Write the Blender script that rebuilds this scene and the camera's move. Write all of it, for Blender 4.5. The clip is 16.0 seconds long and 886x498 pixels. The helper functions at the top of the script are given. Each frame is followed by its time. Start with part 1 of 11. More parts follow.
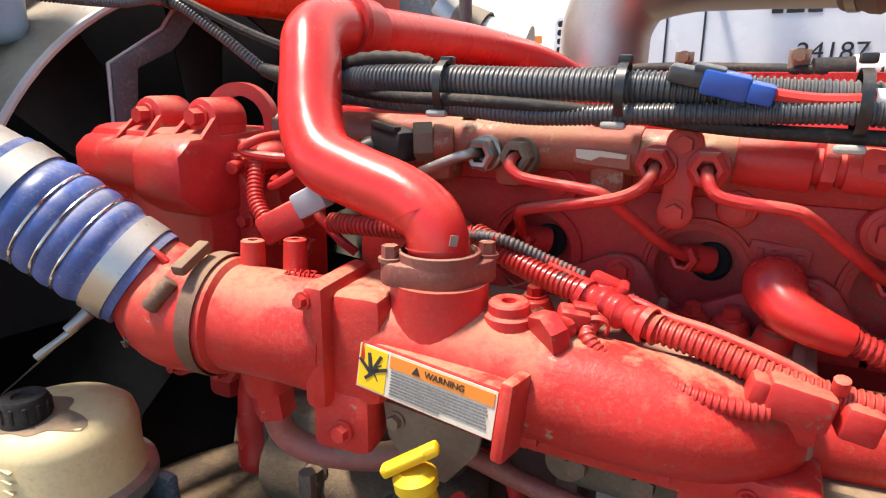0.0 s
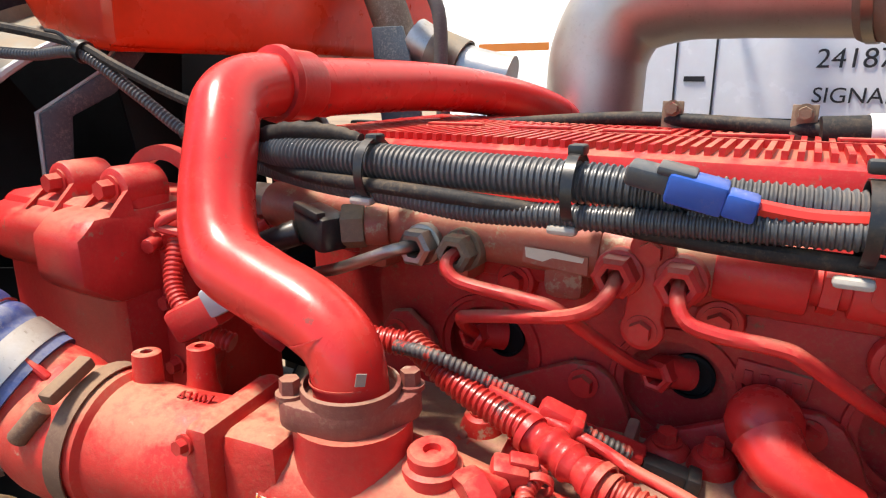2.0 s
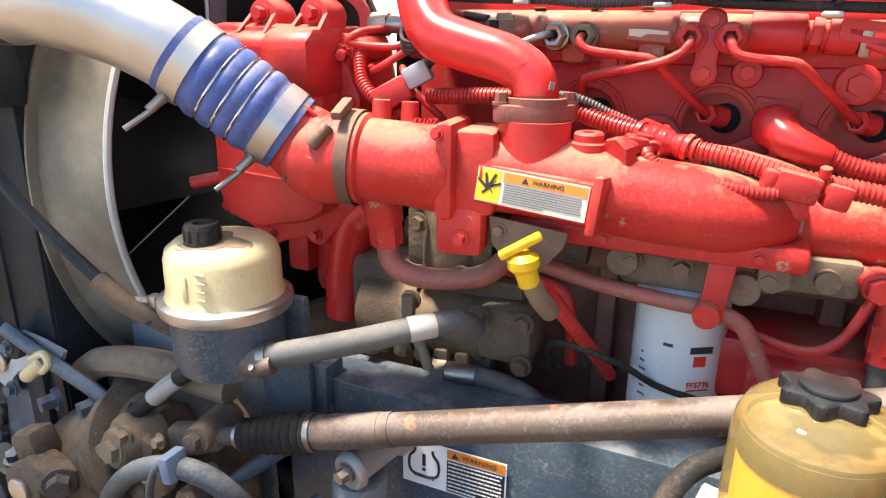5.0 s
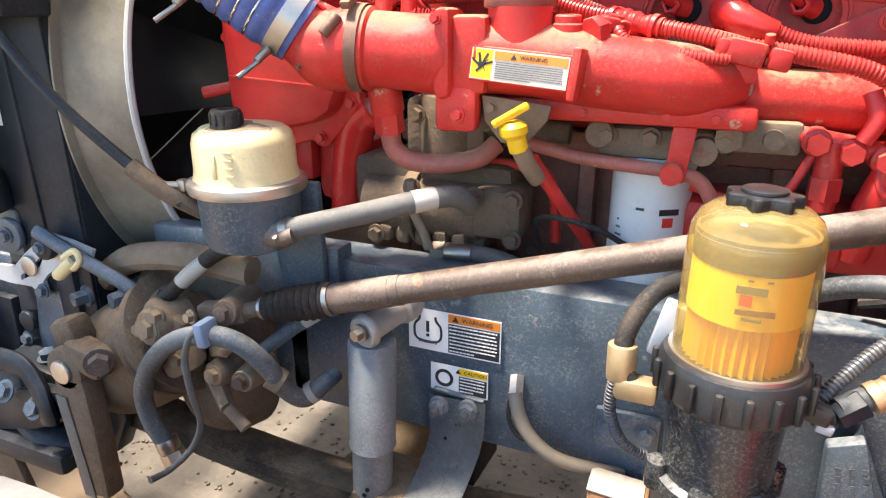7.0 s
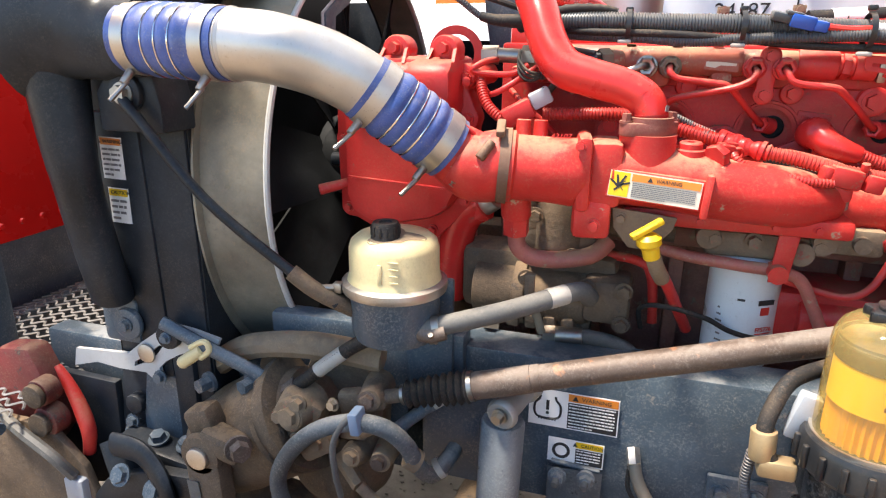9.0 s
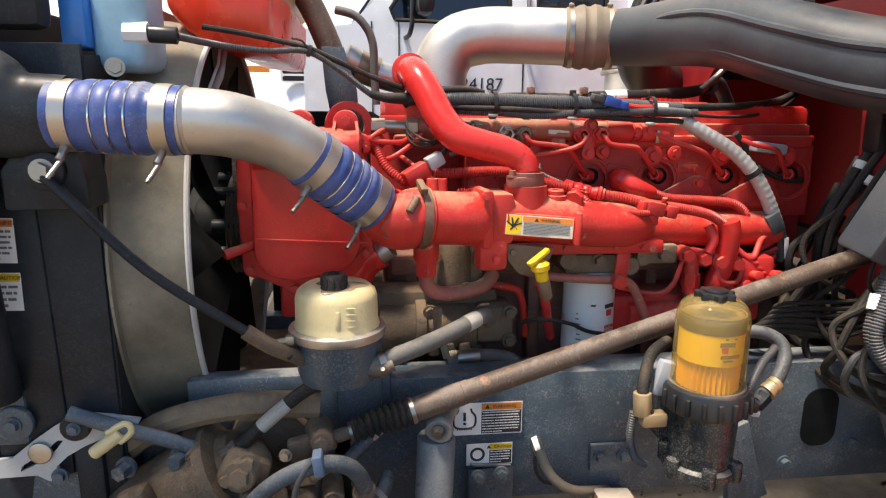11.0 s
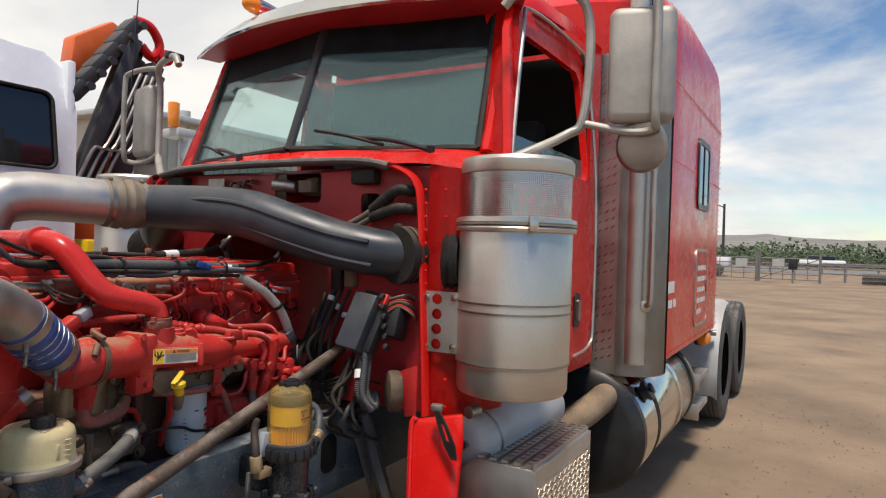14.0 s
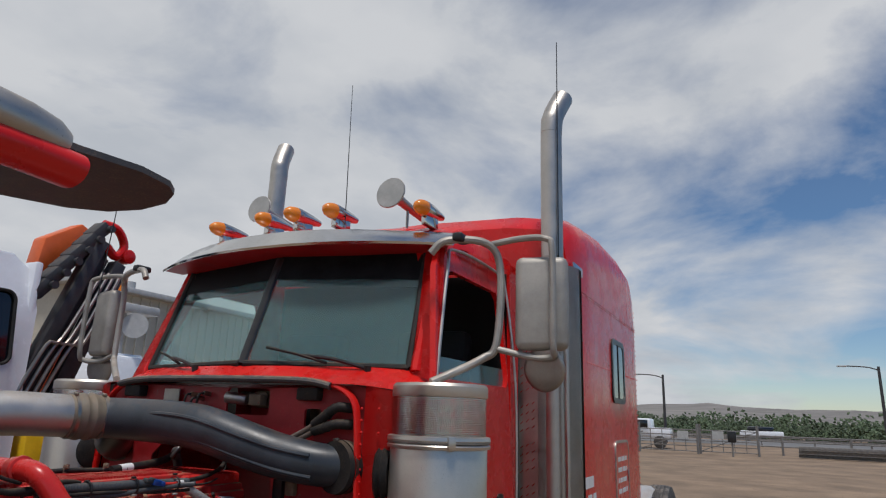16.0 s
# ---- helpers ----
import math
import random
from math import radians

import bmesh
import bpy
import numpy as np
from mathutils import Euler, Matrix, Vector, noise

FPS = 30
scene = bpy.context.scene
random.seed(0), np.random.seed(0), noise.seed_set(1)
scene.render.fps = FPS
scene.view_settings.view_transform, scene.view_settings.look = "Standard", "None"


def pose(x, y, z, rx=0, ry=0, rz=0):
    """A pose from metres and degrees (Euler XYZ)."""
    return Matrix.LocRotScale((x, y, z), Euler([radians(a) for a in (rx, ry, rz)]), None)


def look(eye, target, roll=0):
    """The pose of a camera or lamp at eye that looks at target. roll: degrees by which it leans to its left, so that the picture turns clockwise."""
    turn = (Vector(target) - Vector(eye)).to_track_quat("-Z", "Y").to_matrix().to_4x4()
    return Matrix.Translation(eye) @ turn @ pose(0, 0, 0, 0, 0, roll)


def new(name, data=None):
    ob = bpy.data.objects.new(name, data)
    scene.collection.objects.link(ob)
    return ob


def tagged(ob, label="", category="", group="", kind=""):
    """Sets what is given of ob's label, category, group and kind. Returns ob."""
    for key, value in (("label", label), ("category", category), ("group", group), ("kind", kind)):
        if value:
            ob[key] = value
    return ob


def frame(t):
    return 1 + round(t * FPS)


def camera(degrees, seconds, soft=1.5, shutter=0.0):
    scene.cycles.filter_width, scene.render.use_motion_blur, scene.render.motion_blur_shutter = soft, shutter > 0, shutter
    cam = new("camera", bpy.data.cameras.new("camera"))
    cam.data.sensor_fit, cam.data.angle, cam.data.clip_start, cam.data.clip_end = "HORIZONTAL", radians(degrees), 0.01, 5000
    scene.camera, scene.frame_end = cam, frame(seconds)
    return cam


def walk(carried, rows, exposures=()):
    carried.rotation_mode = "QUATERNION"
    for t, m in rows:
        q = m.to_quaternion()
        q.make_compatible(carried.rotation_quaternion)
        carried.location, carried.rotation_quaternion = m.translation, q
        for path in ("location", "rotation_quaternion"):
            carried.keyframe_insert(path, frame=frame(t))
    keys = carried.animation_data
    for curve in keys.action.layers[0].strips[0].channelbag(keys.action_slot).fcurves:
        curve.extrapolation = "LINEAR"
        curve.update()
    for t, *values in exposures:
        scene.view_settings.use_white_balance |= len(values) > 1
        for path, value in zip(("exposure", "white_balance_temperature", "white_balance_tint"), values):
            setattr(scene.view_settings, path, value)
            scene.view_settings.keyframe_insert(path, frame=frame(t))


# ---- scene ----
# ---------------------------------------------------------------- camera
cam = camera(69.5, 16.0, soft=1.2)
PATH = [
    (0, 0.0293, -0.8695, 1.468, 75.231, -0.518, 27.8),
    (0.5, -0.0034, -0.7598, 1.4885, 74.914, -0.827, 29.308),
    (1, 0.0258, -0.7311, 1.5165, 74.624, -0.332, 29.986),
    (1.5, 0.0304, -0.7211, 1.5261, 74.695, -0.09, 29.754),
    (2, 0.0399, -0.7264, 1.5374, 74.754, 0.057, 29.44),
    (2.5, 0.0639, -0.7619, 1.538, 74.756, 0.035, 29.006),
    (3, 0.0703, -0.8452, 1.5001, 74.93, -0.145, 28.657),
    (3.5, 0.0209, -1.0314, 1.482, 74.823, -0.341, 27.656),
    (4, -0.0025, -1.1169, 1.4631, 74.512, -0.654, 26.577),
    (4.5, 0.0018, -1.1203, 1.4422, 73.547, -1.114, 25.184),
    (5, -0.0062, -1.1406, 1.3811, 72.415, -0.966, 24.327),
    (5.2, -0.0023, -1.1651, 1.3392, 71.416, -0.801, 23.791),
    (7.3, 0.0407, -1.3274, 1.2911, 69.78, 0.18, 21.94),
    (7.5, 0.0467, -1.3651, 1.3066, 70.1, 0.46, 21.66),
    (8, 0.0282, -1.4262, 1.3434, 70.37, 0.5, 20.88),
    (8.5, -0.072, -1.425, 1.3876, 71.3, 0.29, 19.99),
    (8.7, -0.1379, -1.4287, 1.423, 71.61, 0.02, 19.42),
    (10.8, -0.4899, -1.6824, 1.4485, 77.13, -0.65, -3.81),
    (11, -0.54, -1.6607, 1.4488, 77.65, -0.42, -6.71),
    (11.5, -0.6857, -1.6261, 1.4557, 78.45, -1.42, -15.72),
    (12, -0.7662, -1.7156, 1.4464, 79.21, -1.55, -24.39),
    (12.5, -0.9178, -1.8316, 1.456, 80.81, -1.73, -34.34),
    (13, -1.0527, -1.8833, 1.4872, 83, -2.25, -44.5),
    (13.5, -1.2032, -1.9044, 1.5196, 85.75, -1.92, -54.94),
    (14, -1.3408, -1.9698, 1.5538, 89.57, -1.8, -59.29),
    (14.5, -1.5004, -2.1137, 1.6, 93.83, -1.75, -60.86),
    (15, -1.6347, -2.2065, 1.6685, 98.08, -1.77, -62.63),
    (15.5, -1.6804, -2.2235, 1.701, 101.64, -1.79, -63.69),
    (16, -1.7135, -2.2318, 1.7283, 104.55, -1.88, -64.2),
]
EXPOSURES = [(0.0, 1.5, 7150), (1.0, 1.6, 7150), (2.0, 1.37, 7200), (3.0, 1.27, 7200), (3.5, 1.34, 7200), (4.3, 1.6, 7250), (5.0, 2.05, 7300), (7.3, 2.3, 7300), (8.0, 2.17, 7300), (8.7, 2.0, 7300),
             (11.0, 1.27, 7600), (12.5, 1.0, 7500), (13.5, 0.58, 7250), (14.5, 0.12, 6850), (15.2, -0.06, 6550), (16.0, -0.36, 6400)]
walk(cam, [(t, pose(x, y, z, rx, ry, rz)) for t, x, y, z, rx, ry, rz in PATH],
     [(t, stops, kelvin, 11) for t, stops, kelvin in EXPOSURES])

# ---------------------------------------------------------------- light
SUN_FROM = Vector((-0.29, -0.14, 0.94)).normalized()
world = bpy.data.worlds.new("sky")
scene.world = world
world.use_nodes = True
wn, wl = world.node_tree.nodes, world.node_tree.links
wn.clear()
w_out, w_bg = wn.new("ShaderNodeOutputWorld"), wn.new("ShaderNodeBackground")
w_sky = wn.new("ShaderNodeTexSky")
w_sky.sky_type, w_sky.sun_disc = "NISHITA", False
w_sky.sun_elevation = math.asin(SUN_FROM.z)
w_sky.sun_rotation = math.atan2(SUN_FROM.x, SUN_FROM.y)
w_sky.dust_density, w_sky.altitude = 0.7, 1200
# a broken cloud sheet over the whole sky, denser towards the horizon
w_co, w_sep = wn.new("ShaderNodeTexCoord"), wn.new("ShaderNodeSeparateXYZ")
w_add, w_dx, w_dy, w_cmb = [wn.new(n) for n in ("ShaderNodeMath", "ShaderNodeMath", "ShaderNodeMath", "ShaderNodeCombineXYZ")]
w_add.operation, w_add.inputs[1].default_value = "ADD", 0.22
w_dx.operation = w_dy.operation = "DIVIDE"
w_noise, w_ramp, w_mix = wn.new("ShaderNodeTexNoise"), wn.new("ShaderNodeValToRGB"), wn.new("ShaderNodeMix")
w_noise.inputs["Scale"].default_value, w_noise.inputs["Detail"].default_value = 1.25, 9
w_noise.inputs["Roughness"].default_value, w_noise.inputs["Distortion"].default_value = 0.56, 0.35
w_ramp.color_ramp.elements[0].position, w_ramp.color_ramp.elements[1].position = 0.40, 0.64
w_ramp.color_ramp.elements[0].color = (0.05, 0.05, 0.05, 1)
w_mix.data_type = "RGBA"
w_noise2, w_ramp2 = wn.new("ShaderNodeTexNoise"), wn.new("ShaderNodeValToRGB")
w_noise2.inputs["Scale"].default_value, w_noise2.inputs["Detail"].default_value = 2.4, 6
w_ramp2.color_ramp.elements[0].color, w_ramp2.color_ramp.elements[1].color = (6.3, 6.7, 7.2, 1), (8.1, 8.3, 8.5, 1)
w_ramp2.color_ramp.elements[0].position, w_ramp2.color_ramp.elements[1].position = 0.35, 0.62
wl.new(w_co.outputs["Generated"], w_sep.inputs[0])
wl.new(w_sep.outputs[2], w_add.inputs[0])
for div, i in ((w_dx, 0), (w_dy, 1)):
    wl.new(w_sep.outputs[i], div.inputs[0])
    wl.new(w_add.outputs[0], div.inputs[1])
    wl.new(div.outputs[0], w_cmb.inputs[i])
wl.new(w_cmb.outputs[0], w_noise.inputs["Vector"])
wl.new(w_cmb.outputs[0], w_noise2.inputs["Vector"])
w_bias, w_sum = wn.new("ShaderNodeMath"), wn.new("ShaderNodeMath")
w_bias.operation, w_bias.inputs[1].default_value = "MULTIPLY", 0.23
wl.new(w_dy.outputs[0], w_bias.inputs[0])
wl.new(w_noise.outputs["Fac"], w_sum.inputs[0])
wl.new(w_bias.outputs[0], w_sum.inputs[1])
wl.new(w_sum.outputs[0], w_ramp.inputs[0])
wl.new(w_noise2.outputs["Fac"], w_ramp2.inputs[0])
wl.new(w_ramp.outputs[0], w_mix.inputs["Factor"])
w_hsv = wn.new("ShaderNodeHueSaturation")
w_hsv.inputs["Saturation"].default_value, w_hsv.inputs["Value"].default_value = 1.25, 1.2
wl.new(w_sky.outputs[0], w_hsv.inputs["Color"])
wl.new(w_hsv.outputs[0], w_mix.inputs["A"])
wl.new(w_ramp2.outputs[0], w_mix.inputs["B"])
wl.new(w_mix.outputs["Result"], w_bg.inputs[0])
w_bg.inputs[1].default_value = 0.094
wl.new(w_bg.outputs[0], w_out.inputs[0])
sun = new("sun", bpy.data.lights.new("sun", "SUN"))
sun.data.energy, sun.data.angle, sun.data.color = 3.2, radians(9.0), (1.0, 0.95, 0.89)
sun.matrix_world = look(SUN_FROM * 60, (0, 0, 0))

# ---------------------------------------------------------------- materials
def material(name, base, rough=0.5, metal=0.0, var=0.12, dust=0.0, dust_col=(0.33, 0.225, 0.135), wear=0.0, wear_col=(0.3, 0.28, 0.26),
             bump=0.06, grain=90.0, broad=7.0, coat=0.0, speck=0.0, scuff=None, spec=0.5, mottle=None):
    """Paint, metal, rubber or plastic: broad and fine variation, dust that lies on top faces, patches of wear, fine relief."""
    m = bpy.data.materials.new(name)
    m.use_nodes = True
    n, l = m.node_tree.nodes, m.node_tree.links
    b = n["Principled BSDF"]
    geo = n.new("ShaderNodeNewGeometry")

    def noise_at(scale, detail=5.0, rough_=0.6):
        t = n.new("ShaderNodeTexNoise")
        t.inputs["Scale"].default_value, t.inputs["Detail"].default_value, t.inputs["Roughness"].default_value = scale, detail, rough_
        l.new(geo.outputs["Position"], t.inputs["Vector"])
        return t.outputs["Fac"]

    def ramp(fac, lo, hi, a=0.0, z=1.0):
        r = n.new("ShaderNodeMapRange")
        r.inputs[1].default_value, r.inputs[2].default_value, r.inputs[3].default_value, r.inputs[4].default_value = lo, hi, a, z
        l.new(fac, r.inputs[0])
        return r.outputs[0]

    def mix(fac, a, c):
        x = n.new("ShaderNodeMix")
        x.data_type = "RGBA"
        for sock, v in ((x.inputs["Factor"], fac), (x.inputs["A"], a), (x.inputs["B"], c)):
            if isinstance(v, tuple):
                sock.default_value = (*v, 1)
            elif isinstance(v, float):
                sock.default_value = v
            else:
                l.new(v, sock)
        return x.outputs["Result"]

    def times(a, c, op="MULTIPLY"):
        x = n.new("ShaderNodeMath")
        x.operation = op
        for sock, v in zip(x.inputs, (a, c)):
            if isinstance(v, float):
                sock.default_value = v
            else:
                l.new(v, sock)
        return x.outputs[0]

    fine, wide = noise_at(grain), noise_at(broad, 6.0)
    dark = tuple(c * (1 - var * 1.6) for c in base)
    light = tuple(min(1.0, c * (1 + var) + var * 0.03) for c in base)
    col = mix(ramp(wide, 0.3, 0.7), dark, light)
    col = mix(times(ramp(fine, 0.35, 0.7), var * 0.8), col, tuple(c * 0.6 for c in base))
    if wear:
        patch = ramp(noise_at(broad * 4.5, 8.0, 0.7), 0.64 - wear * 0.25, 0.68 - wear * 0.22)
        col = mix(patch, col, wear_col)
    if speck:
        col = mix(times(ramp(noise_at(grain * 2.2, 2.0), 0.66, 0.72), speck), col, (0.10, 0.075, 0.055))
    scuff = dust * 0.55 if scuff is None else scuff
    if scuff:
        spots = times(ramp(noise_at(broad * 9.0, 12.0, 0.78), 0.585, 0.625), scuff)
        haze = times(ramp(noise_at(broad * 1.7, 9.0, 0.72), 0.46, 0.70), scuff * 0.22)
        col = mix(times(spots, haze, "MAXIMUM"), col, dust_col)
    mottle = min(0.6, dust * 0.9) if mottle is None else mottle
    if mottle:
        flecks = times(ramp(noise_at(broad * 34.0, 7.0, 0.8), 0.50, 0.60), ramp(noise_at(broad * 2.6, 5.0, 0.65), 0.38, 0.66, 0.12, 1.0))
        col = mix(times(flecks, mottle * 0.75), col, dust_col)
        grime = times(ramp(noise_at(broad * 23.0, 8.0, 0.75), 0.54, 0.66), ramp(noise_at(broad * 3.7, 5.0, 0.65), 0.42, 0.62))
        col = mix(times(grime, mottle * 0.8), col, tuple(c * 0.25 + 0.012 for c in base))
    r_in = ramp(wide, 0.25, 0.75, max(0.02, rough - 0.10), min(1.0, rough + 0.12))
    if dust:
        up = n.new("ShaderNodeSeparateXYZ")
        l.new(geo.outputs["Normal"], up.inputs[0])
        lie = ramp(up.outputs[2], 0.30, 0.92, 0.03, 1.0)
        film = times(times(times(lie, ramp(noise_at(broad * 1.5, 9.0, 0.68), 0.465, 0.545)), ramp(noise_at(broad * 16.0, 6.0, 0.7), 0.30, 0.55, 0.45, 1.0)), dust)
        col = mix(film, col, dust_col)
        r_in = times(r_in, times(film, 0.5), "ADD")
    l.new(col, b.inputs["Base Color"])
    l.new(r_in, b.inputs["Roughness"])
    b.inputs["Metallic"].default_value = metal
    b.inputs["Specular IOR Level"].default_value = spec
    b.inputs["Coat Weight"].default_value, b.inputs["Coat Roughness"].default_value = coat, 0.06
    if bump:
        bp = n.new("ShaderNodeBump")
        bp.inputs["Strength"].default_value, bp.inputs["Distance"].default_value = bump, 0.004
        l.new(times(fine, times(noise_at(broad * 5.0, 7.0, 0.7), 1.6), "ADD"), bp.inputs["Height"])
        l.new(bp.outputs[0], b.inputs["Normal"])
    return m


def glass(name, tint, rough=0.0, ior=1.45):
    m = bpy.data.materials.new(name)
    m.use_nodes = True
    b = m.node_tree.nodes["Principled BSDF"]
    b.inputs["Base Color"].default_value = (*tint, 1)
    b.inputs["Transmission Weight"].default_value, b.inputs["Roughness"].default_value, b.inputs["IOR"].default_value = 1.0, rough, ior
    return m


M = {}
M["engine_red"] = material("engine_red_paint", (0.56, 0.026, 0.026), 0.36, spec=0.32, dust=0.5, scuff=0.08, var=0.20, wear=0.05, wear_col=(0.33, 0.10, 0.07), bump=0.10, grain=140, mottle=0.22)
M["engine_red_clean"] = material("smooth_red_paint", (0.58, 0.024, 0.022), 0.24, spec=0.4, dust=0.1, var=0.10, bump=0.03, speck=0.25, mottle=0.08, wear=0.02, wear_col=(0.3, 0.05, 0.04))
# grimy engine red, its base also darkened for the shade on the head
M["head_red"] = material("grimy_shaded_head_red", (0.42, 0.017, 0.019), 0.42, spec=0.3, dust=0.95, scuff=0.15, var=0.25, wear=0.16, wear_col=(0.20, 0.045, 0.03), bump=0.12, grain=140, mottle=0.32)
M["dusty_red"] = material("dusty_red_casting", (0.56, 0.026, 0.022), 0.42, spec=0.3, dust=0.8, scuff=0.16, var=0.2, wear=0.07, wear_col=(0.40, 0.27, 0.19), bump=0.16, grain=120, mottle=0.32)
M["grimy_red"] = material("grimy_dark_red", (0.17, 0.020, 0.018), 0.55, dust=0.5, var=0.35, wear=0.25, wear_col=(0.045, 0.035, 0.03), bump=0.2, mottle=0.4)
M["cab_red"] = material("cab_red_paint", (0.64, 0.009, 0.007), 0.26, dust=0.05, var=0.06, bump=0.01, coat=0.15, mottle=0.0, spec=0.35)
# flat red with shade put into the colour, for firewall and visor underside
M["firewall_red"] = material("shaded_flat_red", (0.37, 0.011, 0.017), 0.45, dust=0.15, var=0.16, wear=0.03, wear_col=(0.2, 0.08, 0.08), bump=0.05)
M["frame_grey"] = material("frame_blue_grey_paint", (0.050, 0.078, 0.106), 0.40, dust=0.45, var=0.25, wear=0.06, wear_col=(0.17, 0.16, 0.15), bump=0.08, dust_col=(0.34, 0.33, 0.31), speck=0.3, mottle=0.6, scuff=0.12)
# dusty copy of the frame paint, base also lightened for missing sky light
M["shock_paint"] = material("dusty_lightened_blue_grey", (0.15, 0.168, 0.180), 0.5, dust=0.5, var=0.22, bump=0.06, dust_col=(0.36, 0.35, 0.33), scuff=0.35, mottle=0.8, wear=0.04, wear_col=(0.03, 0.03, 0.03))
M["dirty_alloy"] = material("dirty_pale_alloy", (0.34, 0.33, 0.31), 0.55, 0.4, dust=0.4, var=0.2, bump=0.06, mottle=0.4)
M["shroud"] = material("dark_plastic_shroud", (0.013, 0.018, 0.025), 0.40, dust=0.12, var=0.3, bump=0.04, dust_col=(0.26, 0.24, 0.21), spec=0.2, mottle=0.12)
M["shroud_band"] = material("dusty_shroud_band", (0.20, 0.185, 0.145), 0.55, dust=0.5, var=0.35, bump=0.05, wear=0.1, wear_col=(0.12, 0.13, 0.10))
M["black_plastic"] = material("black_plastic", (0.014, 0.016, 0.019), 0.34, dust=0.12, var=0.2, bump=0.03, spec=0.4)
M["duct_plastic"] = material("grey_black_duct_plastic", (0.036, 0.046, 0.058), 0.40, dust=0.12, var=0.2, bump=0.03, speck=0.2, spec=0.4)
M["rubber"] = material("black_rubber", (0.017, 0.017, 0.018), 0.6, dust=0.22, var=0.25, bump=0.08, spec=0.2, mottle=0.25)
M["dusty_rubber"] = material("dusty_rubber", (0.095, 0.094, 0.090), 0.65, dust=0.35, var=0.25, bump=0.10, dust_col=(0.26, 0.235, 0.20), mottle=0.4)
M["dark_hose"] = material("dark_dusty_hose", (0.045, 0.050, 0.056), 0.55, dust=0.35, var=0.25, bump=0.10, dust_col=(0.27, 0.26, 0.25), mottle=0.45)
M["loop_hose"] = material("blue_grey_braided_hose", (0.075, 0.092, 0.105), 0.6, dust=0.6, var=0.3, bump=0.12, dust_col=(0.33, 0.31, 0.28), scuff=0.4, mottle=0.6, wear=0.06, wear_col=(0.03, 0.03, 0.035))
M["deep_dust"] = material("dust_drift_on_red", (0.34, 0.16, 0.115), 0.85, dust=0.95, var=0.3, wear=0.16, wear_col=(0.42, 0.045, 0.03), bump=0.3, grain=110, mottle=0.5)
M["tan_rubber"] = material("tan_rubber_sleeve", (0.20, 0.17, 0.125), 0.6, dust=0.4, var=0.2, bump=0.06)
M["loom"] = material("grey_black_loom", (0.052, 0.062, 0.074), 0.38, dust=0.26, var=0.25, bump=0.02)
M["loom_red"] = material("red_painted_loom", (0.47, 0.020, 0.017), 0.38, dust=0.25, var=0.2, wear=0.11, wear_col=(0.055, 0.05, 0.055), bump=0.02)
M["loom_grey_red"] = material("half_painted_loom", (0.075, 0.072, 0.078), 0.45, dust=0.25, var=0.2, wear=0.42, wear_col=(0.42, 0.025, 0.02), bump=0.02, broad=16.0)
M["aluminium"] = material("brushed_aluminium", (0.53, 0.51, 0.48), 0.44, 0.9, dust=0.30, var=0.10, bump=0.02, speck=0.2, mottle=0.12)
M["cast_alu"] = material("cast_aluminium", (0.50, 0.49, 0.47), 0.42, 1.0, dust=0.4, var=0.15, bump=0.12)
M["stainless"] = material("polished_stainless", (0.66, 0.64, 0.61), 0.13, 1.0, dust=0.12, var=0.06, bump=0.008, broad=3.0, mottle=0.04)
M["canister_steel"] = material("brushed_canister_steel", (0.60, 0.555, 0.495), 0.36, 0.85, dust=0.12, var=0.08, bump=0.012, speck=0.3, mottle=0.16, broad=4.0)
M["dull_alu"] = material("dull_weathered_alloy", (0.40, 0.38, 0.345), 0.55, 0.55, dust=0.3, var=0.15, bump=0.06, mottle=0.25)
M["satin_steel"] = material("satin_stainless", (0.5, 0.47, 0.43), 0.42, 1.0, dust=0.3, var=0.10, bump=0.015, speck=0.35, mottle=0.06)
M["steel"] = material("zinc_steel", (0.36, 0.34, 0.31), 0.38, 1.0, dust=0.5, var=0.15, bump=0.05, mottle=0.35)
M["rusty"] = material("brown_rusted_steel", (0.105, 0.070, 0.052), 0.55, 0.25, dust=0.5, var=0.35, wear=0.14, wear_col=(0.24, 0.105, 0.05), bump=0.14, dust_col=(0.34, 0.29, 0.25))
M["dirt_iron"] = material("dirty_cast_iron", (0.112, 0.076, 0.048), 0.75, dust=0.45, var=0.4, wear=0.12, wear_col=(0.055, 0.045, 0.04), bump=0.4, grain=70, mottle=0.4)
M["dirt_block"] = material("dirty_engine_block", (0.21, 0.085, 0.065), 0.75, dust=0.6, var=0.4, wear=0.22, wear_col=(0.16, 0.13, 0.10), bump=0.25, grain=70)
M["v_band"] = material("brown_dusty_band", (0.17, 0.085, 0.055), 0.6, 0.2, dust=0.5, var=0.3, wear=0.1, wear_col=(0.30, 0.04, 0.03), bump=0.12)
M["tan_dirt"] = material("dust_caked_metal", (0.20, 0.145, 0.095), 0.8, dust=0.6, var=0.3, wear=0.1, wear_col=(0.25, 0.05, 0.04), bump=0.25, grain=80, mottle=0.5)
M["brown_flange"] = material("dusty_brown_flange", (0.23, 0.055, 0.042), 0.55, dust=0.45, var=0.25, wear=0.10, wear_col=(0.36, 0.26, 0.20), bump=0.15)
M["brass"] = material("aged_brass", (0.50, 0.36, 0.20), 0.42, 0.6, dust=0.35, var=0.2, bump=0.1)
M["rust_orange"] = material("orange_brown_rust", (0.27, 0.125, 0.055), 0.8, dust=0.5, var=0.35, wear=0.10, wear_col=(0.36, 0.22, 0.12), bump=0.2)
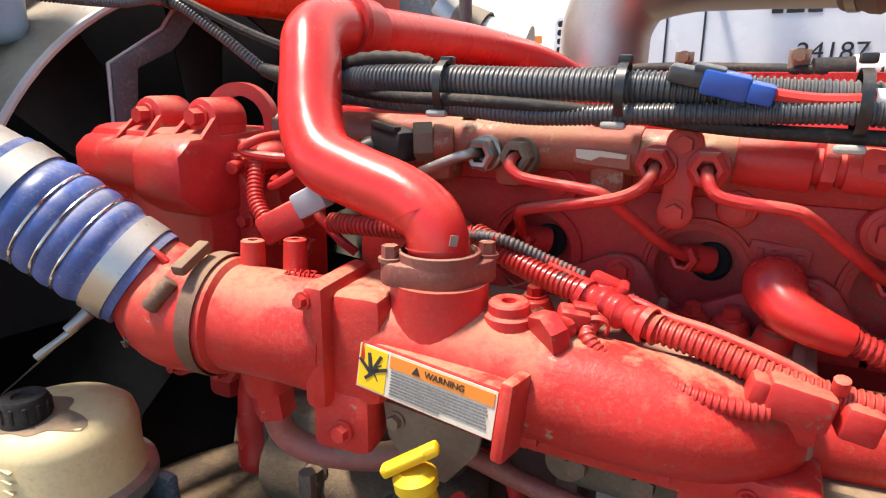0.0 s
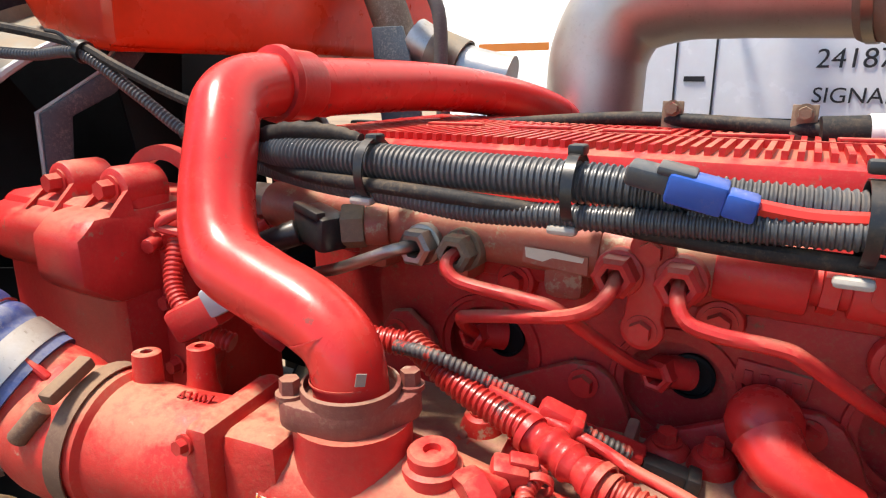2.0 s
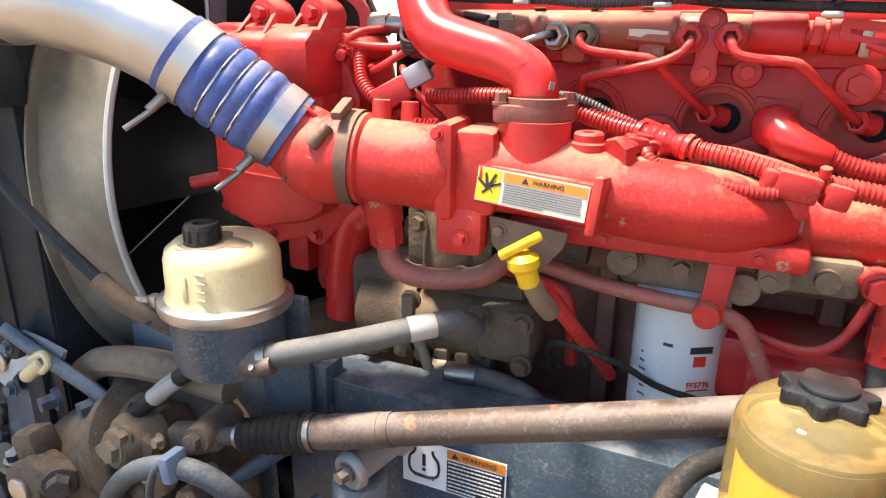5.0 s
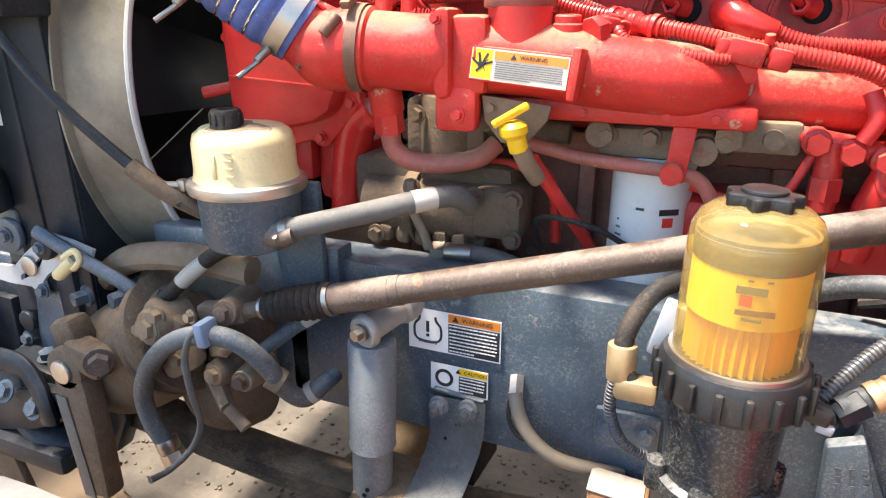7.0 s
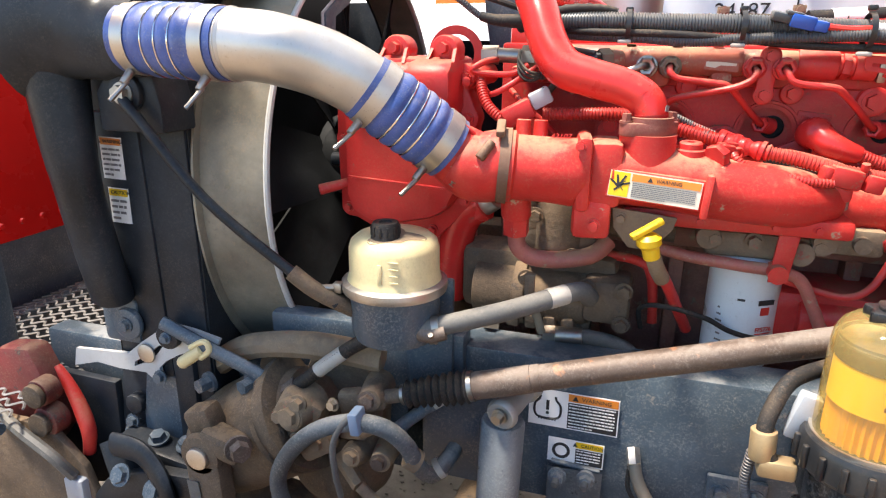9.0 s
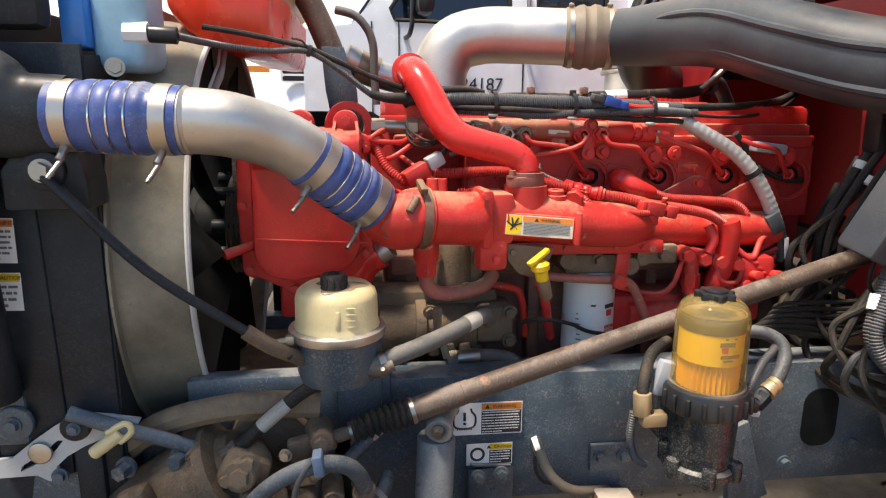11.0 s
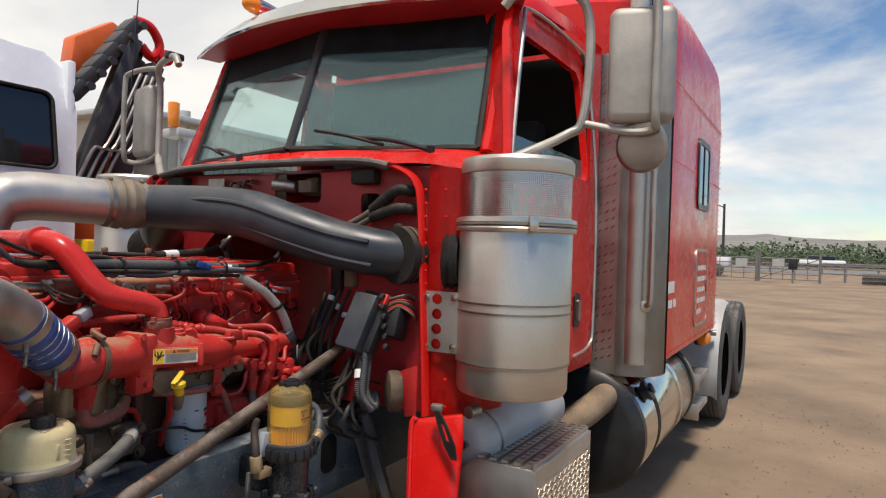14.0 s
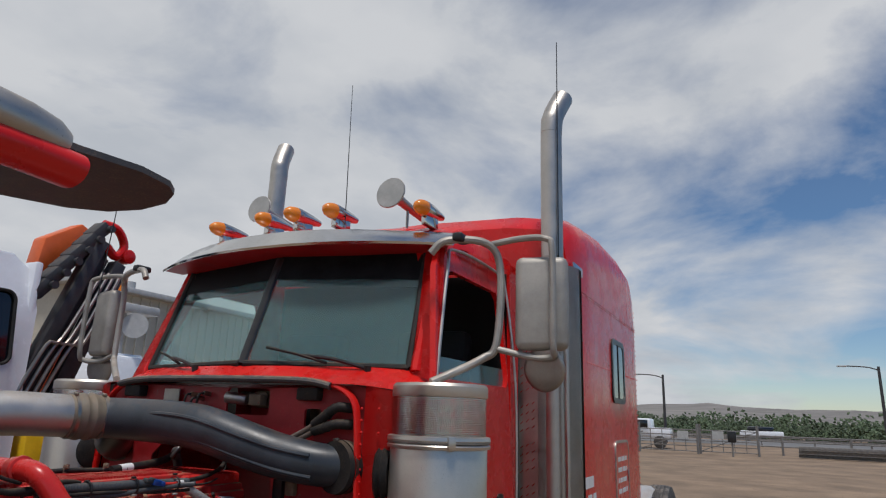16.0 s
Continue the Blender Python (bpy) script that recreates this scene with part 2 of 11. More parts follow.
M["bowl"] = material("grimy_dark_bowl", (0.016, 0.018, 0.02), 0.16, dust=0.35, var=0.4, bump=0.15, dust_col=(0.30, 0.29, 0.27), mottle=0.55)
M["dusty_pipe"] = material("dust_filmed_red_pipe", (0.36, 0.10, 0.08), 0.5, dust=0.75, var=0.25, wear=0.12, wear_col=(0.34, 0.25, 0.18), bump=0.12)
M["rail_dust"] = material("dusty_red_rail", (0.36, 0.08, 0.05), 0.5, dust=0.95, var=0.25, wear=0.30, wear_col=(0.36, 0.25, 0.16), bump=0.12, mottle=0.5)
# black of fan and fins, also painted on parts for the deep shade there
M["near_black"] = material("black_fins_and_deep_shade", (0.006, 0.007, 0.008), 0.6, var=0.3, bump=0.1, spec=0.12)
M["blue_hose"] = material("blue_silicone_hose", (0.030, 0.075, 0.29), 0.42, dust=0.6, var=0.3, bump=0.05, dust_col=(0.3, 0.29, 0.28), wear=0, wear_col=(0.28, 0.30, 0.34), scuff=0.5, mottle=0.4, broad=11.0)
M["cream"] = material("cream_plastic_tank", (0.66, 0.55, 0.30), 0.38, dust=0.40, var=0.14, bump=0.03, dust_col=(0.40, 0.29, 0.17))
M["white_filter"] = material("white_filter_paint", (0.66, 0.73, 0.76), 0.32, dust=0.1, var=0.06, bump=0.02, speck=0.2)
M["white_paint"] = material("white_truck_paint", (0.80, 0.82, 0.85), 0.22, dust=0.04, var=0.04, bump=0.005, coat=0.4, mottle=0.0)
M["dirty_white"] = material("dirty_white_nylon", (0.42, 0.40, 0.36), 0.55, dust=0.4, var=0.15, bump=0.05)
M["old_label"] = material("yellowed_label", (0.62, 0.57, 0.47), 0.45, var=0.12, dust=0.3, bump=0.0)
M["white_label"] = material("white_label", (0.80, 0.79, 0.77), 0.45, var=0.06, bump=0.0)
M["orange_label"] = material("orange_label", (0.72, 0.22, 0.03), 0.45, var=0.06, bump=0.0)
M["yellow_label"] = material("yellow_label", (0.80, 0.50, 0.01), 0.45, var=0.06, bump=0.0)
M["black_print"] = material("black_print", (0.02, 0.02, 0.022), 0.5, var=0.1, bump=0.0)
M["grey_print"] = material("grey_print", (0.16, 0.15, 0.15), 0.5, var=0.1, bump=0.0)
M["red_print"] = material("red_print", (0.62, 0.03, 0.02), 0.5, var=0.05, bump=0.0)
M["yellow"] = material("yellow_plastic", (0.80, 0.50, 0.015), 0.36, dust=0.15, var=0.12, bump=0.03)
M["filter_yellow"] = material("yellow_filter_paper", (0.85, 0.42, 0.015), 0.6, var=0.10, bump=0.05)
M["filter_label"] = material("yellow_filter_wrap", (0.90, 0.62, 0.02), 0.5, var=0.05, bump=0.0)
M["blue_plug"] = material("blue_plastic", (0.012, 0.085, 0.42), 0.36, dust=0.15, var=0.1, bump=0.02)
M["grey_plug"] = material("grey_plastic", (0.33, 0.36, 0.40), 0.45, dust=0.2, var=0.1, bump=0.02)
M["tie_blue"] = material("pale_blue_nylon", (0.16, 0.23, 0.33), 0.45, dust=0.3, var=0.12, bump=0.02)
M["pale_blue"] = material("pale_blue_bottle", (0.30, 0.55, 0.72), 0.35, var=0.2, bump=0.01)
M["blue_fluid"] = material("blue_washer_fluid", (0.02, 0.20, 0.62), 0.3, var=0.15, bump=0.01)
M["coolant"] = material("red_fluid_in_tank", (0.80, 0.045, 0.012), 0.3, var=0.15, bump=0.01)
M["tape"] = material("silver_heat_wrap", (0.50, 0.50, 0.50), 0.36, 0.3, dust=0.3, var=0.15, bump=0.2, grain=160)
M["amber_lamp"] = material("amber_lens", (0.85, 0.24, 0.01), 0.22, var=0.08, bump=0.0, coat=0.4)
M["tyre"] = material("dusty_tyre", (0.055, 0.052, 0.05), 0.75, dust=0.5, var=0.25, bump=0.15, dust_col=(0.33, 0.29, 0.25))
M["steer_tyre"] = material("dust_grey_tyre", (0.26, 0.245, 0.225), 0.8, dust=0.3, var=0.2, bump=0.12, dust_col=(0.38, 0.35, 0.31), mottle=0.3)
M["grey_paint"] = material("grey_fender_paint", (0.45, 0.46, 0.46), 0.4, dust=0.3, var=0.1, bump=0.02, mottle=0.25)
M["seal"] = material("grey_black_rubber_seal", (0.06, 0.06, 0.065), 0.55, dust=0.6, var=0.2, bump=0.06)
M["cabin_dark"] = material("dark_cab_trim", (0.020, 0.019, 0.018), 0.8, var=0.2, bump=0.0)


def thin_glass(name, tint, film, film_col):
    """A flat pane: clear, with a thin diffuse film of colour and a reflection that grows towards the edge."""
    m = bpy.data.materials.new(name)
    m.use_nodes = True
    n, l = m.node_tree.nodes, m.node_tree.links
    n.remove(n["Principled BSDF"])
    tr, df, gl, lw, m1, m2 = [n.new(k) for k in ("ShaderNodeBsdfTransparent", "ShaderNodeBsdfDiffuse", "ShaderNodeBsdfGlossy", "ShaderNodeLayerWeight", "ShaderNodeMixShader", "ShaderNodeMixShader")]
    power, fr = n.new("ShaderNodeMath"), n.new("ShaderNodeMath")
    power.operation, power.inputs[1].default_value = "POWER", 4.0
    fr.operation, fr.inputs[1].default_value, fr.inputs[2].default_value = "MULTIPLY_ADD", 0.75, 0.04
    lw.inputs["Blend"].default_value = 0.5
    l.new(lw.outputs["Facing"], power.inputs[0])
    l.new(power.outputs[0], fr.inputs[0])
    tr.inputs[0].default_value, df.inputs[0].default_value = (*tint, 1), (*film_col, 1)
    gl.inputs["Roughness"].default_value = 0.01
    dirt, rng, geo = n.new("ShaderNodeTexNoise"), n.new("ShaderNodeMapRange"), n.new("ShaderNodeNewGeometry")
    dirt.inputs["Scale"].default_value, dirt.inputs["Detail"].default_value = 5.0, 6.0
    rng.inputs[1].default_value, rng.inputs[2].default_value, rng.inputs[3].default_value, rng.inputs[4].default_value = 0.3, 0.7, film * 0.92, film * 1.06
    l.new(geo.outputs["Position"], dirt.inputs["Vector"])
    l.new(dirt.outputs["Fac"], rng.inputs[0])
    l.new(rng.outputs[0], m1.inputs[0])
    l.new(tr.outputs[0], m1.inputs[1])
    l.new(df.outputs[0], m1.inputs[2])
    l.new(fr.outputs[0], m2.inputs[0])
    l.new(m1.outputs[0], m2.inputs[1])
    l.new(gl.outputs[0], m2.inputs[2])
    l.new(m2.outputs[0], n["Material Output"].inputs[0])
    return m


# teal film: dust, plus the sky's reflection painted in as colour
M["window"] = thin_glass("tinted_windscreen", (0.80, 0.91, 0.88), 0.115, (0.30, 0.55, 0.57))
M["amber_clear"] = thin_glass("clear_amber_cover", (1.0, 0.80, 0.36), 0.30, (0.50, 0.385, 0.16))
# soil colour darkened to hold the shade under the truck
M["shade_soil"] = material("soil_in_painted_shade", (0.155, 0.130, 0.105), 0.85, var=0.35, bump=0.6, grain=55, broad=5, wear=0.15, wear_col=(0.15, 0.12, 0.09), speck=0.4)
M["dark_glass"] = material("dark_tinted_glass", (0.006, 0.007, 0.010), 0.04, var=0.02, bump=0.0, coat=0.5)
M["orange_paint"] = material("orange_crane_paint", (0.72, 0.12, 0.02), 0.4, dust=0.1, var=0.1, bump=0.02)
M["crane_dark"] = material("dark_crane_steel", (0.035, 0.037, 0.042), 0.5, dust=0.2, var=0.25, bump=0.05)
M["wall_beige"] = material("beige_metal_cladding", (0.50, 0.46, 0.38), 0.6, var=0.06, bump=0.02)
M["fence"] = material("weathered_grey_steel", (0.22, 0.21, 0.20), 0.6, 0.3, var=0.2, bump=0.05)
M["leaf"] = material("green_foliage", (0.085, 0.125, 0.062), 0.7, var=0.45, bump=0.0, grain=3.0, broad=0.15)
M["hill"] = material("dry_hill", (0.20, 0.185, 0.17), 0.95, var=0.25, bump=0.0, grain=0.15, broad=0.012, wear=0.15, wear_col=(0.17, 0.17, 0.12))
M["dirt"] = material("packed_dirt", (0.245, 0.172, 0.112), 0.95, var=0.28, bump=0.5, grain=38, broad=0.55, wear=0.12, wear_col=(0.2, 0.135, 0.088), speck=0.5)
M["gravel"] = material("loose_gravel", (0.22, 0.165, 0.12), 0.9, var=0.4, bump=0.2, grain=60, broad=20)
M["road"] = material("far_road", (0.16, 0.16, 0.16), 0.9, var=0.15, bump=0.0, grain=2.0, broad=0.2)

# perforated screen: metal between rows of real see-through holes
screen = bpy.data.materials.new("perforated_stainless")
screen.use_nodes = True
sn, sl = screen.node_tree.nodes, screen.node_tree.links
s_uv, s_vor, s_gt, s_tr, s_mix = [sn.new(k) for k in ("ShaderNodeTexCoord", "ShaderNodeTexVoronoi", "ShaderNodeMath", "ShaderNodeBsdfTransparent", "ShaderNodeMixShader")]
s_vor.inputs["Scale"].default_value, s_vor.inputs["Randomness"].default_value = 150, 0.0
s_gt.operation, s_gt.inputs[1].default_value = "LESS_THAN", 0.36
sl.new(s_uv.outputs["UV"], s_vor.inputs["Vector"])
sl.new(s_vor.outputs["Distance"], s_gt.inputs[0])
sl.new(s_gt.outputs[0], s_mix.inputs[0])
sb = sn["Principled BSDF"]
sb.inputs["Metallic"].default_value, sb.inputs["Roughness"].default_value = 1.0, 0.25
sb.inputs["Base Color"].default_value = (0.60, 0.58, 0.55, 1)
sl.new(sb.outputs[0], s_mix.inputs[1])
sl.new(s_tr.outputs[0], s_mix.inputs[2])
sl.new(s_mix.outputs[0], sn["Material Output"].inputs[0])
M["screen"] = screen

# ---------------------------------------------------------------- building helpers
ORG = {}
V = Vector


def thing(name, at, label, category, group="", kind=""):
    ob = new(name)
    ob.empty_display_size = 0.05
    ob.location = at
    ORG[ob] = V(at)
    return tagged(ob, label, category, group, kind)


def finish(name, bm, mat):
    bmesh.ops.recalc_face_normals(bm, faces=bm.faces)
    me = bpy.data.meshes.new(name)
    cs = [v.co for v in bm.verts]
    lo, hi = V([min(c[i] for c in cs) for i in range(3)]), V([max(c[i] for c in cs) for i in range(3)])
    mid = (lo + hi) / 2
    bmesh.ops.translate(bm, verts=bm.verts, vec=-mid)
    bm.to_mesh(me)
    bm.free()
    me.materials.append(M[mat] if isinstance(mat, str) else mat)
    me.polygons.foreach_set("use_smooth", [True] * len(me.polygons))
    me.set_sharp_from_angle(angle=radians(36))
    return me, mid


def part(name, bm, mat, parent, label=""):
    me, mid = finish(name, bm, mat)
    ob = new(name, me)
    ob.parent = parent
    ob.location = mid - ORG[parent]
    ORG[ob] = mid
    return tagged(ob, label)


def solo(name, bm, mat, label, category, group="", kind=""):
    me, mid = finish(name, bm, mat)
    ob = new(name, me)
    ob.location = mid
    ORG[ob] = mid
    return tagged(ob, label, category, group, kind)


def B():
    return bmesh.new()


def basis(d):
    d = V(d).normalized()
    return d.to_track_quat("Z", "Y").to_matrix().to_4x4()


def bx(bm, c, s, bev=0.0, rot=None, seg=2):
    """A box with rounded edges: centre, size, bevel, Euler degrees or a matrix."""
    if rot is None:
        r = Matrix.Identity(4)
    elif isinstance(rot, Matrix):
        r = rot.to_4x4()
    else:
        r = pose(0, 0, 0, *rot)
    m = Matrix.Translation(c) @ r @ Matrix.Diagonal((*s, 1))
    vs = bmesh.ops.create_cube(bm, size=1, matrix=m)["verts"]
    if bev:
        es = list({e for v in vs for e in v.link_edges})
        bmesh.ops.bevel(bm, geom=es, offset=bev, segments=seg, profile=0.5, affect="EDGES")
    return bm


def cy(bm, p0, p1, r0, r1=None, seg=20, bev=0.0):
    """A cylinder or cone between two points."""
    p0, p1 = V(p0), V(p1)
    r1 = r0 if r1 is None else r1
    m = Matrix.Translation((p0 + p1) / 2) @ basis(p1 - p0)
    vs = bmesh.ops.create_cone(bm, cap_ends=True, segments=seg, radius1=r0, radius2=r1, depth=(p1 - p0).length, matrix=m)["verts"]
    if bev:
        d = (p1 - p0).normalized()
        es = [e for e in {e for v in vs for e in v.link_edges} if abs((e.verts[0].co - e.verts[1].co).normalized().dot(d)) < 0.3 and len(e.link_faces) == 2
              and (len(e.link_faces[0].verts) > 4 or len(e.link_faces[1].verts) > 4)]
        bmesh.ops.bevel(bm, geom=es, offset=bev, segments=2, profile=0.5, affect="EDGES")
    return bm


def curve(pts, n=8):
    """Points along a smooth curve through pts."""
    pts = [V(p) for p in pts]
    if len(pts) < 3 or n <= 1:
        return pts
    out = []
    for i in range(len(pts) - 1):
        a, b, c, d = pts[max(i - 1, 0)], pts[i], pts[i + 1], pts[min(i + 2, len(pts) - 1)]
        for k in range(n):
            t = k / n
            out.append(0.5 * (2 * b + (c - a) * t + (2 * a - 5 * b + 4 * c - d) * t * t + (3 * b - a - 3 * c + d) * t ** 3))
    out.append(pts[-1])
    return out


def spaced(pts, step):
    """The same line with points at even steps."""
    out, left = [pts[0]], step
    for a, b in zip(pts, pts[1:]):
        length, at = (b - a).length, 0.0
        while length - at >= left:
            at += left
            out.append(a.lerp(b, at / length))
            left = step
        left -= length - at
    return out


def sweep(bm, line, radii, seg=14, flat=None, cap=True):
    """Rings of the given radii along a line. flat: (side, up) factors for an oval section."""
    rings, q = [], None
    for i, p in enumerate(line):
        d = (line[min(i + 1, len(line) - 1)] - line[max(i - 1, 0)]).normalized()
        if q is None:
            u = d.orthogonal().normalized() if flat is None else d.cross(V((0, 0, 1))).normalized()
        else:
            u = (q - d * q.dot(d)).normalized()
        q = u
        w = d.cross(u)
        f = flat or (1, 1)
        r = radii[i] if not isinstance(radii, float) else radii
        rings.append([bm.verts.new(p + (u * math.cos(a) * f[0] + w * math.sin(a) * f[1]) * r) for a in [2 * math.pi * k / seg for k in range(seg)]])
    for a, b in zip(rings, rings[1:]):
        for k in range(seg):
            bm.faces.new((a[k], a[(k + 1) % seg], b[(k + 1) % seg], b[k]))
    if cap:
        bm.faces.new(rings[0][::-1])
        bm.faces.new(rings[-1])
    return bm


def tube(bm, pts, r, seg=14, n=8, flat=None):
    line = curve(pts, n)
    if callable(r):
        return sweep(bm, line, [r(i / (len(line) - 1)) for i in range(len(line))], seg, flat)
    return sweep(bm, line, float(r), seg, flat)


def loom(bm, pts, r, pitch=0.006, seg=12, depth=0.16):
    """Corrugated conduit: ridges of real depth along the curve."""
    line = spaced(curve(pts, 10), pitch / 4)
    rad = [r * (1 if i % 4 < 2 else 1 - depth) for i in range(len(line))]
    return sweep(bm, line, rad, seg)


def lathe(bm, prof, at, axis=(0, 0, 1), seg=32):
    """A turned body: (radius, height) pairs along an axis."""
    m = Matrix.Translation(at) @ basis(axis)
    rings = [[bm.verts.new(m @ V((r * math.cos(2 * math.pi * k / seg), r * math.sin(2 * math.pi * k / seg), h))) for k in range(seg)] for r, h in prof]
    for a, b in zip(rings, rings[1:]):
        for k in range(seg):
            bm.faces.new((a[k], a[(k + 1) % seg], b[(k + 1) % seg], b[k]))
    closed = prof[0] == prof[-1] or (abs(prof[0][0] - prof[-1][0]) < 1e-5 and abs(prof[0][1] - prof[-1][1]) < 1e-5)
    if prof[0][0] > 1e-6 and not closed:
        bm.faces.new(rings[0][::-1])
    if prof[-1][0] > 1e-6 and not closed:
        bm.faces.new(rings[-1])
    bmesh.ops.remove_doubles(bm, verts=bm.verts, dist=1e-6)
    return bm


def prism(bm, pts, vec, bev=0.0):
    """A flat outline pushed along vec."""
    vs = [bm.verts.new(p) for p in pts]
    f = bm.faces.new(vs)
    g = bmesh.ops.extrude_face_region(bm, geom=[f])["geom"]
    nv = [e for e in g if isinstance(e, bmesh.types.BMVert)]
    bmesh.ops.translate(bm, verts=nv, vec=vec)
    if bev:
        es = list({e for v in vs + nv for e in v.link_edges})
        bmesh.ops.bevel(bm, geom=es, offset=bev, segments=2, profile=0.5, affect="EDGES")
    return bm


def sheet(bm, outer, holes, place, thick):
    """A plate with real holes. outer and holes are loops of (u, v); place(u, v, w) gives the point."""
    es = []
    for loop in (outer, *holes):
        vs = [bm.verts.new((u, v, 0)) for u, v in loop]
        es += [bm.edges.new((vs[i], vs[(i + 1) % len(vs)])) for i in range(len(vs))]
    fs = [f for f in bmesh.ops.triangle_fill(bm, use_beauty=True, edges=es)["geom"] if isinstance(f, bmesh.types.BMFace)]
    g = bmesh.ops.extrude_face_region(bm, geom=fs)["geom"]
    for e in g:
        if isinstance(e, bmesh.types.BMVert):
            e.co.z = thick
    for v in bm.verts:
        v.co = place(*v.co)
    return bm


def ring2d(c, r, n=16, s=1.0):
    return [(c[0] + r * math.cos(2 * math.pi * k / n), c[1] + s * r * math.sin(2 * math.pi * k / n)) for k in range(n)]


def rounded(u0, v0, u1, v1, r, n=5):
    out = []
    for cx, cv, a0 in ((u1 - r, v1 - r, 0), (u0 + r, v1 - r, 90), (u0 + r, v0 + r, 180), (u1 - r, v0 + r, 270)):
        out += [(cx + r * math.cos(radians(a0 + 90 * k / n)), cv + r * math.sin(radians(a0 + 90 * k / n))) for k in range(n + 1)]
    return out


def hexa(bm, p, d, r, h, washer=True):
    """A hexagon head on its washer, at p, standing out along d."""
    p, d = V(p), V(d).normalized()
    if washer:
        cy(bm, p, p + d * h * 0.25, r * 1.35, seg=18)
    cy(bm, p + d * h * 0.2, p + d * h, r, r * 0.94, seg=6)
    return bm


def bolt(parent, p, d=(0, -1, 0), r=0.009, h=0.011, mat="engine_red"):
    return part("bolt", hexa(B(), p, d, r, h), mat, parent)


def band(bm, c, axis, r, w, t=0.002, seg=36):
    """A clamp band round an axis."""
    return lathe(bm, [(r, -w / 2), (r + t, -w / 2), (r + t, w / 2), (r, w / 2), (r, -w / 2)], c, axis, seg)


def worm(parent, c, axis, r, w=0.012, side=(0, -1, 0.3), name="hose_clamp"):
    """A hose clamp with its screw housing and T-bolt."""
    bm = band(B(), c, axis, r, w, 0.0022)
    s = V(side).normalized()
    p = V(c) + s * (r + 0.006)
    t = V(axis).normalized().cross(s)
    bx(bm, p, (w * 1.1, 0.012, 0.016), 0.002, Matrix((V(axis).normalized(), s, t)).transposed())
    cy(bm, p - t * 0.022, p + t * 0.014, 0.004, seg=10)
    return part(name, bm, "steel", parent, "steel hose clamp")


def words(parent, text, at, size, right, up, mat="black_print", name="lettering", deep=0.0006, align="CENTER", slant=0.0):
    """Lettering in the built-in font, laid on a surface."""
    cu = bpy.data.curves.new("t", "FONT")
    cu.body, cu.size, cu.extrude, cu.align_x, cu.align_y = text, size, deep, align, "CENTER"
    cu.shear = slant
    tmp = new("t", cu)
    me = bpy.data.meshes.new_from_object(tmp)
    bpy.data.objects.remove(tmp)
    r, u = V(right).normalized(), V(up).normalized()
    me.transform(Matrix.Translation(V(at) - ORG[parent]) @ Matrix((r, u, r.cross(u))).transposed().to_4x4())
    me.materials.clear()
    me.materials.append(M[mat])
    me.name = name
    ob = new(name, me)
    ob.parent = parent
    ORG[ob] = ORG[parent].copy()
    return ob


def bars(bm, at, right, up, width, rows, pitch, h, rnd):
    """Lines of writing too small to read, as bars."""
    r, u = V(right).normalized(), V(up).normalized()
    n = r.cross(u)
    for k in range(rows):
        x, y = 0.0, -k * pitch
        end = width * (1 if k < rows - 1 else 0.55)
        while x < end - h:
            w = min(rnd.uniform(1.2, 4.5) * h, end - x)
            bx(bm, V(at) + r * (x + w / 2) + u * y + n * 0.0004, (w, h, 0.0006), 0, Matrix((r, u, n)).transposed())
            x += w + h * 0.55
    return bm


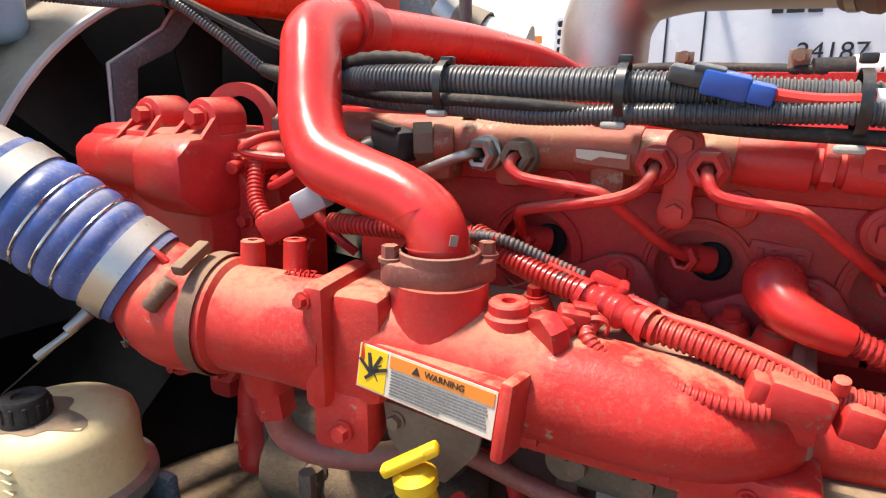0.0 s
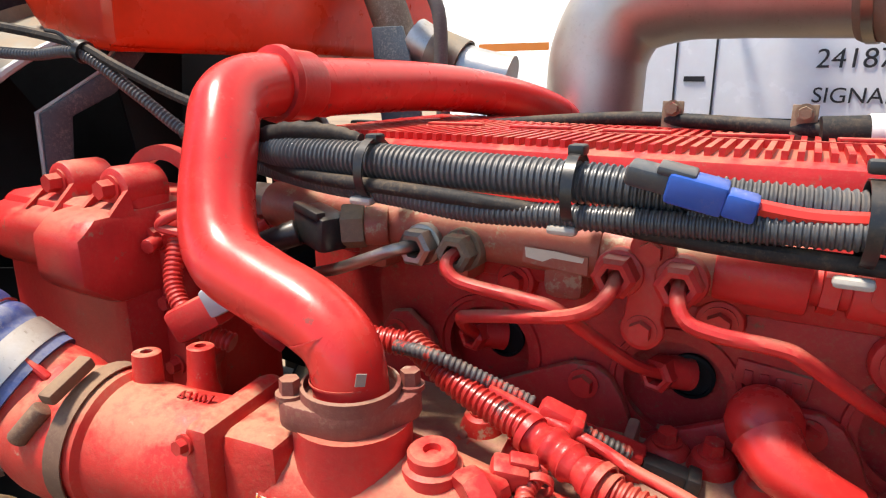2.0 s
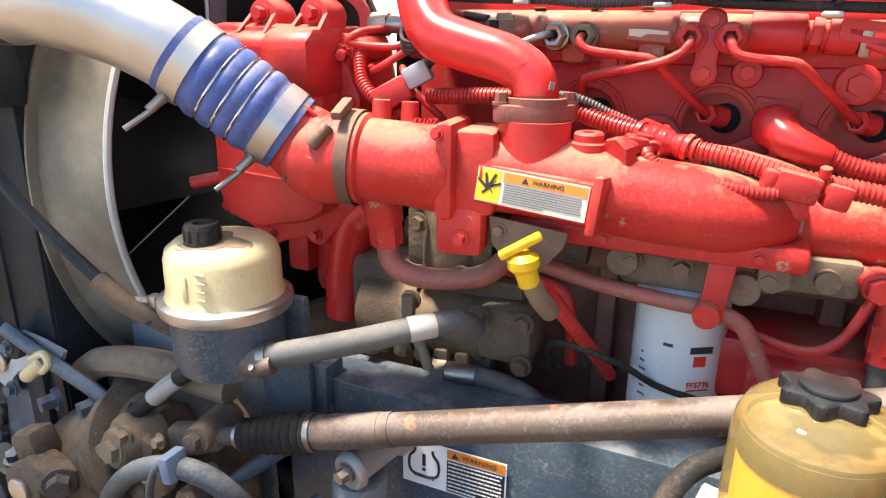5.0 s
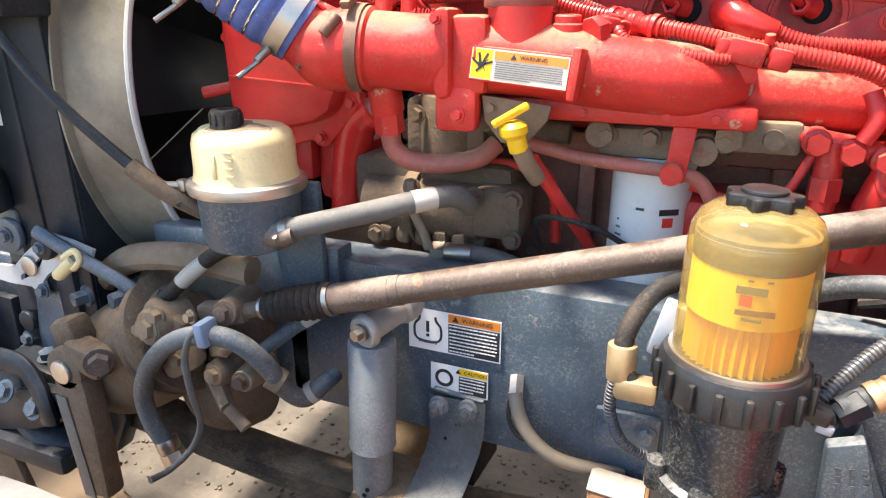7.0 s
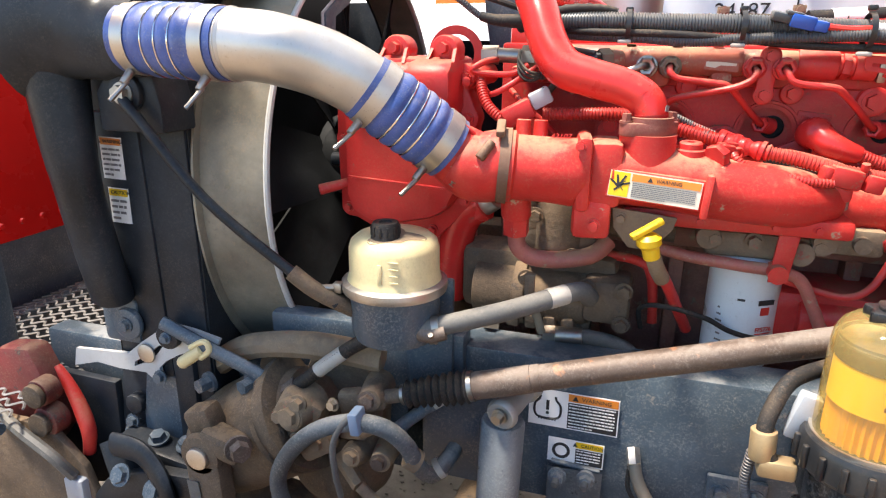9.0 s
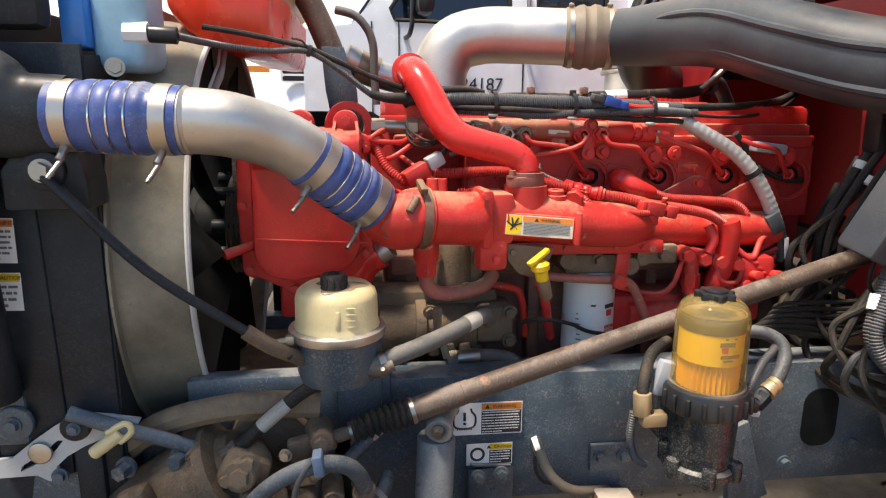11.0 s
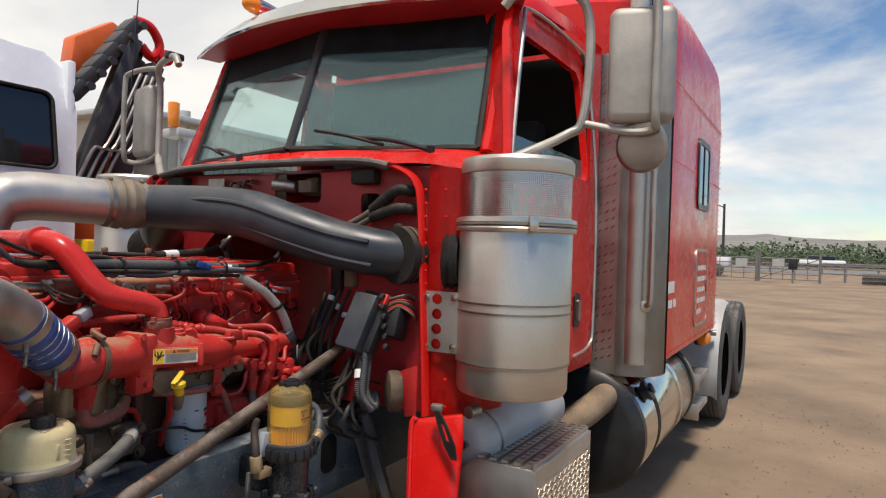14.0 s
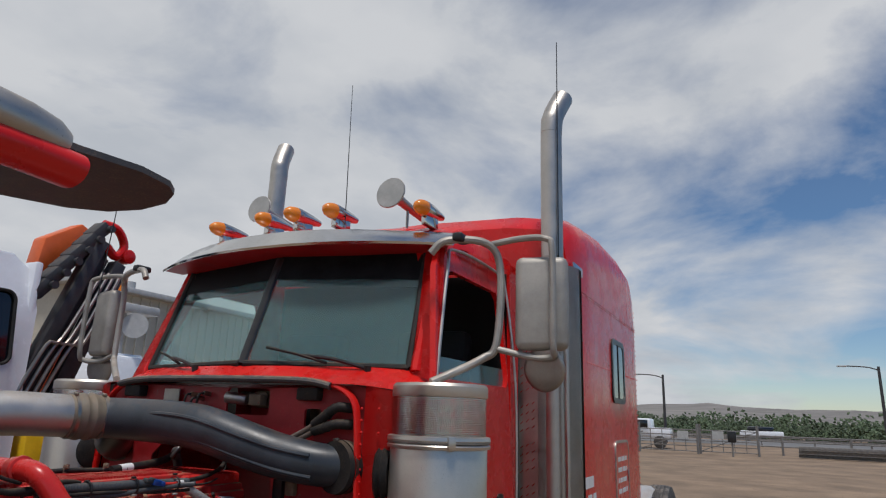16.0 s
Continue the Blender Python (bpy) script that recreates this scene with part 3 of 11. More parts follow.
def placard(name, at, right, up, w, h, label, head=None, head_mat="orange_label", head_text="WARNING", symbol=0.0, rows=5, base="white_label", sym="ring", rnd_seed=1, dark=False):
    """A printed sticker: backing, coloured heading, symbol field and lines of small print."""
    rnd = random.Random(rnd_seed)
    r, u = V(right).normalized(), V(up).normalized()
    n = r.cross(u)
    rot = Matrix((r, u, n)).transposed()
    c = V(at)
    t = thing(name, c, label, "label")
    part("backing", bx(B(), c, (w, h, 0.001), 0.0, rot), base, t)
    left, right_edge = -w / 2 + symbol, w / 2
    bw = right_edge - left - 0.004
    hh = h * (head or 0.0)
    if head:
        part("heading", bx(B(), c + r * ((left + right_edge) / 2) + u * (h / 2 - hh / 2 - 0.002) + n * 0.0009, (bw, hh, 0.0008), 0, rot), head_mat, t)
        words(t, head_text, c + r * ((left + right_edge) / 2 + hh * 0.4) + u * (h / 2 - hh / 2 - 0.002) + n * 0.0014, hh * 0.72, r, u)
        tri = c + r * ((left + right_edge) / 2 - hh * 2.1) + u * (h / 2 - hh / 2 - 0.002) + n * 0.0012
        part("alert_triangle", prism(B(), [tri - r * hh * 0.38 - u * hh * 0.3, tri + r * hh * 0.38 - u * hh * 0.3, tri + u * hh * 0.36], n * 0.0006), "black_print", t)
    body = h - hh - 0.006
    pitch = body / (rows + 0.3)
    if dark:
        part("print_field", bx(B(), c + r * ((left + right_edge) / 2) - u * (hh / 2 + 0.001) + n * 0.0007, (bw, h - hh - 0.007, 0.0006), 0, rot), "black_print", t)
    part("small_print", bars(B(), c + r * (left + 0.004) + u * (h / 2 - hh - 0.003 - pitch * 0.75) + n * (0.0010 if dark else 0.0006), r, u, bw - 0.006, rows, pitch, pitch * (0.34 if dark else 0.42), rnd), "white_label" if dark else "grey_print", t)
    if symbol:
        s = c + r * (-w / 2 + symbol / 2) + n * 0.0008
        k = min(symbol, h) * 0.36
        bm = B()
        if sym == "ring":
            band(bm, s, n, k * 0.62, 0.001, k * 0.32, 28)
        elif sym == "tyre":
            tube(bm, [s + r * a * k + u * b * k for a, b in ((-0.55, 1.0), (-0.62, 0.7), (-0.95, 0.2), (-0.75, -0.75), (0.75, -0.75), (0.95, 0.2), (0.62, 0.7), (0.55, 1.0))], k * 0.09, 6, 4)
            for j in range(-3, 4):
                bx(bm, s + r * j * k * 0.2 - u * k * 0.92, (k * 0.1, k * 0.16, 0.001), 0, rot)
            bx(bm, s + u * k * 0.25, (k * 0.22, k * 0.8, 0.001), 0, rot)
            bx(bm, s - u * k * 0.4, (k * 0.22, k * 0.2, 0.001), 0, rot)
        else:
            for a in range(5):
                g = radians(35 + a * 68)
                bx(bm, s + (r * math.cos(g) + u * math.sin(g)) * k * 0.5, (k * 1.0, k * 0.11, 0.001), 0, rot @ Matrix.Rotation(g, 3, "Z"))
        part("symbol", bm, "black_print", t)
    return t

# ---------------------------------------------------------------- ground
bm = B()
bmesh.ops.create_grid(bm, x_segments=60, y_segments=60, size=40)
for v in bm.verts:
    v.co.z = 0.012 * noise.noise(v.co * 0.35) + 0.006 * noise.noise(v.co * 1.3) - 0.012
far = 4000
outer = [bm.verts.new((sx * far, sy * far, -0.012)) for sx, sy in ((-1, -1), (1, -1), (1, 1), (-1, 1))]
bm.verts.ensure_lookup_table()
side = [e for e in bm.edges if e.is_boundary]
ring = [bm.edges.new((outer[i], outer[(i + 1) % 4])) for i in range(4)]
bmesh.ops.triangle_fill(bm, use_beauty=True, edges=side + ring)
solo("ground", bm, "dirt", "packed tan dirt yard with wheel marks", "ground", kind="structure")

# ---------------------------------------------------------------- chassis
RAIL_TOP, RAIL_BOT = 0.905, 0.615
chassis = thing("chassis_frame", (2.5, 0, RAIL_BOT), "dark blue-grey painted steel truck frame rails, dusty", "truck frame")
for s in (-1, 1):
    bm = B()
    prof = [(s * 0.43, RAIL_BOT), (s * 0.43, RAIL_TOP), (s * 0.34, RAIL_TOP), (s * 0.34, RAIL_TOP - 0.01), (s * 0.42, RAIL_TOP - 0.01), (s * 0.42, RAIL_BOT + 0.01), (s * 0.34, RAIL_BOT + 0.01), (s * 0.34, RAIL_BOT)]
    prism(bm, [(-0.62, y, z) for y, z in prof], (7.8, 0, 0), 0.003)
    part("frame_rail", bm, "frame_grey", chassis)
for x in (1.2, 3.0, 5.0, 6.6):
    part("crossmember", bx(B(), (x, 0, 0.76), (0.10, 0.84, 0.2), 0.01), "frame_grey", chassis)
# stub that stands up ahead of the reservoir, and the sloped front casting
bm = B()
prism(bm, [(-0.90, -0.445, 0.80), (-0.90, -0.445, 0.925), (-0.50, -0.445, 0.93), (-0.50, -0.445, 0.80)], (0, 0.05, 0), 0.008)
part("front_rail_bracket", bm, "frame_grey", chassis)
bm = B()
tube(bm, [(-1.02, -0.47, 0.80), (-0.92, -0.49, 0.865), (-0.78, -0.50, 0.895), (-0.64, -0.49, 0.885)], 0.026, 10, 6)
part("front_brace", bm, "tan_dirt", chassis)
for x, z in ((0.56, 0.70), (0.40, 0.66)):
    bolt(chassis, (x, -0.43, z), (0, -1, 0), 0.013, 0.016, "frame_grey")
# black plate on the rail paints the dark inside of an open hole
bm = B()
sheet(bm, rounded(0, 0, 0.085, 0.14, 0.035), [], lambda u, v, w: V((0.43 + u, -0.4315 - w, 0.70 + v)), 0.002)
part("rail_hole_black", bm, "near_black", chassis)
# lower brown crossmember and axle under the rails
bm = B()
tube(bm, [(-0.52, -1.0, 0.42), (-0.52, -0.55, 0.42), (-0.52, 0.0, 0.36), (-0.52, 0.55, 0.42), (-0.52, 1.0, 0.42)], 0.06, 12, 4)
part("front_axle", bm, "dirt_iron", chassis, "brown dirt-caked front axle beam")
bm = B()
bx(bm, (-0.40, -0.47, 0.45), (0.10, 0.13, 0.16), 0.012)
cy(bm, (-0.48, -0.47, 0.42), (-0.28, -0.47, 0.42), 0.055, seg=20, bev=0.008)
part("axle_seat", bm, "dirt_iron", chassis)
bm = B()
for k in range(4):
    tube(bm, [(-1.1, -0.44, 0.52 - 0.014 * k), (-0.5, -0.44, 0.47 - 0.014 * k), (0.15, -0.44, 0.55 - 0.014 * k)], 0.02, 8, 5, (2.0, 0.3))
part("leaf_spring", bm, "dirt_iron", chassis)

part("front_crossmember", bx(B(), (-0.86, 0, 0.65), (0.34, 0.74, 0.20), 0.02), "dirt_iron", chassis, "brown dirt-caked front crossmember")
# gearbox and pan between the rails
gb = thing("gearbox", (0.95, 0, 0.42), "dirt-caked gearbox and bell housing between the frame rails", "gearbox")
bm = B()
lathe(bm, [(0, 0.0), (0.27, 0.0), (0.29, 0.03), (0.28, 0.12), (0.20, 0.26), (0.18, 0.30), (0.18, 0.95), (0.12, 1.0), (0, 1.0)], (0.42, 0, 0.82), (1, 0, -0.03), 32)
part("housing", bm, "dirt_iron", gb)
solo("oil_pan", bx(B(), (0.0, 0.02, 0.62), (0.86, 0.34, 0.26), 0.04), "dirt_iron", "dirty oil pan under the engine block", "oil pan")
# unseen filler shapes, added black so that the gap by the fan stays dark
alt = thing("alternator", (-0.62, 0.30, 0.85), "added near-black alternator shape that fills the gap at the engine front", "alternator")
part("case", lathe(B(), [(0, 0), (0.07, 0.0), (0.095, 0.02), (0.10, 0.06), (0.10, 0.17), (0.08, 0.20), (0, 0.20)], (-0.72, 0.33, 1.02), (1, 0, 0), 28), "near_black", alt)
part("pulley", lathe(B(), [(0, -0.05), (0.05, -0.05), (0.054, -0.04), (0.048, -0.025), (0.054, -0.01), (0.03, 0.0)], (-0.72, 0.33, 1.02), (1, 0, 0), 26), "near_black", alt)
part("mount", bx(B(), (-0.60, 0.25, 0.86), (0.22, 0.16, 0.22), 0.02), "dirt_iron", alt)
part("gap_blocker", prism(B(), [(-0.86, 0.44, 0.72), (-0.40, 0.44, 0.72), (-0.40, 0.44, 1.36), (-0.52, 0.44, 1.44), (-0.86, 0.44, 1.44)], (0, 0.03, 0), 0.006), "near_black", alt, "added black plate that keeps the gap behind the fan dark")

# shock absorber
shock = thing("shock_absorber", (-0.415, -0.50, 0.50), "dark blue-grey dusty shock absorber bolted beside the frame rail", "shock absorber")
top, lip, foot = V((-0.412, -0.500, 0.811)), V((-0.419, -0.500, 0.614)), V((-0.424, -0.500, 0.456))
ax_s = (foot - top).normalized()
body_l = (lip - top).length
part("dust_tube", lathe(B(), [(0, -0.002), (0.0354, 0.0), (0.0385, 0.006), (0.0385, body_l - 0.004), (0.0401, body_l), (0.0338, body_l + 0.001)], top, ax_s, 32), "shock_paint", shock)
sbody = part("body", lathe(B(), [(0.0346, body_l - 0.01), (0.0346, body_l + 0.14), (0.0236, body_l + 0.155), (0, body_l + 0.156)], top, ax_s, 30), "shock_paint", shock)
for k in range(2):
    part("drain_hole", cy(B(), lip + ax_s * 0.075 + V((0.008 - 0.006 * k, -0.0335, 0.004 - 0.012 * k)), lip + ax_s * 0.075 + V((0.008 - 0.006 * k, -0.036, 0.004 - 0.012 * k)), 0.004, seg=10), "near_black", sbody)
eye = part("eye", lathe(B(), [(0.0, 0.0), (0.012, 0.0), (0.012, -0.006), (0.024, -0.008), (0.027, -0.004), (0.028, 0.004), (0.022, 0.008), (0.022, 0.075), (0.028, 0.080), (0.030, 0.11), (0, 0.11)], (-0.409, -0.525, 0.837), (0.28, 1, 0.12), 28), "dirty_alloy", shock, "pale washer and rubber bush of the top eye")
part("bolt", hexa(B(), V((-0.410, -0.530, 0.839)) + V((-0.001, -0.004, 0)), (-0.28, -1, -0.12), 0.010, 0.016), "steel", eye)

# spring hanger bracket below the stickers
hanger = thing("spring_hanger", (-0.29, -0.45, 0.48), "dark blue-grey steel spring hanger bolted to the rail", "bracket")
bm = B()
edges = [((-0.337, -0.447, 0.699), (-0.239, -0.447, 0.702)), ((-0.336, -0.449, 0.625), (-0.240, -0.449, 0.641)), ((-0.342, -0.453, 0.591), (-0.245, -0.453, 0.608)), ((-0.350, -0.466, 0.559), (-0.252, -0.466, 0.577)), ((-0.356, -0.488, 0.537), (-0.259, -0.488, 0.550)), ((-0.358, -0.515, 0.528), (-0.261, -0.515, 0.535))]
rows = [[bm.verts.new(V(p).lerp(V(q), f)) for f in (0, 0.06, 0.5, 0.94, 1)] for p, q in edges]
for r_ in rows:
    for k in (1, 2, 3):
        r_[k].co.y -= 0.003
for p, q in zip(rows, rows[1:]):
    for k in range(4):
        bm.faces.new((p[k], p[k + 1], q[k + 1], q[k]))
bmesh.ops.solidify(bm, geom=bm.faces[:], thickness=0.010)
part("plate", bm, "shock_paint", hanger, "curved foot plate, grey from dust and painted-in sky light")
# web coloured near-black for the shade under the foot plate
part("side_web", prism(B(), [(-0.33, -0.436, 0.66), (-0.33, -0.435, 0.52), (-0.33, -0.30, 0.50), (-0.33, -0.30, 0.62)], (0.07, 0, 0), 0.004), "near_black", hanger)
part("welded_lip", bx(B(), (-0.288, -0.441, 0.703), (0.088, 0.010, 0.006), 0.002, (0, 4, 0)), "frame_grey", hanger)
part("drain_hole", cy(B(), (-0.306, -0.452, 0.621), (-0.306, -0.454, 0.622), 0.003, seg=10), "near_black", hanger)
for p in ((-0.318, -0.449, 0.682), (-0.267, -0.449, 0.687)):
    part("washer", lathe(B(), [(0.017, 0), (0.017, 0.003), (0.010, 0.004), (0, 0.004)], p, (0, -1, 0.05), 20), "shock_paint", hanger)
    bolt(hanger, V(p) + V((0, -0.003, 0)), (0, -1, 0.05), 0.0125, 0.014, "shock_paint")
    part("stud_end", cy(B(), V(p) + V((0, -0.014, 0)), V(p) + V((-0.002, -0.028, -0.003)), 0.007, seg=12, bev=0.001), "dusty_rubber", hanger)

# ---------------------------------------------------------------- wheels
def wheel(x, y, z, r, w, label, tyre_mat, out=-1, group="wheels of the truck"):
    t = thing("wheel", (x, y, 0), label, "wheel", group)
    bm = B()
    k = w / 2
    prof = [(r * 0.58, -k * 0.86), (r * 0.72, -k), (r * 0.90, -k * 0.98), (r * 0.975, -k * 0.86)]
    gw = 0.030 if tyre_mat == "steer_tyre" else 0.08
    for g in (-0.50, -0.17, 0.17, 0.50):
        prof += [(r, g * k - gw * k), (r * 0.985, g * k - gw * k * 0.4), (r * 0.985, g * k + gw * k * 0.4), (r, g * k + gw * k)]
    prof += [(r * 0.975, k * 0.86), (r * 0.90, k * 0.98), (r * 0.72, k), (r * 0.58, k * 0.86)]
    lathe(bm, prof, (x, y, z), (0, out, 0), 72)
    tyre = part("tyre", bm, tyre_mat, t)
    if tyre_mat == "steer_tyre":
        bm = B()
        n = 190
        for j in range(n):
            a = 2 * math.pi * j / n
            d = V((math.cos(a), 0, math.sin(a)))
            for g in (-0.55, -0.45, -0.22, -0.12, 0.12, 0.22, 0.45, 0.55):
                bx(bm, V((x, y + g * k, z)) + d * (r + 0.0002), (0.0010, 0.006, 0.0018), 0, (0, -math.degrees(a), 9 if g > 0 else -9))
        tagged(part("tread_sipe", bm, "tyre", tyre), kind="stuff")
    bm = B()
    lathe(bm, [(r * 0.585, k * 0.86), (r * 0.56, k * 0.80), (r * 0.52, k * 0.55), (r * 0.40, k * 0.15), (r * 0.22, k * 0.10), (r * 0.18, k * 0.45), (r * 0.05, k * 0.50), (0, k * 0.5)], (x, y, z), (0, out, 0), 40)
    rim = part("rim", bm, "aluminium", t)
    for j in range(10):
        a = 2 * math.pi * j / 10
        part("wheel_nut", hexa(B(), (x + math.cos(a) * r * 0.30, y + out * k * 0.13, z + math.sin(a) * r * 0.30), (0, out, 0), 0.017, 0.04), "stainless", rim)
    return t


wheel(-0.475, -1.115, 0.455, 0.455, 0.27, "dust-grey ribbed steer tyre on a polished rim", "steer_tyre")
wheel(-0.55, 1.115, 0.46, 0.46, 0.27, "dust-grey ribbed steer tyre on a polished rim", "steer_tyre", 1)
for x in (5.20, 6.50):
    for y in (-1.10, -0.78, 0.78, 1.10):
        wheel(x, y, 0.51, 0.51, 0.26, "black dusty drive tyre on a polished aluminium rim", "tyre", -1 if y < 0 else 1)
for x in (5.20, 6.50):
    solo("drive_axle", cy(B(), (x, -0.75, 0.51), (x, 0.75, 0.51), 0.09, seg=18), "dirt_iron", "dirty iron drive axle between the wheels", "axle")

# ---------------------------------------------------------------- cab
cab = thing("truck_cab", (1.2, 0, 0.9), "bright red conventional truck cab with riveted seams", "truck cab")
CAB_Y = 0.97


def firewall_hole(c, r):
    return ring2d(c, r, 24)


# front panel of the cab with an opening over the engine and a duct hole
bm = B()
outline = [(-0.80, 0.95), (-0.74, 0.95), (-0.42, 0.95), (-0.36, 1.02), (-0.33, 1.50), (-0.22, 1.585), (0.30, 1.585), (0.40, 1.50), (0.43, 1.02), (0.50, 0.95), (0.80, 0.95), (0.80, 1.70), (0.80, 1.82), (0.77, 1.835), (-0.70, 1.835), (-0.80, 1.82), (-0.80, 1.70)]
holes = [firewall_hole((-0.685, 1.51), 0.085), rounded(-0.29, 1.70, -0.05, 1.815, 0.02), rounded(-0.555, 1.655, -0.475, 1.735, 0.015)]
sheet(bm, outline, holes, lambda u, v, w: V((0.60 + w - 0.10 * max(0.0, 1 - (u / 0.75) ** 2) * 0.6, u, v)), 0.012)
fw = part("firewall", bm, "firewall_red", cab, "flat red firewall panel, colour darkened for shade")
# recess behind the engine
for pts, vec in (([(0.60, -0.36, 0.95), (0.95, -0.36, 0.95), (0.95, -0.33, 1.55), (0.60, -0.33, 1.55)], (0, -0.01, 0)),
                 ([(0.60, 0.43, 0.95), (0.95, 0.43, 0.95), (0.95, 0.40, 1.55), (0.60, 0.40, 1.55)], (0, 0.01, 0)),
                 ([(0.95, -0.36, 0.95), (0.95, 0.43, 0.95), (0.95, 0.43, 1.60), (0.95, -0.36, 1.60)], (0.01, 0, 0)),
                 ([(0.56, -0.35, 1.595), (0.95, -0.35, 1.60), (0.95, 0.42, 1.60), (0.56, 0.42, 1.595)], (0, 0, 0.01))):
    part("tunnel_panel", prism(B(), pts, vec), "firewall_red", cab)
# recesses of the wiper opening
bm = B()
bx(bm, (0.66, -0.17, 1.757), (0.10, 0.25, 0.13), 0.0)
bmesh.ops.delete(bm, geom=[f for f in bm.faces if f.normal.x < -0.9], context="FACES")
part("wiper_recess", bm, "firewall_red", cab)
bm = B()
bx(bm, (0.64, -0.515, 1.695), (0.06, 0.09, 0.09), 0.0)
bmesh.ops.delete(bm, geom=[f for f in bm.faces if f.normal.x < -0.9], context="FACES")
part("vent_recess", bm, "dirt_iron", cab)

# small fittings along the top of the front panel
part("data_plate", bx(B(), (0.540, 0.30, 1.772), (0.006, 0.10, 0.07), 0.002), "old_label", cab, "pale grey data plate")
bm = cy(B(), (0.575, -0.14, 1.765), (0.545, -0.04, 1.775), 0.026, seg=20, bev=0.005)
part("wiper_motor", bm, "cast_alu", cab, "grey wiper motor")
part("motor_bracket", bx(B(), (0.565, -0.21, 1.765), (0.05, 0.07, 0.05), 0.008), "tan_dirt", cab)
for y, z in ((0.14, 1.78), (0.10, 1.765), (0.06, 1.785)):
    part("line_fitting", cy(B(), (0.548, y, z), (0.515, y + 0.01, z + 0.004), 0.011, seg=8), "brass" if y > 0.12 else "steel", cab)
    part("thin_lead", tube(B(), [(0.515, y + 0.01, z + 0.004), (0.49, y + 0.015, z - 0.01), (0.50, y + 0.03, z - 0.09), (0.535, y + 0.02, z - 0.16)], 0.0055, 8), "rubber", cab)

# bright corner flange with rivets, both sides
for s in (-1, 1):
    bm = B()
    line = [(0.545, s * 0.80, 0.955), (0.55, s * 0.775, 1.35), (0.55, s * 0.755, 1.66), (0.55, s * 0.73, 1.77), (0.55, s * 0.66, 1.822), (0.55, s * 0.60, 1.835)]
    tube(bm, line, 0.014, 8, 5, (1.3, 0.9))
    part("corner_flange", bm, "cab_red", cab)
    bm = B()
    cols = []
    for k in range(11):
        a = math.pi / 2 * k / 10
        q = (0.80 - 0.235 * math.cos(a) ** 0.9 if k < 10 else 0.80, s * (0.775 + (CAB_Y - 0.775) * math.sin(a) ** 1.1))
        cols.append([bm.verts.new((q[0], q[1], z)) for z in (0.955, 1.25, 1.55, 1.836 - 0.035 * math.sin(a))])
    for p, q in zip(cols, cols[1:]):
        for j in range(3):
            bm.faces.new((p[j], p[j + 1], q[j + 1], q[j]))
    bmesh.ops.solidify(bm, geom=bm.faces[:], thickness=0.006 * s)
    cp = part("corner_panel", bm, "cab_red", cab)
    for k in range(17):
        z = 0.99 + k * 0.047
        p = V((0.557, s * (0.795 - 0.03 * (z - 0.95)), z))
        part("rivet", lathe(B(), [(0.0065, 0), (0.006, 0.002), (0.0035, 0.004), (0, 0.0045)], p + V((-0.008, 0, 0)), (-1, 0, 0), 8), "cab_red", cp)
        if k % 2 == 0:
            part("rivet", lathe(B(), [(0.0065, 0), (0.006, 0.002), (0.0035, 0.004), (0, 0.0045)], p + V((0.012, s * 0.07, 0)), (-1, -0.1 * s, 0), 8), "cab_red", cp)

# cowl top between the front panel and the windscreen
def ws_x(y, z):
    return 0.665 + 0.19 * (abs(y) / 0.86) ** 1.6 + (z - 1.94) * 0.36


bm = B()
ny, nz = 25, 7
grid = []
for i in range(ny):
    y = -0.965 + 1.93 * i / (ny - 1)
    row = []
    for j in range(nz):
        f = j / (nz - 1)
        drop = 0.035 * max(0, (abs(y) - 0.68) / 0.28) ** 2
        z0 = 1.838 - drop * (1 - f * 0.6)
        x = (0.505 + 0.06 * (abs(y) / CAB_Y) ** 2 + 0.20 * max(0.0, (abs(y) - 0.74) / 0.225) ** 2) * (1 - f) + (ws_x(min(abs(y), 0.86), 1.92) + 0.9 * max(0, abs(y) - 0.86)) * f
        z = z0 + (1.925 - 1.838) * f - 0.012 * math.sin(f * math.pi)
        row.append(bm.verts.new((x, y, z)))
    grid.append(row)
for a, b in zip(grid, grid[1:]):
    for j in range(nz - 1):
        bm.faces.new((a[j], b[j], b[j + 1], a[j + 1]))
part("cowl_top", bm, "cab_red", cab)
bm = B()
tube(bm, [(0.535, -0.62, 1.828), (0.515, -0.50, 1.848), (0.495, -0.2, 1.853), (0.495, 0.2, 1.853), (0.515, 0.50, 1.848), (0.535, 0.66, 1.828)], 0.016, 10, 6, (1.4, 1.0))
part("hood_seal", bm, "seal", cab, "dusty black rubber hood seal")
for k in range(26):
    y = -0.80 + k * 0.064
    part("cowl_rivet", lathe(B(), [(0.007, 0), (0.006, 0.002), (0, 0.004)], (ws_x(y, 1.905) - 0.012, y, 1.912), (-0.5, 0, 0.85), 8), "cab_red", cab)

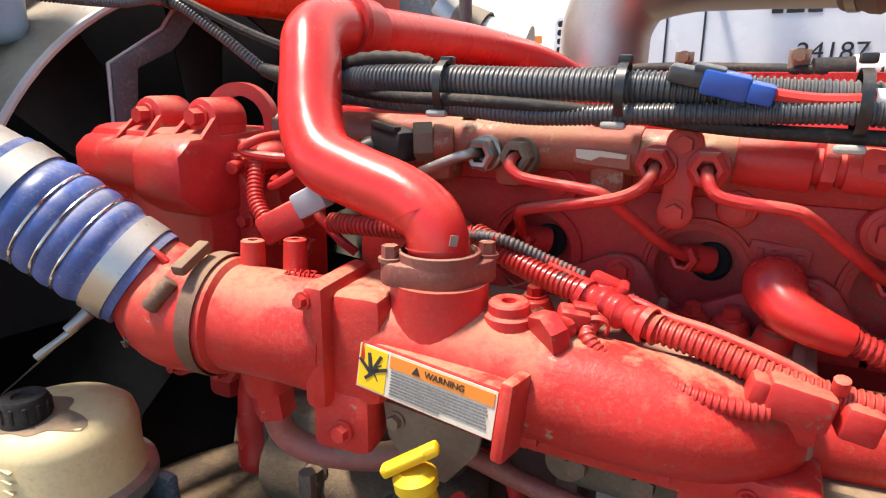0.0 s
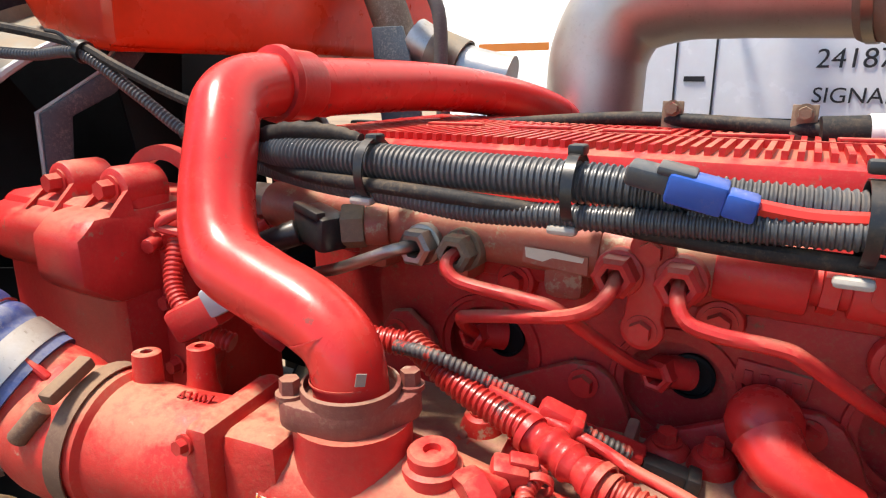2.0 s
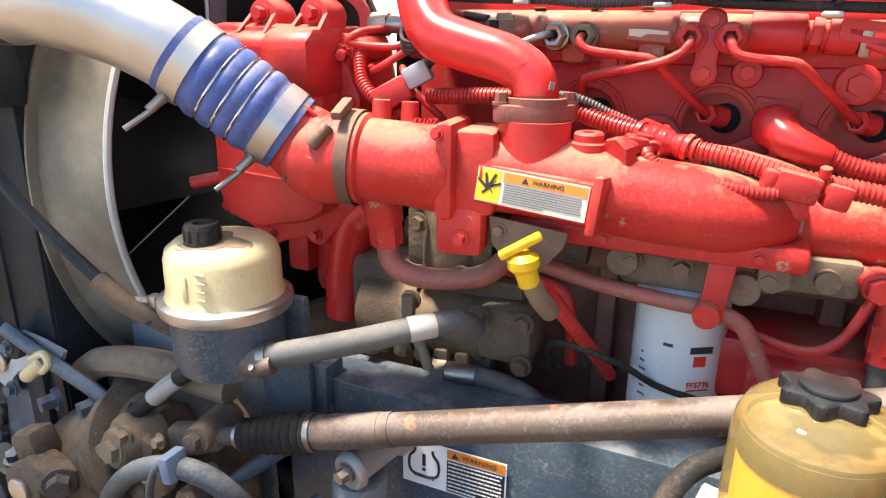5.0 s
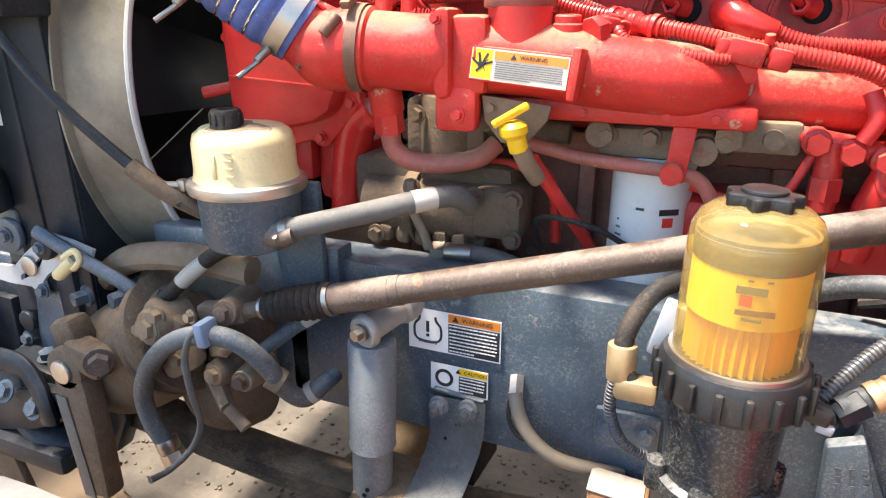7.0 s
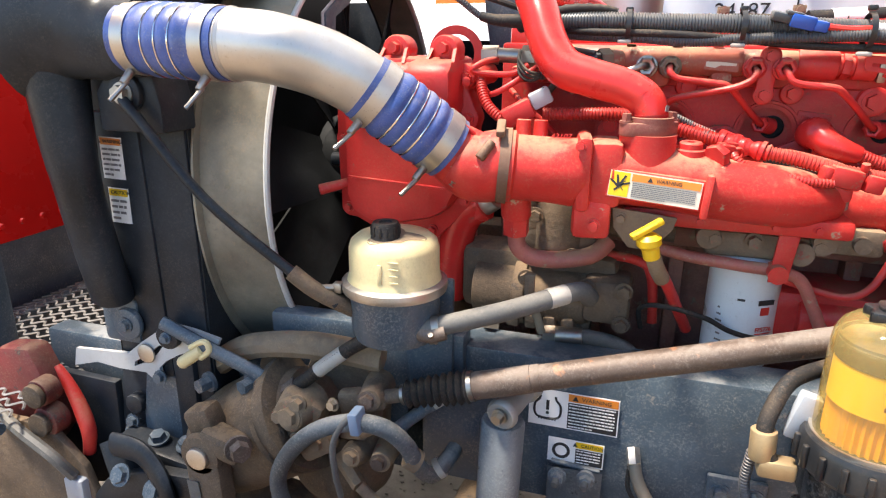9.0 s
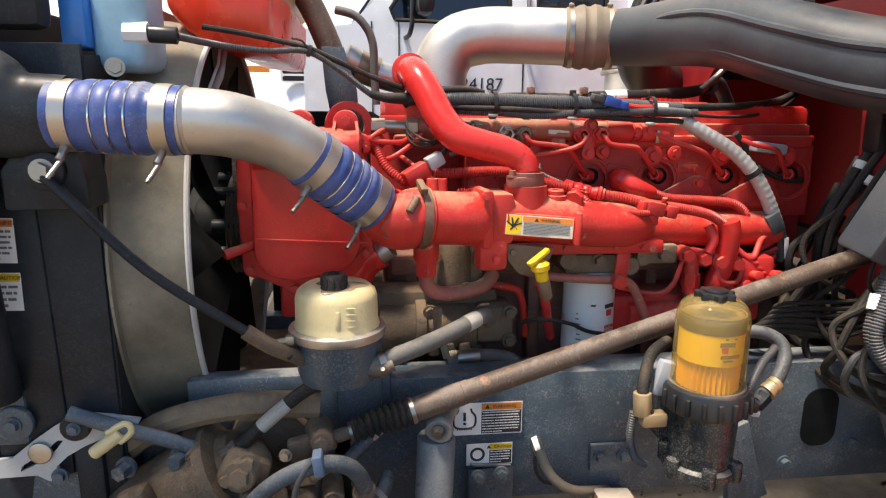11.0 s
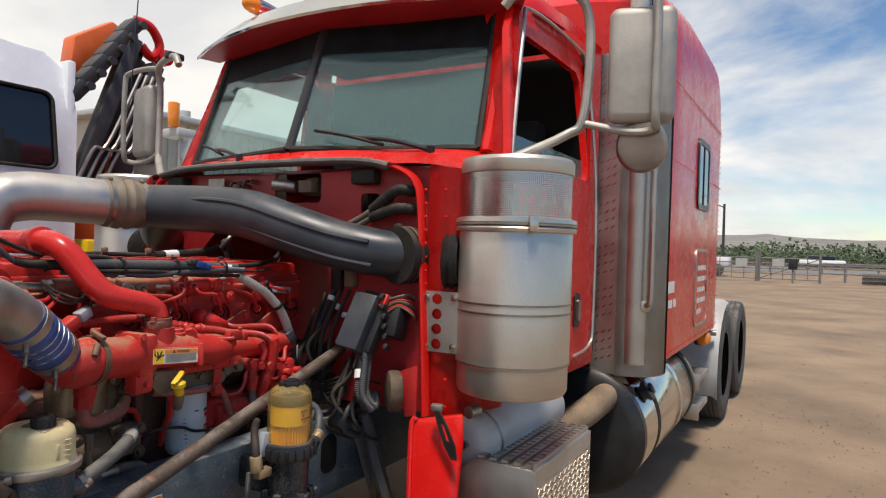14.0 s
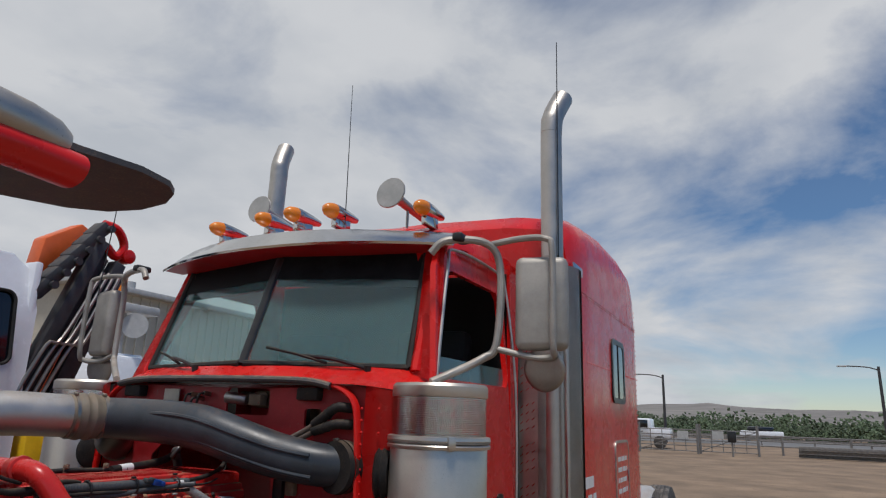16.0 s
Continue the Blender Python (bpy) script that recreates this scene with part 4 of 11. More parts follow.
# pillars, header and roof
for s in (-1, 1):
    bm = B()
    tube(bm, [(0.85, s * 0.862, 1.90), (0.94, s * 0.852, 2.15), (1.03, s * 0.832, 2.45), (1.08, s * 0.79, 2.58)], 0.034 if s < 0 else 0.022, 10, 5, (1.1, 1.5))
    part("windscreen_pillar", bm, "cab_red", cab)
bm = B()
tube(bm, [(0.662, 0, 1.935), (0.757, 0, 2.2), (0.865, 0, 2.50)], 0.026, 8, 4, (1.0, 0.5))
part("windscreen_divider", bm, "black_plastic", cab, "dark rubber centre strip")
for s in (-1, 1):
    bm = B()
    a, b = V((ws_x(0, 1.935), s * 0.012, 1.935)), V((ws_x(0.82, 1.925), s * 0.822, 1.925))
    c, d = V((ws_x(0.79, 2.50) - 0.01, s * 0.79, 2.50)), V((ws_x(0, 2.52), s * 0.012, 2.52))
    prism(bm, [a, b, c, d], (0.006, 0, 0))
    pane = part("windscreen_pane", bm, "window", cab, "tinted flat windscreen glass")
    pane.visible_shadow = False
    # dark sheets behind and before the glass top paint in the visor's shadow
    off = V((0.03, 0, 0))
    part("header_shade_panel", prism(B(), [a.lerp(d, 0.70) + off, b.lerp(c, 0.70) + off, c + off, d + off], (0.01, 0, 0)), "cabin_dark", cab)
    fwd = V((-0.004, 0, 0))
    part("visor_shadow_band", prism(B(), [a.lerp(d, 0.76) + fwd, b.lerp(c, 0.76) + fwd, c + fwd, d + fwd], (0.002, 0, 0)), "near_black", pane, "black band painted for the visor's shadow").visible_shadow = False
    bm = B()
    tube(bm, [a, b], 0.018, 8, 1)
    tube(bm, [b, c], 0.018, 8, 1)
    part("windscreen_gasket", bm, "rubber", cab)
# roof shell
bm = B()
sec = []
for x, z, hw in ((0.88, 2.60, 0.76), (0.98, 2.66, 0.86), (1.2, 2.72, 0.90), (1.6, 2.75, 0.90), (1.95, 2.76, 0.90)):
    row = []
    for k in range(13):
        a = math.pi * k / 12
        cx = math.cos(a)
        y = hw * (abs(cx) ** 0.55) * (1 if cx > 0 else -1)
        row.append(bm.verts.new((x + 0.12 * (abs(y) / hw) ** 2 * (1 if x < 1.1 else 0), y, z - 0.16 + 0.16 * math.sin(a) ** 0.6)))
    sec.append(row)
for a, b in zip(sec, sec[1:]):
    for k in range(12):
        bm.faces.new((a[k], a[k + 1], b[k + 1], b[k]))
part("roof", bm, "cab_red", cab)
# red panel between each windscreen edge and the door
for s in (-1, 1):
    a, b = V((ws_x(0.82, 1.925) - 0.004, s * 0.815, 1.905)), V((ws_x(0.79, 2.50) - 0.014, s * 0.785, 2.53))
    bm = B()
    rows = []
    for k in range(7):
        f = k / 6
        p, q = a.lerp(b, f), V((0.83 + 0.15 * f + (0.13 * f if s > 0 else 0), s * (0.966 - 0.055 * f ** 1.3), 1.86 + 0.66 * f))
        rows.append([bm.verts.new(p.lerp(q, g) + V((-0.020 * math.sin(g * math.pi), -s * -0.012 * math.sin(g * math.pi), 0))) for g in (0, 0.25, 0.5, 0.75, 1)])
    for p, q in zip(rows, rows[1:]):
        for j in range(4):
            bm.faces.new((p[j], p[j + 1], q[j + 1], q[j]))
    bmesh.ops.solidify(bm, geom=bm.faces[:], thickness=0.006)
    part("pillar_panel", bm, "cab_red", cab)
# visor
bm = B()
top = []
for i in range(13):
    y = -0.97 + 1.94 * i / 12
    xf = 0.70 + 0.24 * (abs(y) / 0.97) ** 2.2
    zf = 2.528 - 0.006 * (abs(y) / 0.97) ** 2
    top.append([bm.verts.new((xf, y, zf)), bm.verts.new((xf + 0.075, y, 2.618 - 0.045 * (abs(y) / 0.97) ** 2)), bm.verts.new((1.0 + 0.05 * abs(y), y * 0.95, 2.66 - 0.06 * abs(y) ** 3))])
for a, b in zip(top, top[1:]):
    for j in range(2):
        bm.faces.new((a[j], b[j], b[j + 1], a[j + 1]))
g = bmesh.ops.extrude_face_region(bm, geom=bm.faces[:])["geom"]
bmesh.ops.translate(bm, verts=[e for e in g if isinstance(e, bmesh.types.BMVert)], vec=(0.004, 0, -0.012))
vis = part("sun_visor", bm, "stainless", cab, "polished stainless drop visor over the windscreen")
bm = B()
under = []
for i in range(13):
    y = -0.95 + 1.90 * i / 12
    xf = 0.715 + 0.24 * (abs(y) / 0.97) ** 2.2
    zf = 2.520 - 0.006 * (abs(y) / 0.97) ** 2
    under.append([bm.verts.new((xf, y, zf)), bm.verts.new((0.93 + 0.10 * (abs(y) / 0.95) ** 2, y * 0.94, 2.505))])
for a, b in zip(under, under[1:]):
    bm.faces.new((a[0], a[1], b[1], b[0]))
part("visor_underside", bm, "firewall_red", vis, "red underside, colour darkened for shade")

# side doors
for s in (-1, 1):
    f = 0.0 if s < 0 else 0.13
    door = part("door_skin", sheet(B(), [(0.80 + f * 0.2, 1.83), (0.81 + f * 0.6, 1.90), (0.90 + f, 2.40), (0.98 + f, 2.52), (1.10 + f, 2.56), (1.72, 2.57), (1.82, 2.50), (1.84, 1.2), (1.80, 1.08), (1.70, 1.02), (0.83, 1.02), (0.80, 1.06), (0.80, 1.80)],
                                    [[(0.855 + f, 1.885), (1.69, 1.885), (1.72, 1.93), (1.715, 2.38), (1.68, 2.42), (1.08 + f, 2.42), (1.02 + f, 2.39), (0.84 + f, 1.93)]],
                                    lambda u, v, w, s=s: V((u, s * (CAB_Y - 0.10 * max(0.0, (v - 1.9) / 0.7) ** 1.3 - w), v)), 0.03), "cab_red", cab)
    bm = B()
    prism(bm, [(0.84, s * 0.945, 1.86), (1.72, s * 0.945, 1.86), (1.72, s * 0.938, 1.985), (0.90, s * 0.938, 1.985)], (0, -s * 0.005, 0))
    dg = part("door_glass", bm, "window", door)
    dg.visible_shadow = False
    bm = B()
    tube(bm, [(0.80 + f, s * 0.975, 1.80), (0.98 + f, s * 0.93, 2.40), (1.10 + f, s * 0.91, 2.53), (1.70, s * 0.905, 2.54), (1.81, s * 0.915, 2.46), (1.84, s * 0.97, 1.9), (1.84, s * 0.978, 1.2), (1.78, s * 0.978, 1.07), (1.55, s * 0.978, 1.045)], 0.008, 6, 5)
    part("door_trim", bm, "aluminium", door, "thin bright door edge trim")
    bm = B()
    sheet(bm, rounded(1.56, 1.18, 1.64, 1.34, 0.02), [], lambda u, v, w, s=s: V((u, s * (CAB_Y + w), v)), 0.008)
    dh = part("door_handle", bm, "black_plastic", door, "black recessed door handle")
    bm = B()
    sheet(bm, rounded(1.58, 1.21, 1.615, 1.31, 0.012), [], lambda u, v, w, s=s: V((u, s * (CAB_Y + 0.008 + w), v)), 0.012)
    part("latch_paddle", bm, "steel", dh)
    bm = B()
    prism(bm, [(0.80, s * 0.93, 0.95), (2.0, s * 0.93, 0.95), (2.0, s * 0.93, 2.62), (1.84, s * 0.93, 2.62), (1.84, s * 0.95, 1.06), (0.80, s * 0.95, 1.06)], (0, -s * 0.02, 0))
    part("sill_panel", bm, "cab_red", cab)
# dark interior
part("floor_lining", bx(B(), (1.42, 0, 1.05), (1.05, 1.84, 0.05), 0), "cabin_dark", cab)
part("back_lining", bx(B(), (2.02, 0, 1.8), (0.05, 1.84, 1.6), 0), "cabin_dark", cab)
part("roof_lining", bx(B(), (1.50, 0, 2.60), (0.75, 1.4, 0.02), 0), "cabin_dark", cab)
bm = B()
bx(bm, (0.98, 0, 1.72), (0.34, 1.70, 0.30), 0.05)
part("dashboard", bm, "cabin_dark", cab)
for y in (-0.45, 0.45):
    bm = B()
    bx(bm, (1.55, y, 1.50), (0.5, 0.5, 0.14), 0.05)
    bx(bm, (1.78, y, 1.85), (0.14, 0.48, 0.75), 0.05, (0, 8, 0))
    part("seat", bm, "cabin_dark", cab)
bm = B()
lathe(bm, [(0.19, -0.012), (0.205, 0), (0.19, 0.012), (0.178, 0), (0.19, -0.012)], (1.22, -0.45, 1.88), (-0.6, 0, 0.8), 32)
part("steering_wheel", bm, "black_plastic", cab)
# wipers
for y, tip in ((-0.66, 0.52), (0.30, 0.42)):
    bm = B()
    p = V((ws_x(y, 1.92) - 0.03, y, 1.915))
    e = V((ws_x(y + tip, 2.0) - 0.03, y + tip, 2.01))
    tube(bm, [p, p.lerp(e, 0.3) + V((-0.02, 0, 0.012)), p.lerp(e, 0.62)], 0.009, 8, 4)
    cy(bm, p - V((0, 0, 0.02)), p + V((-0.005, 0, 0.015)), 0.016, seg=12)
    arm = part("wiper_arm", bm, "black_plastic", cab)
    bm = B()
    tube(bm, [p.lerp(e, 0.38) + V((-0.012, 0, -0.012)), p.lerp(e, 0.7) + V((-0.012, 0, 0.0)), e], 0.007, 6, 4)
    part("wiper_blade", bm, "rubber", arm)

# roof lamps, horns, aerial
for y, x in ((0.60, 1.00), (0.20, 0.94), (-0.02, 0.92), (-0.26, 0.94), (-0.74, 1.06)):
    t = thing("marker_lamp", (x + 0.1, y, 2.70), "bullet-shaped chrome roof marker lamp with amber lens", "marker lamp", "roof marker lamps")
    z = 2.760
    bm = B()
    lathe(bm, [(0.041, 0.0), (0.043, 0.012), (0.040, 0.07), (0.030, 0.15), (0.018, 0.22), (0, 0.235)], (x, y, z), (1, 0, 0.05), 22)
    bx(bm, (x + 0.08, y, z - 0.05), (0.14, 0.035, 0.07), 0.01)
    part("housing", bm, "stainless", t)
    bm = B()
    lathe(bm, [(0.042, 0.0), (0.041, 0.02), (0.034, 0.05), (0.020, 0.072), (0, 0.080)], (x, y, z), (-1, 0, -0.05), 22)
    part("lens", bm, "amber_lamp", t, "amber plastic lens")
for x, y, r in ((1.12, -0.50, 0.088), (1.09, 0.40, 0.082)):
    t = thing("air_horn", (x + 0.2, y, 2.72), "round-mouthed chrome air horn standing on the cab roof", "air horn", "air horns on the roof")
    bm = B()
    lathe(bm, [(r, 0), (r * 1.03, 0.004), (r * 0.9, 0.016), (r * 0.42, 0.05), (0.028, 0.12), (0.020, 0.40), (0, 0.40)], (x, y, 2.895), (1, 0, -0.10), 30)
    part("trumpet", bm, "satin_steel", t)
    bm = B()
    lathe(bm, [(r * 0.98, 0), (0, 0.002)], (x - 0.002, y, 2.895), (-1, 0, 0.10), 30)
    part("horn_cover", bm, "cast_alu", t, "dull grey disc cover")
    part("stand", cy(B(), (x + 0.2, y, 2.70), (x + 0.2, y, 2.86), 0.008, seg=10), "steel", t)
t = thing("whip_aerial", (1.0, -0.30, 2.72), "thin whip aerial on the cab roof", "aerial")
part("rod", cy(B(), (1.0, -0.30, 2.70), (1.03, -0.26, 3.55), 0.003, 0.0015, 6), "black_plastic", t)

# ---------------------------------------------------------------- sleeper
sleeper = thing("sleeper_box", (3.3, 0, 0.9), "red riveted sleeper compartment with rounded roof", "sleeper cab")
SL_Y = 1.203
x0, x1 = 2.30, 4.60
bm = B()
prof = [(0.92, SL_Y), (2.60, SL_Y), (2.88, SL_Y - 0.008), (3.05, SL_Y - 0.025), (3.155, SL_Y - 0.08), (3.23, SL_Y - 0.18), (3.28, SL_Y - 0.43), (3.31, 0)]
full = [(z, y) for z, y in prof] + [(z, -y) for z, y in prof[-2::-1]]
stations = ((x0, 0.97, -0.26), (x0 + 0.12, 1.0, -0.16), (x0 + 0.5, 1.0, -0.06), (3.4, 1.0, 0.0), (x1 - 0.42, 1.0, 0.0), (x1 - 0.18, 1.0, -0.03), (x1 - 0.06, 0.995, -0.08), (x1, 0.98, -0.17))
rows = []
for x, sc, dz in stations:
    rows.append([bm.verts.new((x, y * sc, z + (dz * max(0.0, (z - 2.2) / 1.0) if z > 2.2 else 0))) for z, y in full])
for a, b in zip(rows, rows[1:]):
    for k in range(len(full) - 1):
        bm.faces.new((a[k], a[k + 1], b[k + 1], b[k]))
bm.faces.new(rows[0])
bm.faces.new(rows[-1][::-1])
shell = part("shell", bm, "cab_red", sleeper)
for s in (-1, 1):
    bm = B()
    for x in [x0 + 0.12 + 0.052 * k for k in range(42)]:
        for z in (2.545, 2.10 if x > 2.5 else 2.545):
            lathe(bm, [(0.006, 0), (0.005, 0.003), (0, 0.004)], (x, s * SL_Y, z - 0.0 * x), (0, s, 0), 6)
        lathe(bm, [(0.006, 0), (0.005, 0.003), (0, 0.004)], (x, s * SL_Y, 0.955), (0, s, 0), 6)
    for k in range(40):
        lathe(bm, [(0.006, 0), (0.005, 0.003), (0, 0.004)], (4.52, s * SL_Y, 0.97 + 0.045 * k), (0, s, 0), 6)
    tagged(part("rivet", bm, "cab_red", shell), kind="stuff")
    bm = B()
    bx(bm, (3.43, s * (SL_Y + 0.001), 2.565), (2.22, 0.004, 0.010), 0)
    part("panel_seam", bm, "cab_red", shell)
    # small sliding window
    win = part("side_window", sheet(B(), rounded(3.40, 1.86, 3.90, 2.36, 0.07), [rounded(3.44, 1.90, 3.86, 2.32, 0.05)], lambda u, v, w, s=s: V((u, s * (SL_Y + w), v)), 0.012), "black_plastic", sleeper, "black-framed sliding side window")
    bm = B()
    prism(bm, [(3.43, s * (SL_Y + 0.004), 1.89), (3.87, s * (SL_Y + 0.004), 1.89), (3.87, s * (SL_Y + 0.004), 2.33), (3.43, s * (SL_Y + 0.004), 2.33)], (0, s * 0.003, 0))
    part("pane", bm, "dark_glass", win)
    bm = B()
    bx(bm, (3.64, s * (SL_Y + 0.010), 2.11), (0.018, 0.006, 0.43), 0.002)
    part("mullion", bm, "black_plastic", win)
    # luggage hatch
    hatch = part("luggage_hatch", sheet(B(), rounded(3.42, 1.02, 3.95, 1.58, 0.07), [rounded(3.44, 1.04, 3.93, 1.56, 0.055)], lambda u, v, w, s=s: V((u, s * (SL_Y + w), v)), 0.010), "satin_steel", sleeper, "hatch outline with bright trim")
    bm = B()
    sheet(bm, rounded(3.44, 1.04, 3.93, 1.56, 0.055), [], lambda u, v, w, s=s: V((u, s * (SL_Y + 0.002 + w), v)), 0.006)
    part("hatch_door", bm, "cab_red", hatch)
    part("hatch_latch", bx(B(), (3.90, s * (SL_Y + 0.012), 1.30), (0.02, 0.012, 0.09), 0.004), "steel", hatch)
    bm = B()
    bars(bm, (3.50 if s < 0 else 3.86, s * (SL_Y + 0.0085), 1.44), (1 if s < 0 else -1, 0, 0), (0, 0, 1), 0.36, 5, 0.078, 0.035, random.Random(5))
    part("hatch_lettering", bm, "white_label", hatch)
    bm = B()
    bars(bm, (2.45 if s < 0 else 3.0, s * (SL_Y + 0.001), 1.34), (1 if s < 0 else -1, 0, 0), (0, 0, 1), 0.55, 1, 0.08, 0.07, random.Random(6))
    bars(bm, (2.55 if s < 0 else 2.9, s * (SL_Y + 0.001), 1.24), (1 if s < 0 else -1, 0, 0), (0, 0, 1), 0.5, 1, 0.06, 0.05, random.Random(7))
    part("owner_lettering", bm, "white_label", shell, "white lettering on the red panel")

# stainless fairing with slots, beside the stack
for s in (-1, 1):
    fair = thing("stack_fairing", (2.0, s * 1.05, 0.9), "curved stainless fairing with slotted front edge and grab rail", "fairing", "fairings behind the doors")

    slots = []
    for i in range(3):
        for j in range(34):
            v = 0.96 + j * 0.046 + i * 0.012
            if j % 5 == 4 or v > 2.5:
                continue
            u = 0.935 + i * 0.036
            slots.append([(u - 0.009, v - 0.010), (u + 0.009, v + 0.006), (u + 0.009, v + 0.013), (u - 0.009, v - 0.003)])
    bm = sheet(B(), [(0.905, 0.90), (1.035, 0.89), (1.035, 2.62), (0.905, 2.60)], slots, lambda u, v, w, s=s: V((2.05 + w, s * u, v)), 0.004)
    part("slotted_panel", bm, "satin_steel", fair)
    bm = B()
    rows = []
    for k in range(15):
        a = math.pi / 2 * k / 12 if k < 13 else math.pi / 2
        x, y = 2.255 - 0.205 * math.cos(a), 1.035 + 0.215 * math.sin(a)
        if k > 12:
            x += 0.05 * (k - 12)
        if k == 14:
            x, y = 2.345, 1.195
        rows.append([bm.verts.new((x, s * y, z)) for z in (0.885, 1.3, 1.8, 2.3, 2.66)])
    for p, q in zip(rows, rows[1:]):
        for j in range(4):
            bm.faces.new((p[j], p[j + 1], q[j + 1], q[j]))
    bmesh.ops.solidify(bm, geom=bm.faces[:], thickness=0.004)
    part("rolled_corner", bm, "satin_steel", fair)
    part("edge_strip", bx(B(), (2.44, s * 1.196, 1.84), (0.24, 0.006, 1.78), 0.002), "stainless", fair)
    bm = B()
    tube(bm, [(2.10, s * 1.17, 2.22), (2.075, s * 1.205, 2.19), (2.070, s * 1.208, 1.80), (2.070, s * 1.208, 1.33), (2.075, s * 1.203, 1.28), (2.10, s * 1.17, 1.26)], 0.015, 10, 6)
    cy(bm, (2.085, s * 1.185, 1.26), (2.11, s * 1.165, 1.26), 0.032, seg=16, bev=0.004)
    part("grab_rail", bm, "satin_steel", fair)
    st = thing("exhaust_stack", (2.17, s * 1.02, 0.9), "dull chrome exhaust stack with angled tip", "exhaust stack", "exhaust stacks")
    bm = B()
    sy = -1.112 if s < 0 else 1.20
    tube(bm, [(2.12, sy, 0.95), (2.12, sy, 2.0), (2.125, sy, 3.0), (2.13, sy, 3.58), (2.145, sy + s * 0.01, 3.70), (2.24, sy + s * 0.05, 3.87)], 0.070, 24, 6)
    part("pipe", bm, "satin_steel", st)
    part("tip", tube(B(), [(2.13, sy, 3.57), (2.145, sy + s * 0.01, 3.70), (2.24, sy + s * 0.05, 3.872)], 0.0715, 24, 6), "satin_steel", st)
    part("clamp", band(B(), (2.12, sy, 2.70), (0, 0, 1), 0.0705, 0.03, 0.004, 30), "steel", st)
t = thing("whip_aerial", (2.13, -1.12, 2.72), "thin whip aerial beside the exhaust stack", "aerial")
part("rod", cy(B(), (2.06, -1.17, 2.4), (2.08, -1.17, 4.22), 0.005, 0.003, 6), "black_plastic", t)
t = thing("whip_aerial", (0.78, 1.30, 2.4), "thin whip aerial on the mirror arm", "aerial")
part("rod", cy(B(), (0.78, 1.30, 2.35), (0.82, 1.30, 3.10), 0.004, 0.003, 6), "black_plastic", t)

# ---------------------------------------------------------------- mirrors
for s in (-1, 1):
    mir = thing("door_mirror", (0.95, s * 1.15, 1.85), "tall stainless door mirror on tubular brackets with a round spot mirror", "mirror", "door mirrors")
    o = 0.0 if s < 0 else 0.13
    cx, cyy, cz = 1.02, s * (1.385 + o), 2.225
    bm = B()
    bx(bm, (cx, cyy, cz), (0.085, 0.235, 0.42), 0.035, (0, 0, s * -14), 4)
    part("mirror_shell", bm, "dull_alu", mir)
    bm = B()
    bx(bm, (cx + 0.044, cyy, cz), (0.006, 0.20, 0.38), 0.002, (0, 0, s * -14))
    part("mirror_glass", bm, "stainless", mir)
    bm = B()
    tube(bm, [(0.75, s * 0.98, 1.86), (0.93, s * (1.13 + o), 1.97), (0.97, s * (1.19 + o), 2.05), (0.98, s * (1.20 + o), 2.38), (0.93, s * (1.15 + o), 2.50), (0.82, s * 1.00, 2.50), (0.80, s * 0.93, 2.44)], 0.018, 10, 6)
    tube(bm, [(0.97, s * (1.19 + o), 2.02), (1.0, s * (1.35 + o), 1.985), (1.0, s * (1.44 + o * 1.5), 1.99), (0.965, s * (1.45 + o * 1.5), 2.05), (0.965, s * (1.45 + o * 1.5), 2.44), (0.97, s * (1.42 + o * 1.5), 2.51), (0.97, s * (1.30 + o), 2.52), (0.95, s * (1.17 + o), 2.50)], 0.015, 10, 6)
    part("mirror_arm", bm, "dull_alu", mir)
    bm = B()
    lathe(bm, [(0.0, -0.006), (0.03, -0.006), (0.085, -0.0055), (0.087, -0.005), (0.098, -0.001), (0.099, 0.0), (0.099, 0.003), (0.0, 0.004)], (1.03, s * (1.39 + o), 1.935), (1, 0.15 * s, 0.12), 32)
    part("spot_mirror", bm, "steel", mir)
    part("arm_clamp", bx(B(), (0.86, s * 1.05, 2.515), (0.10, 0.05, 0.04), 0.012), "black_plastic", mir)

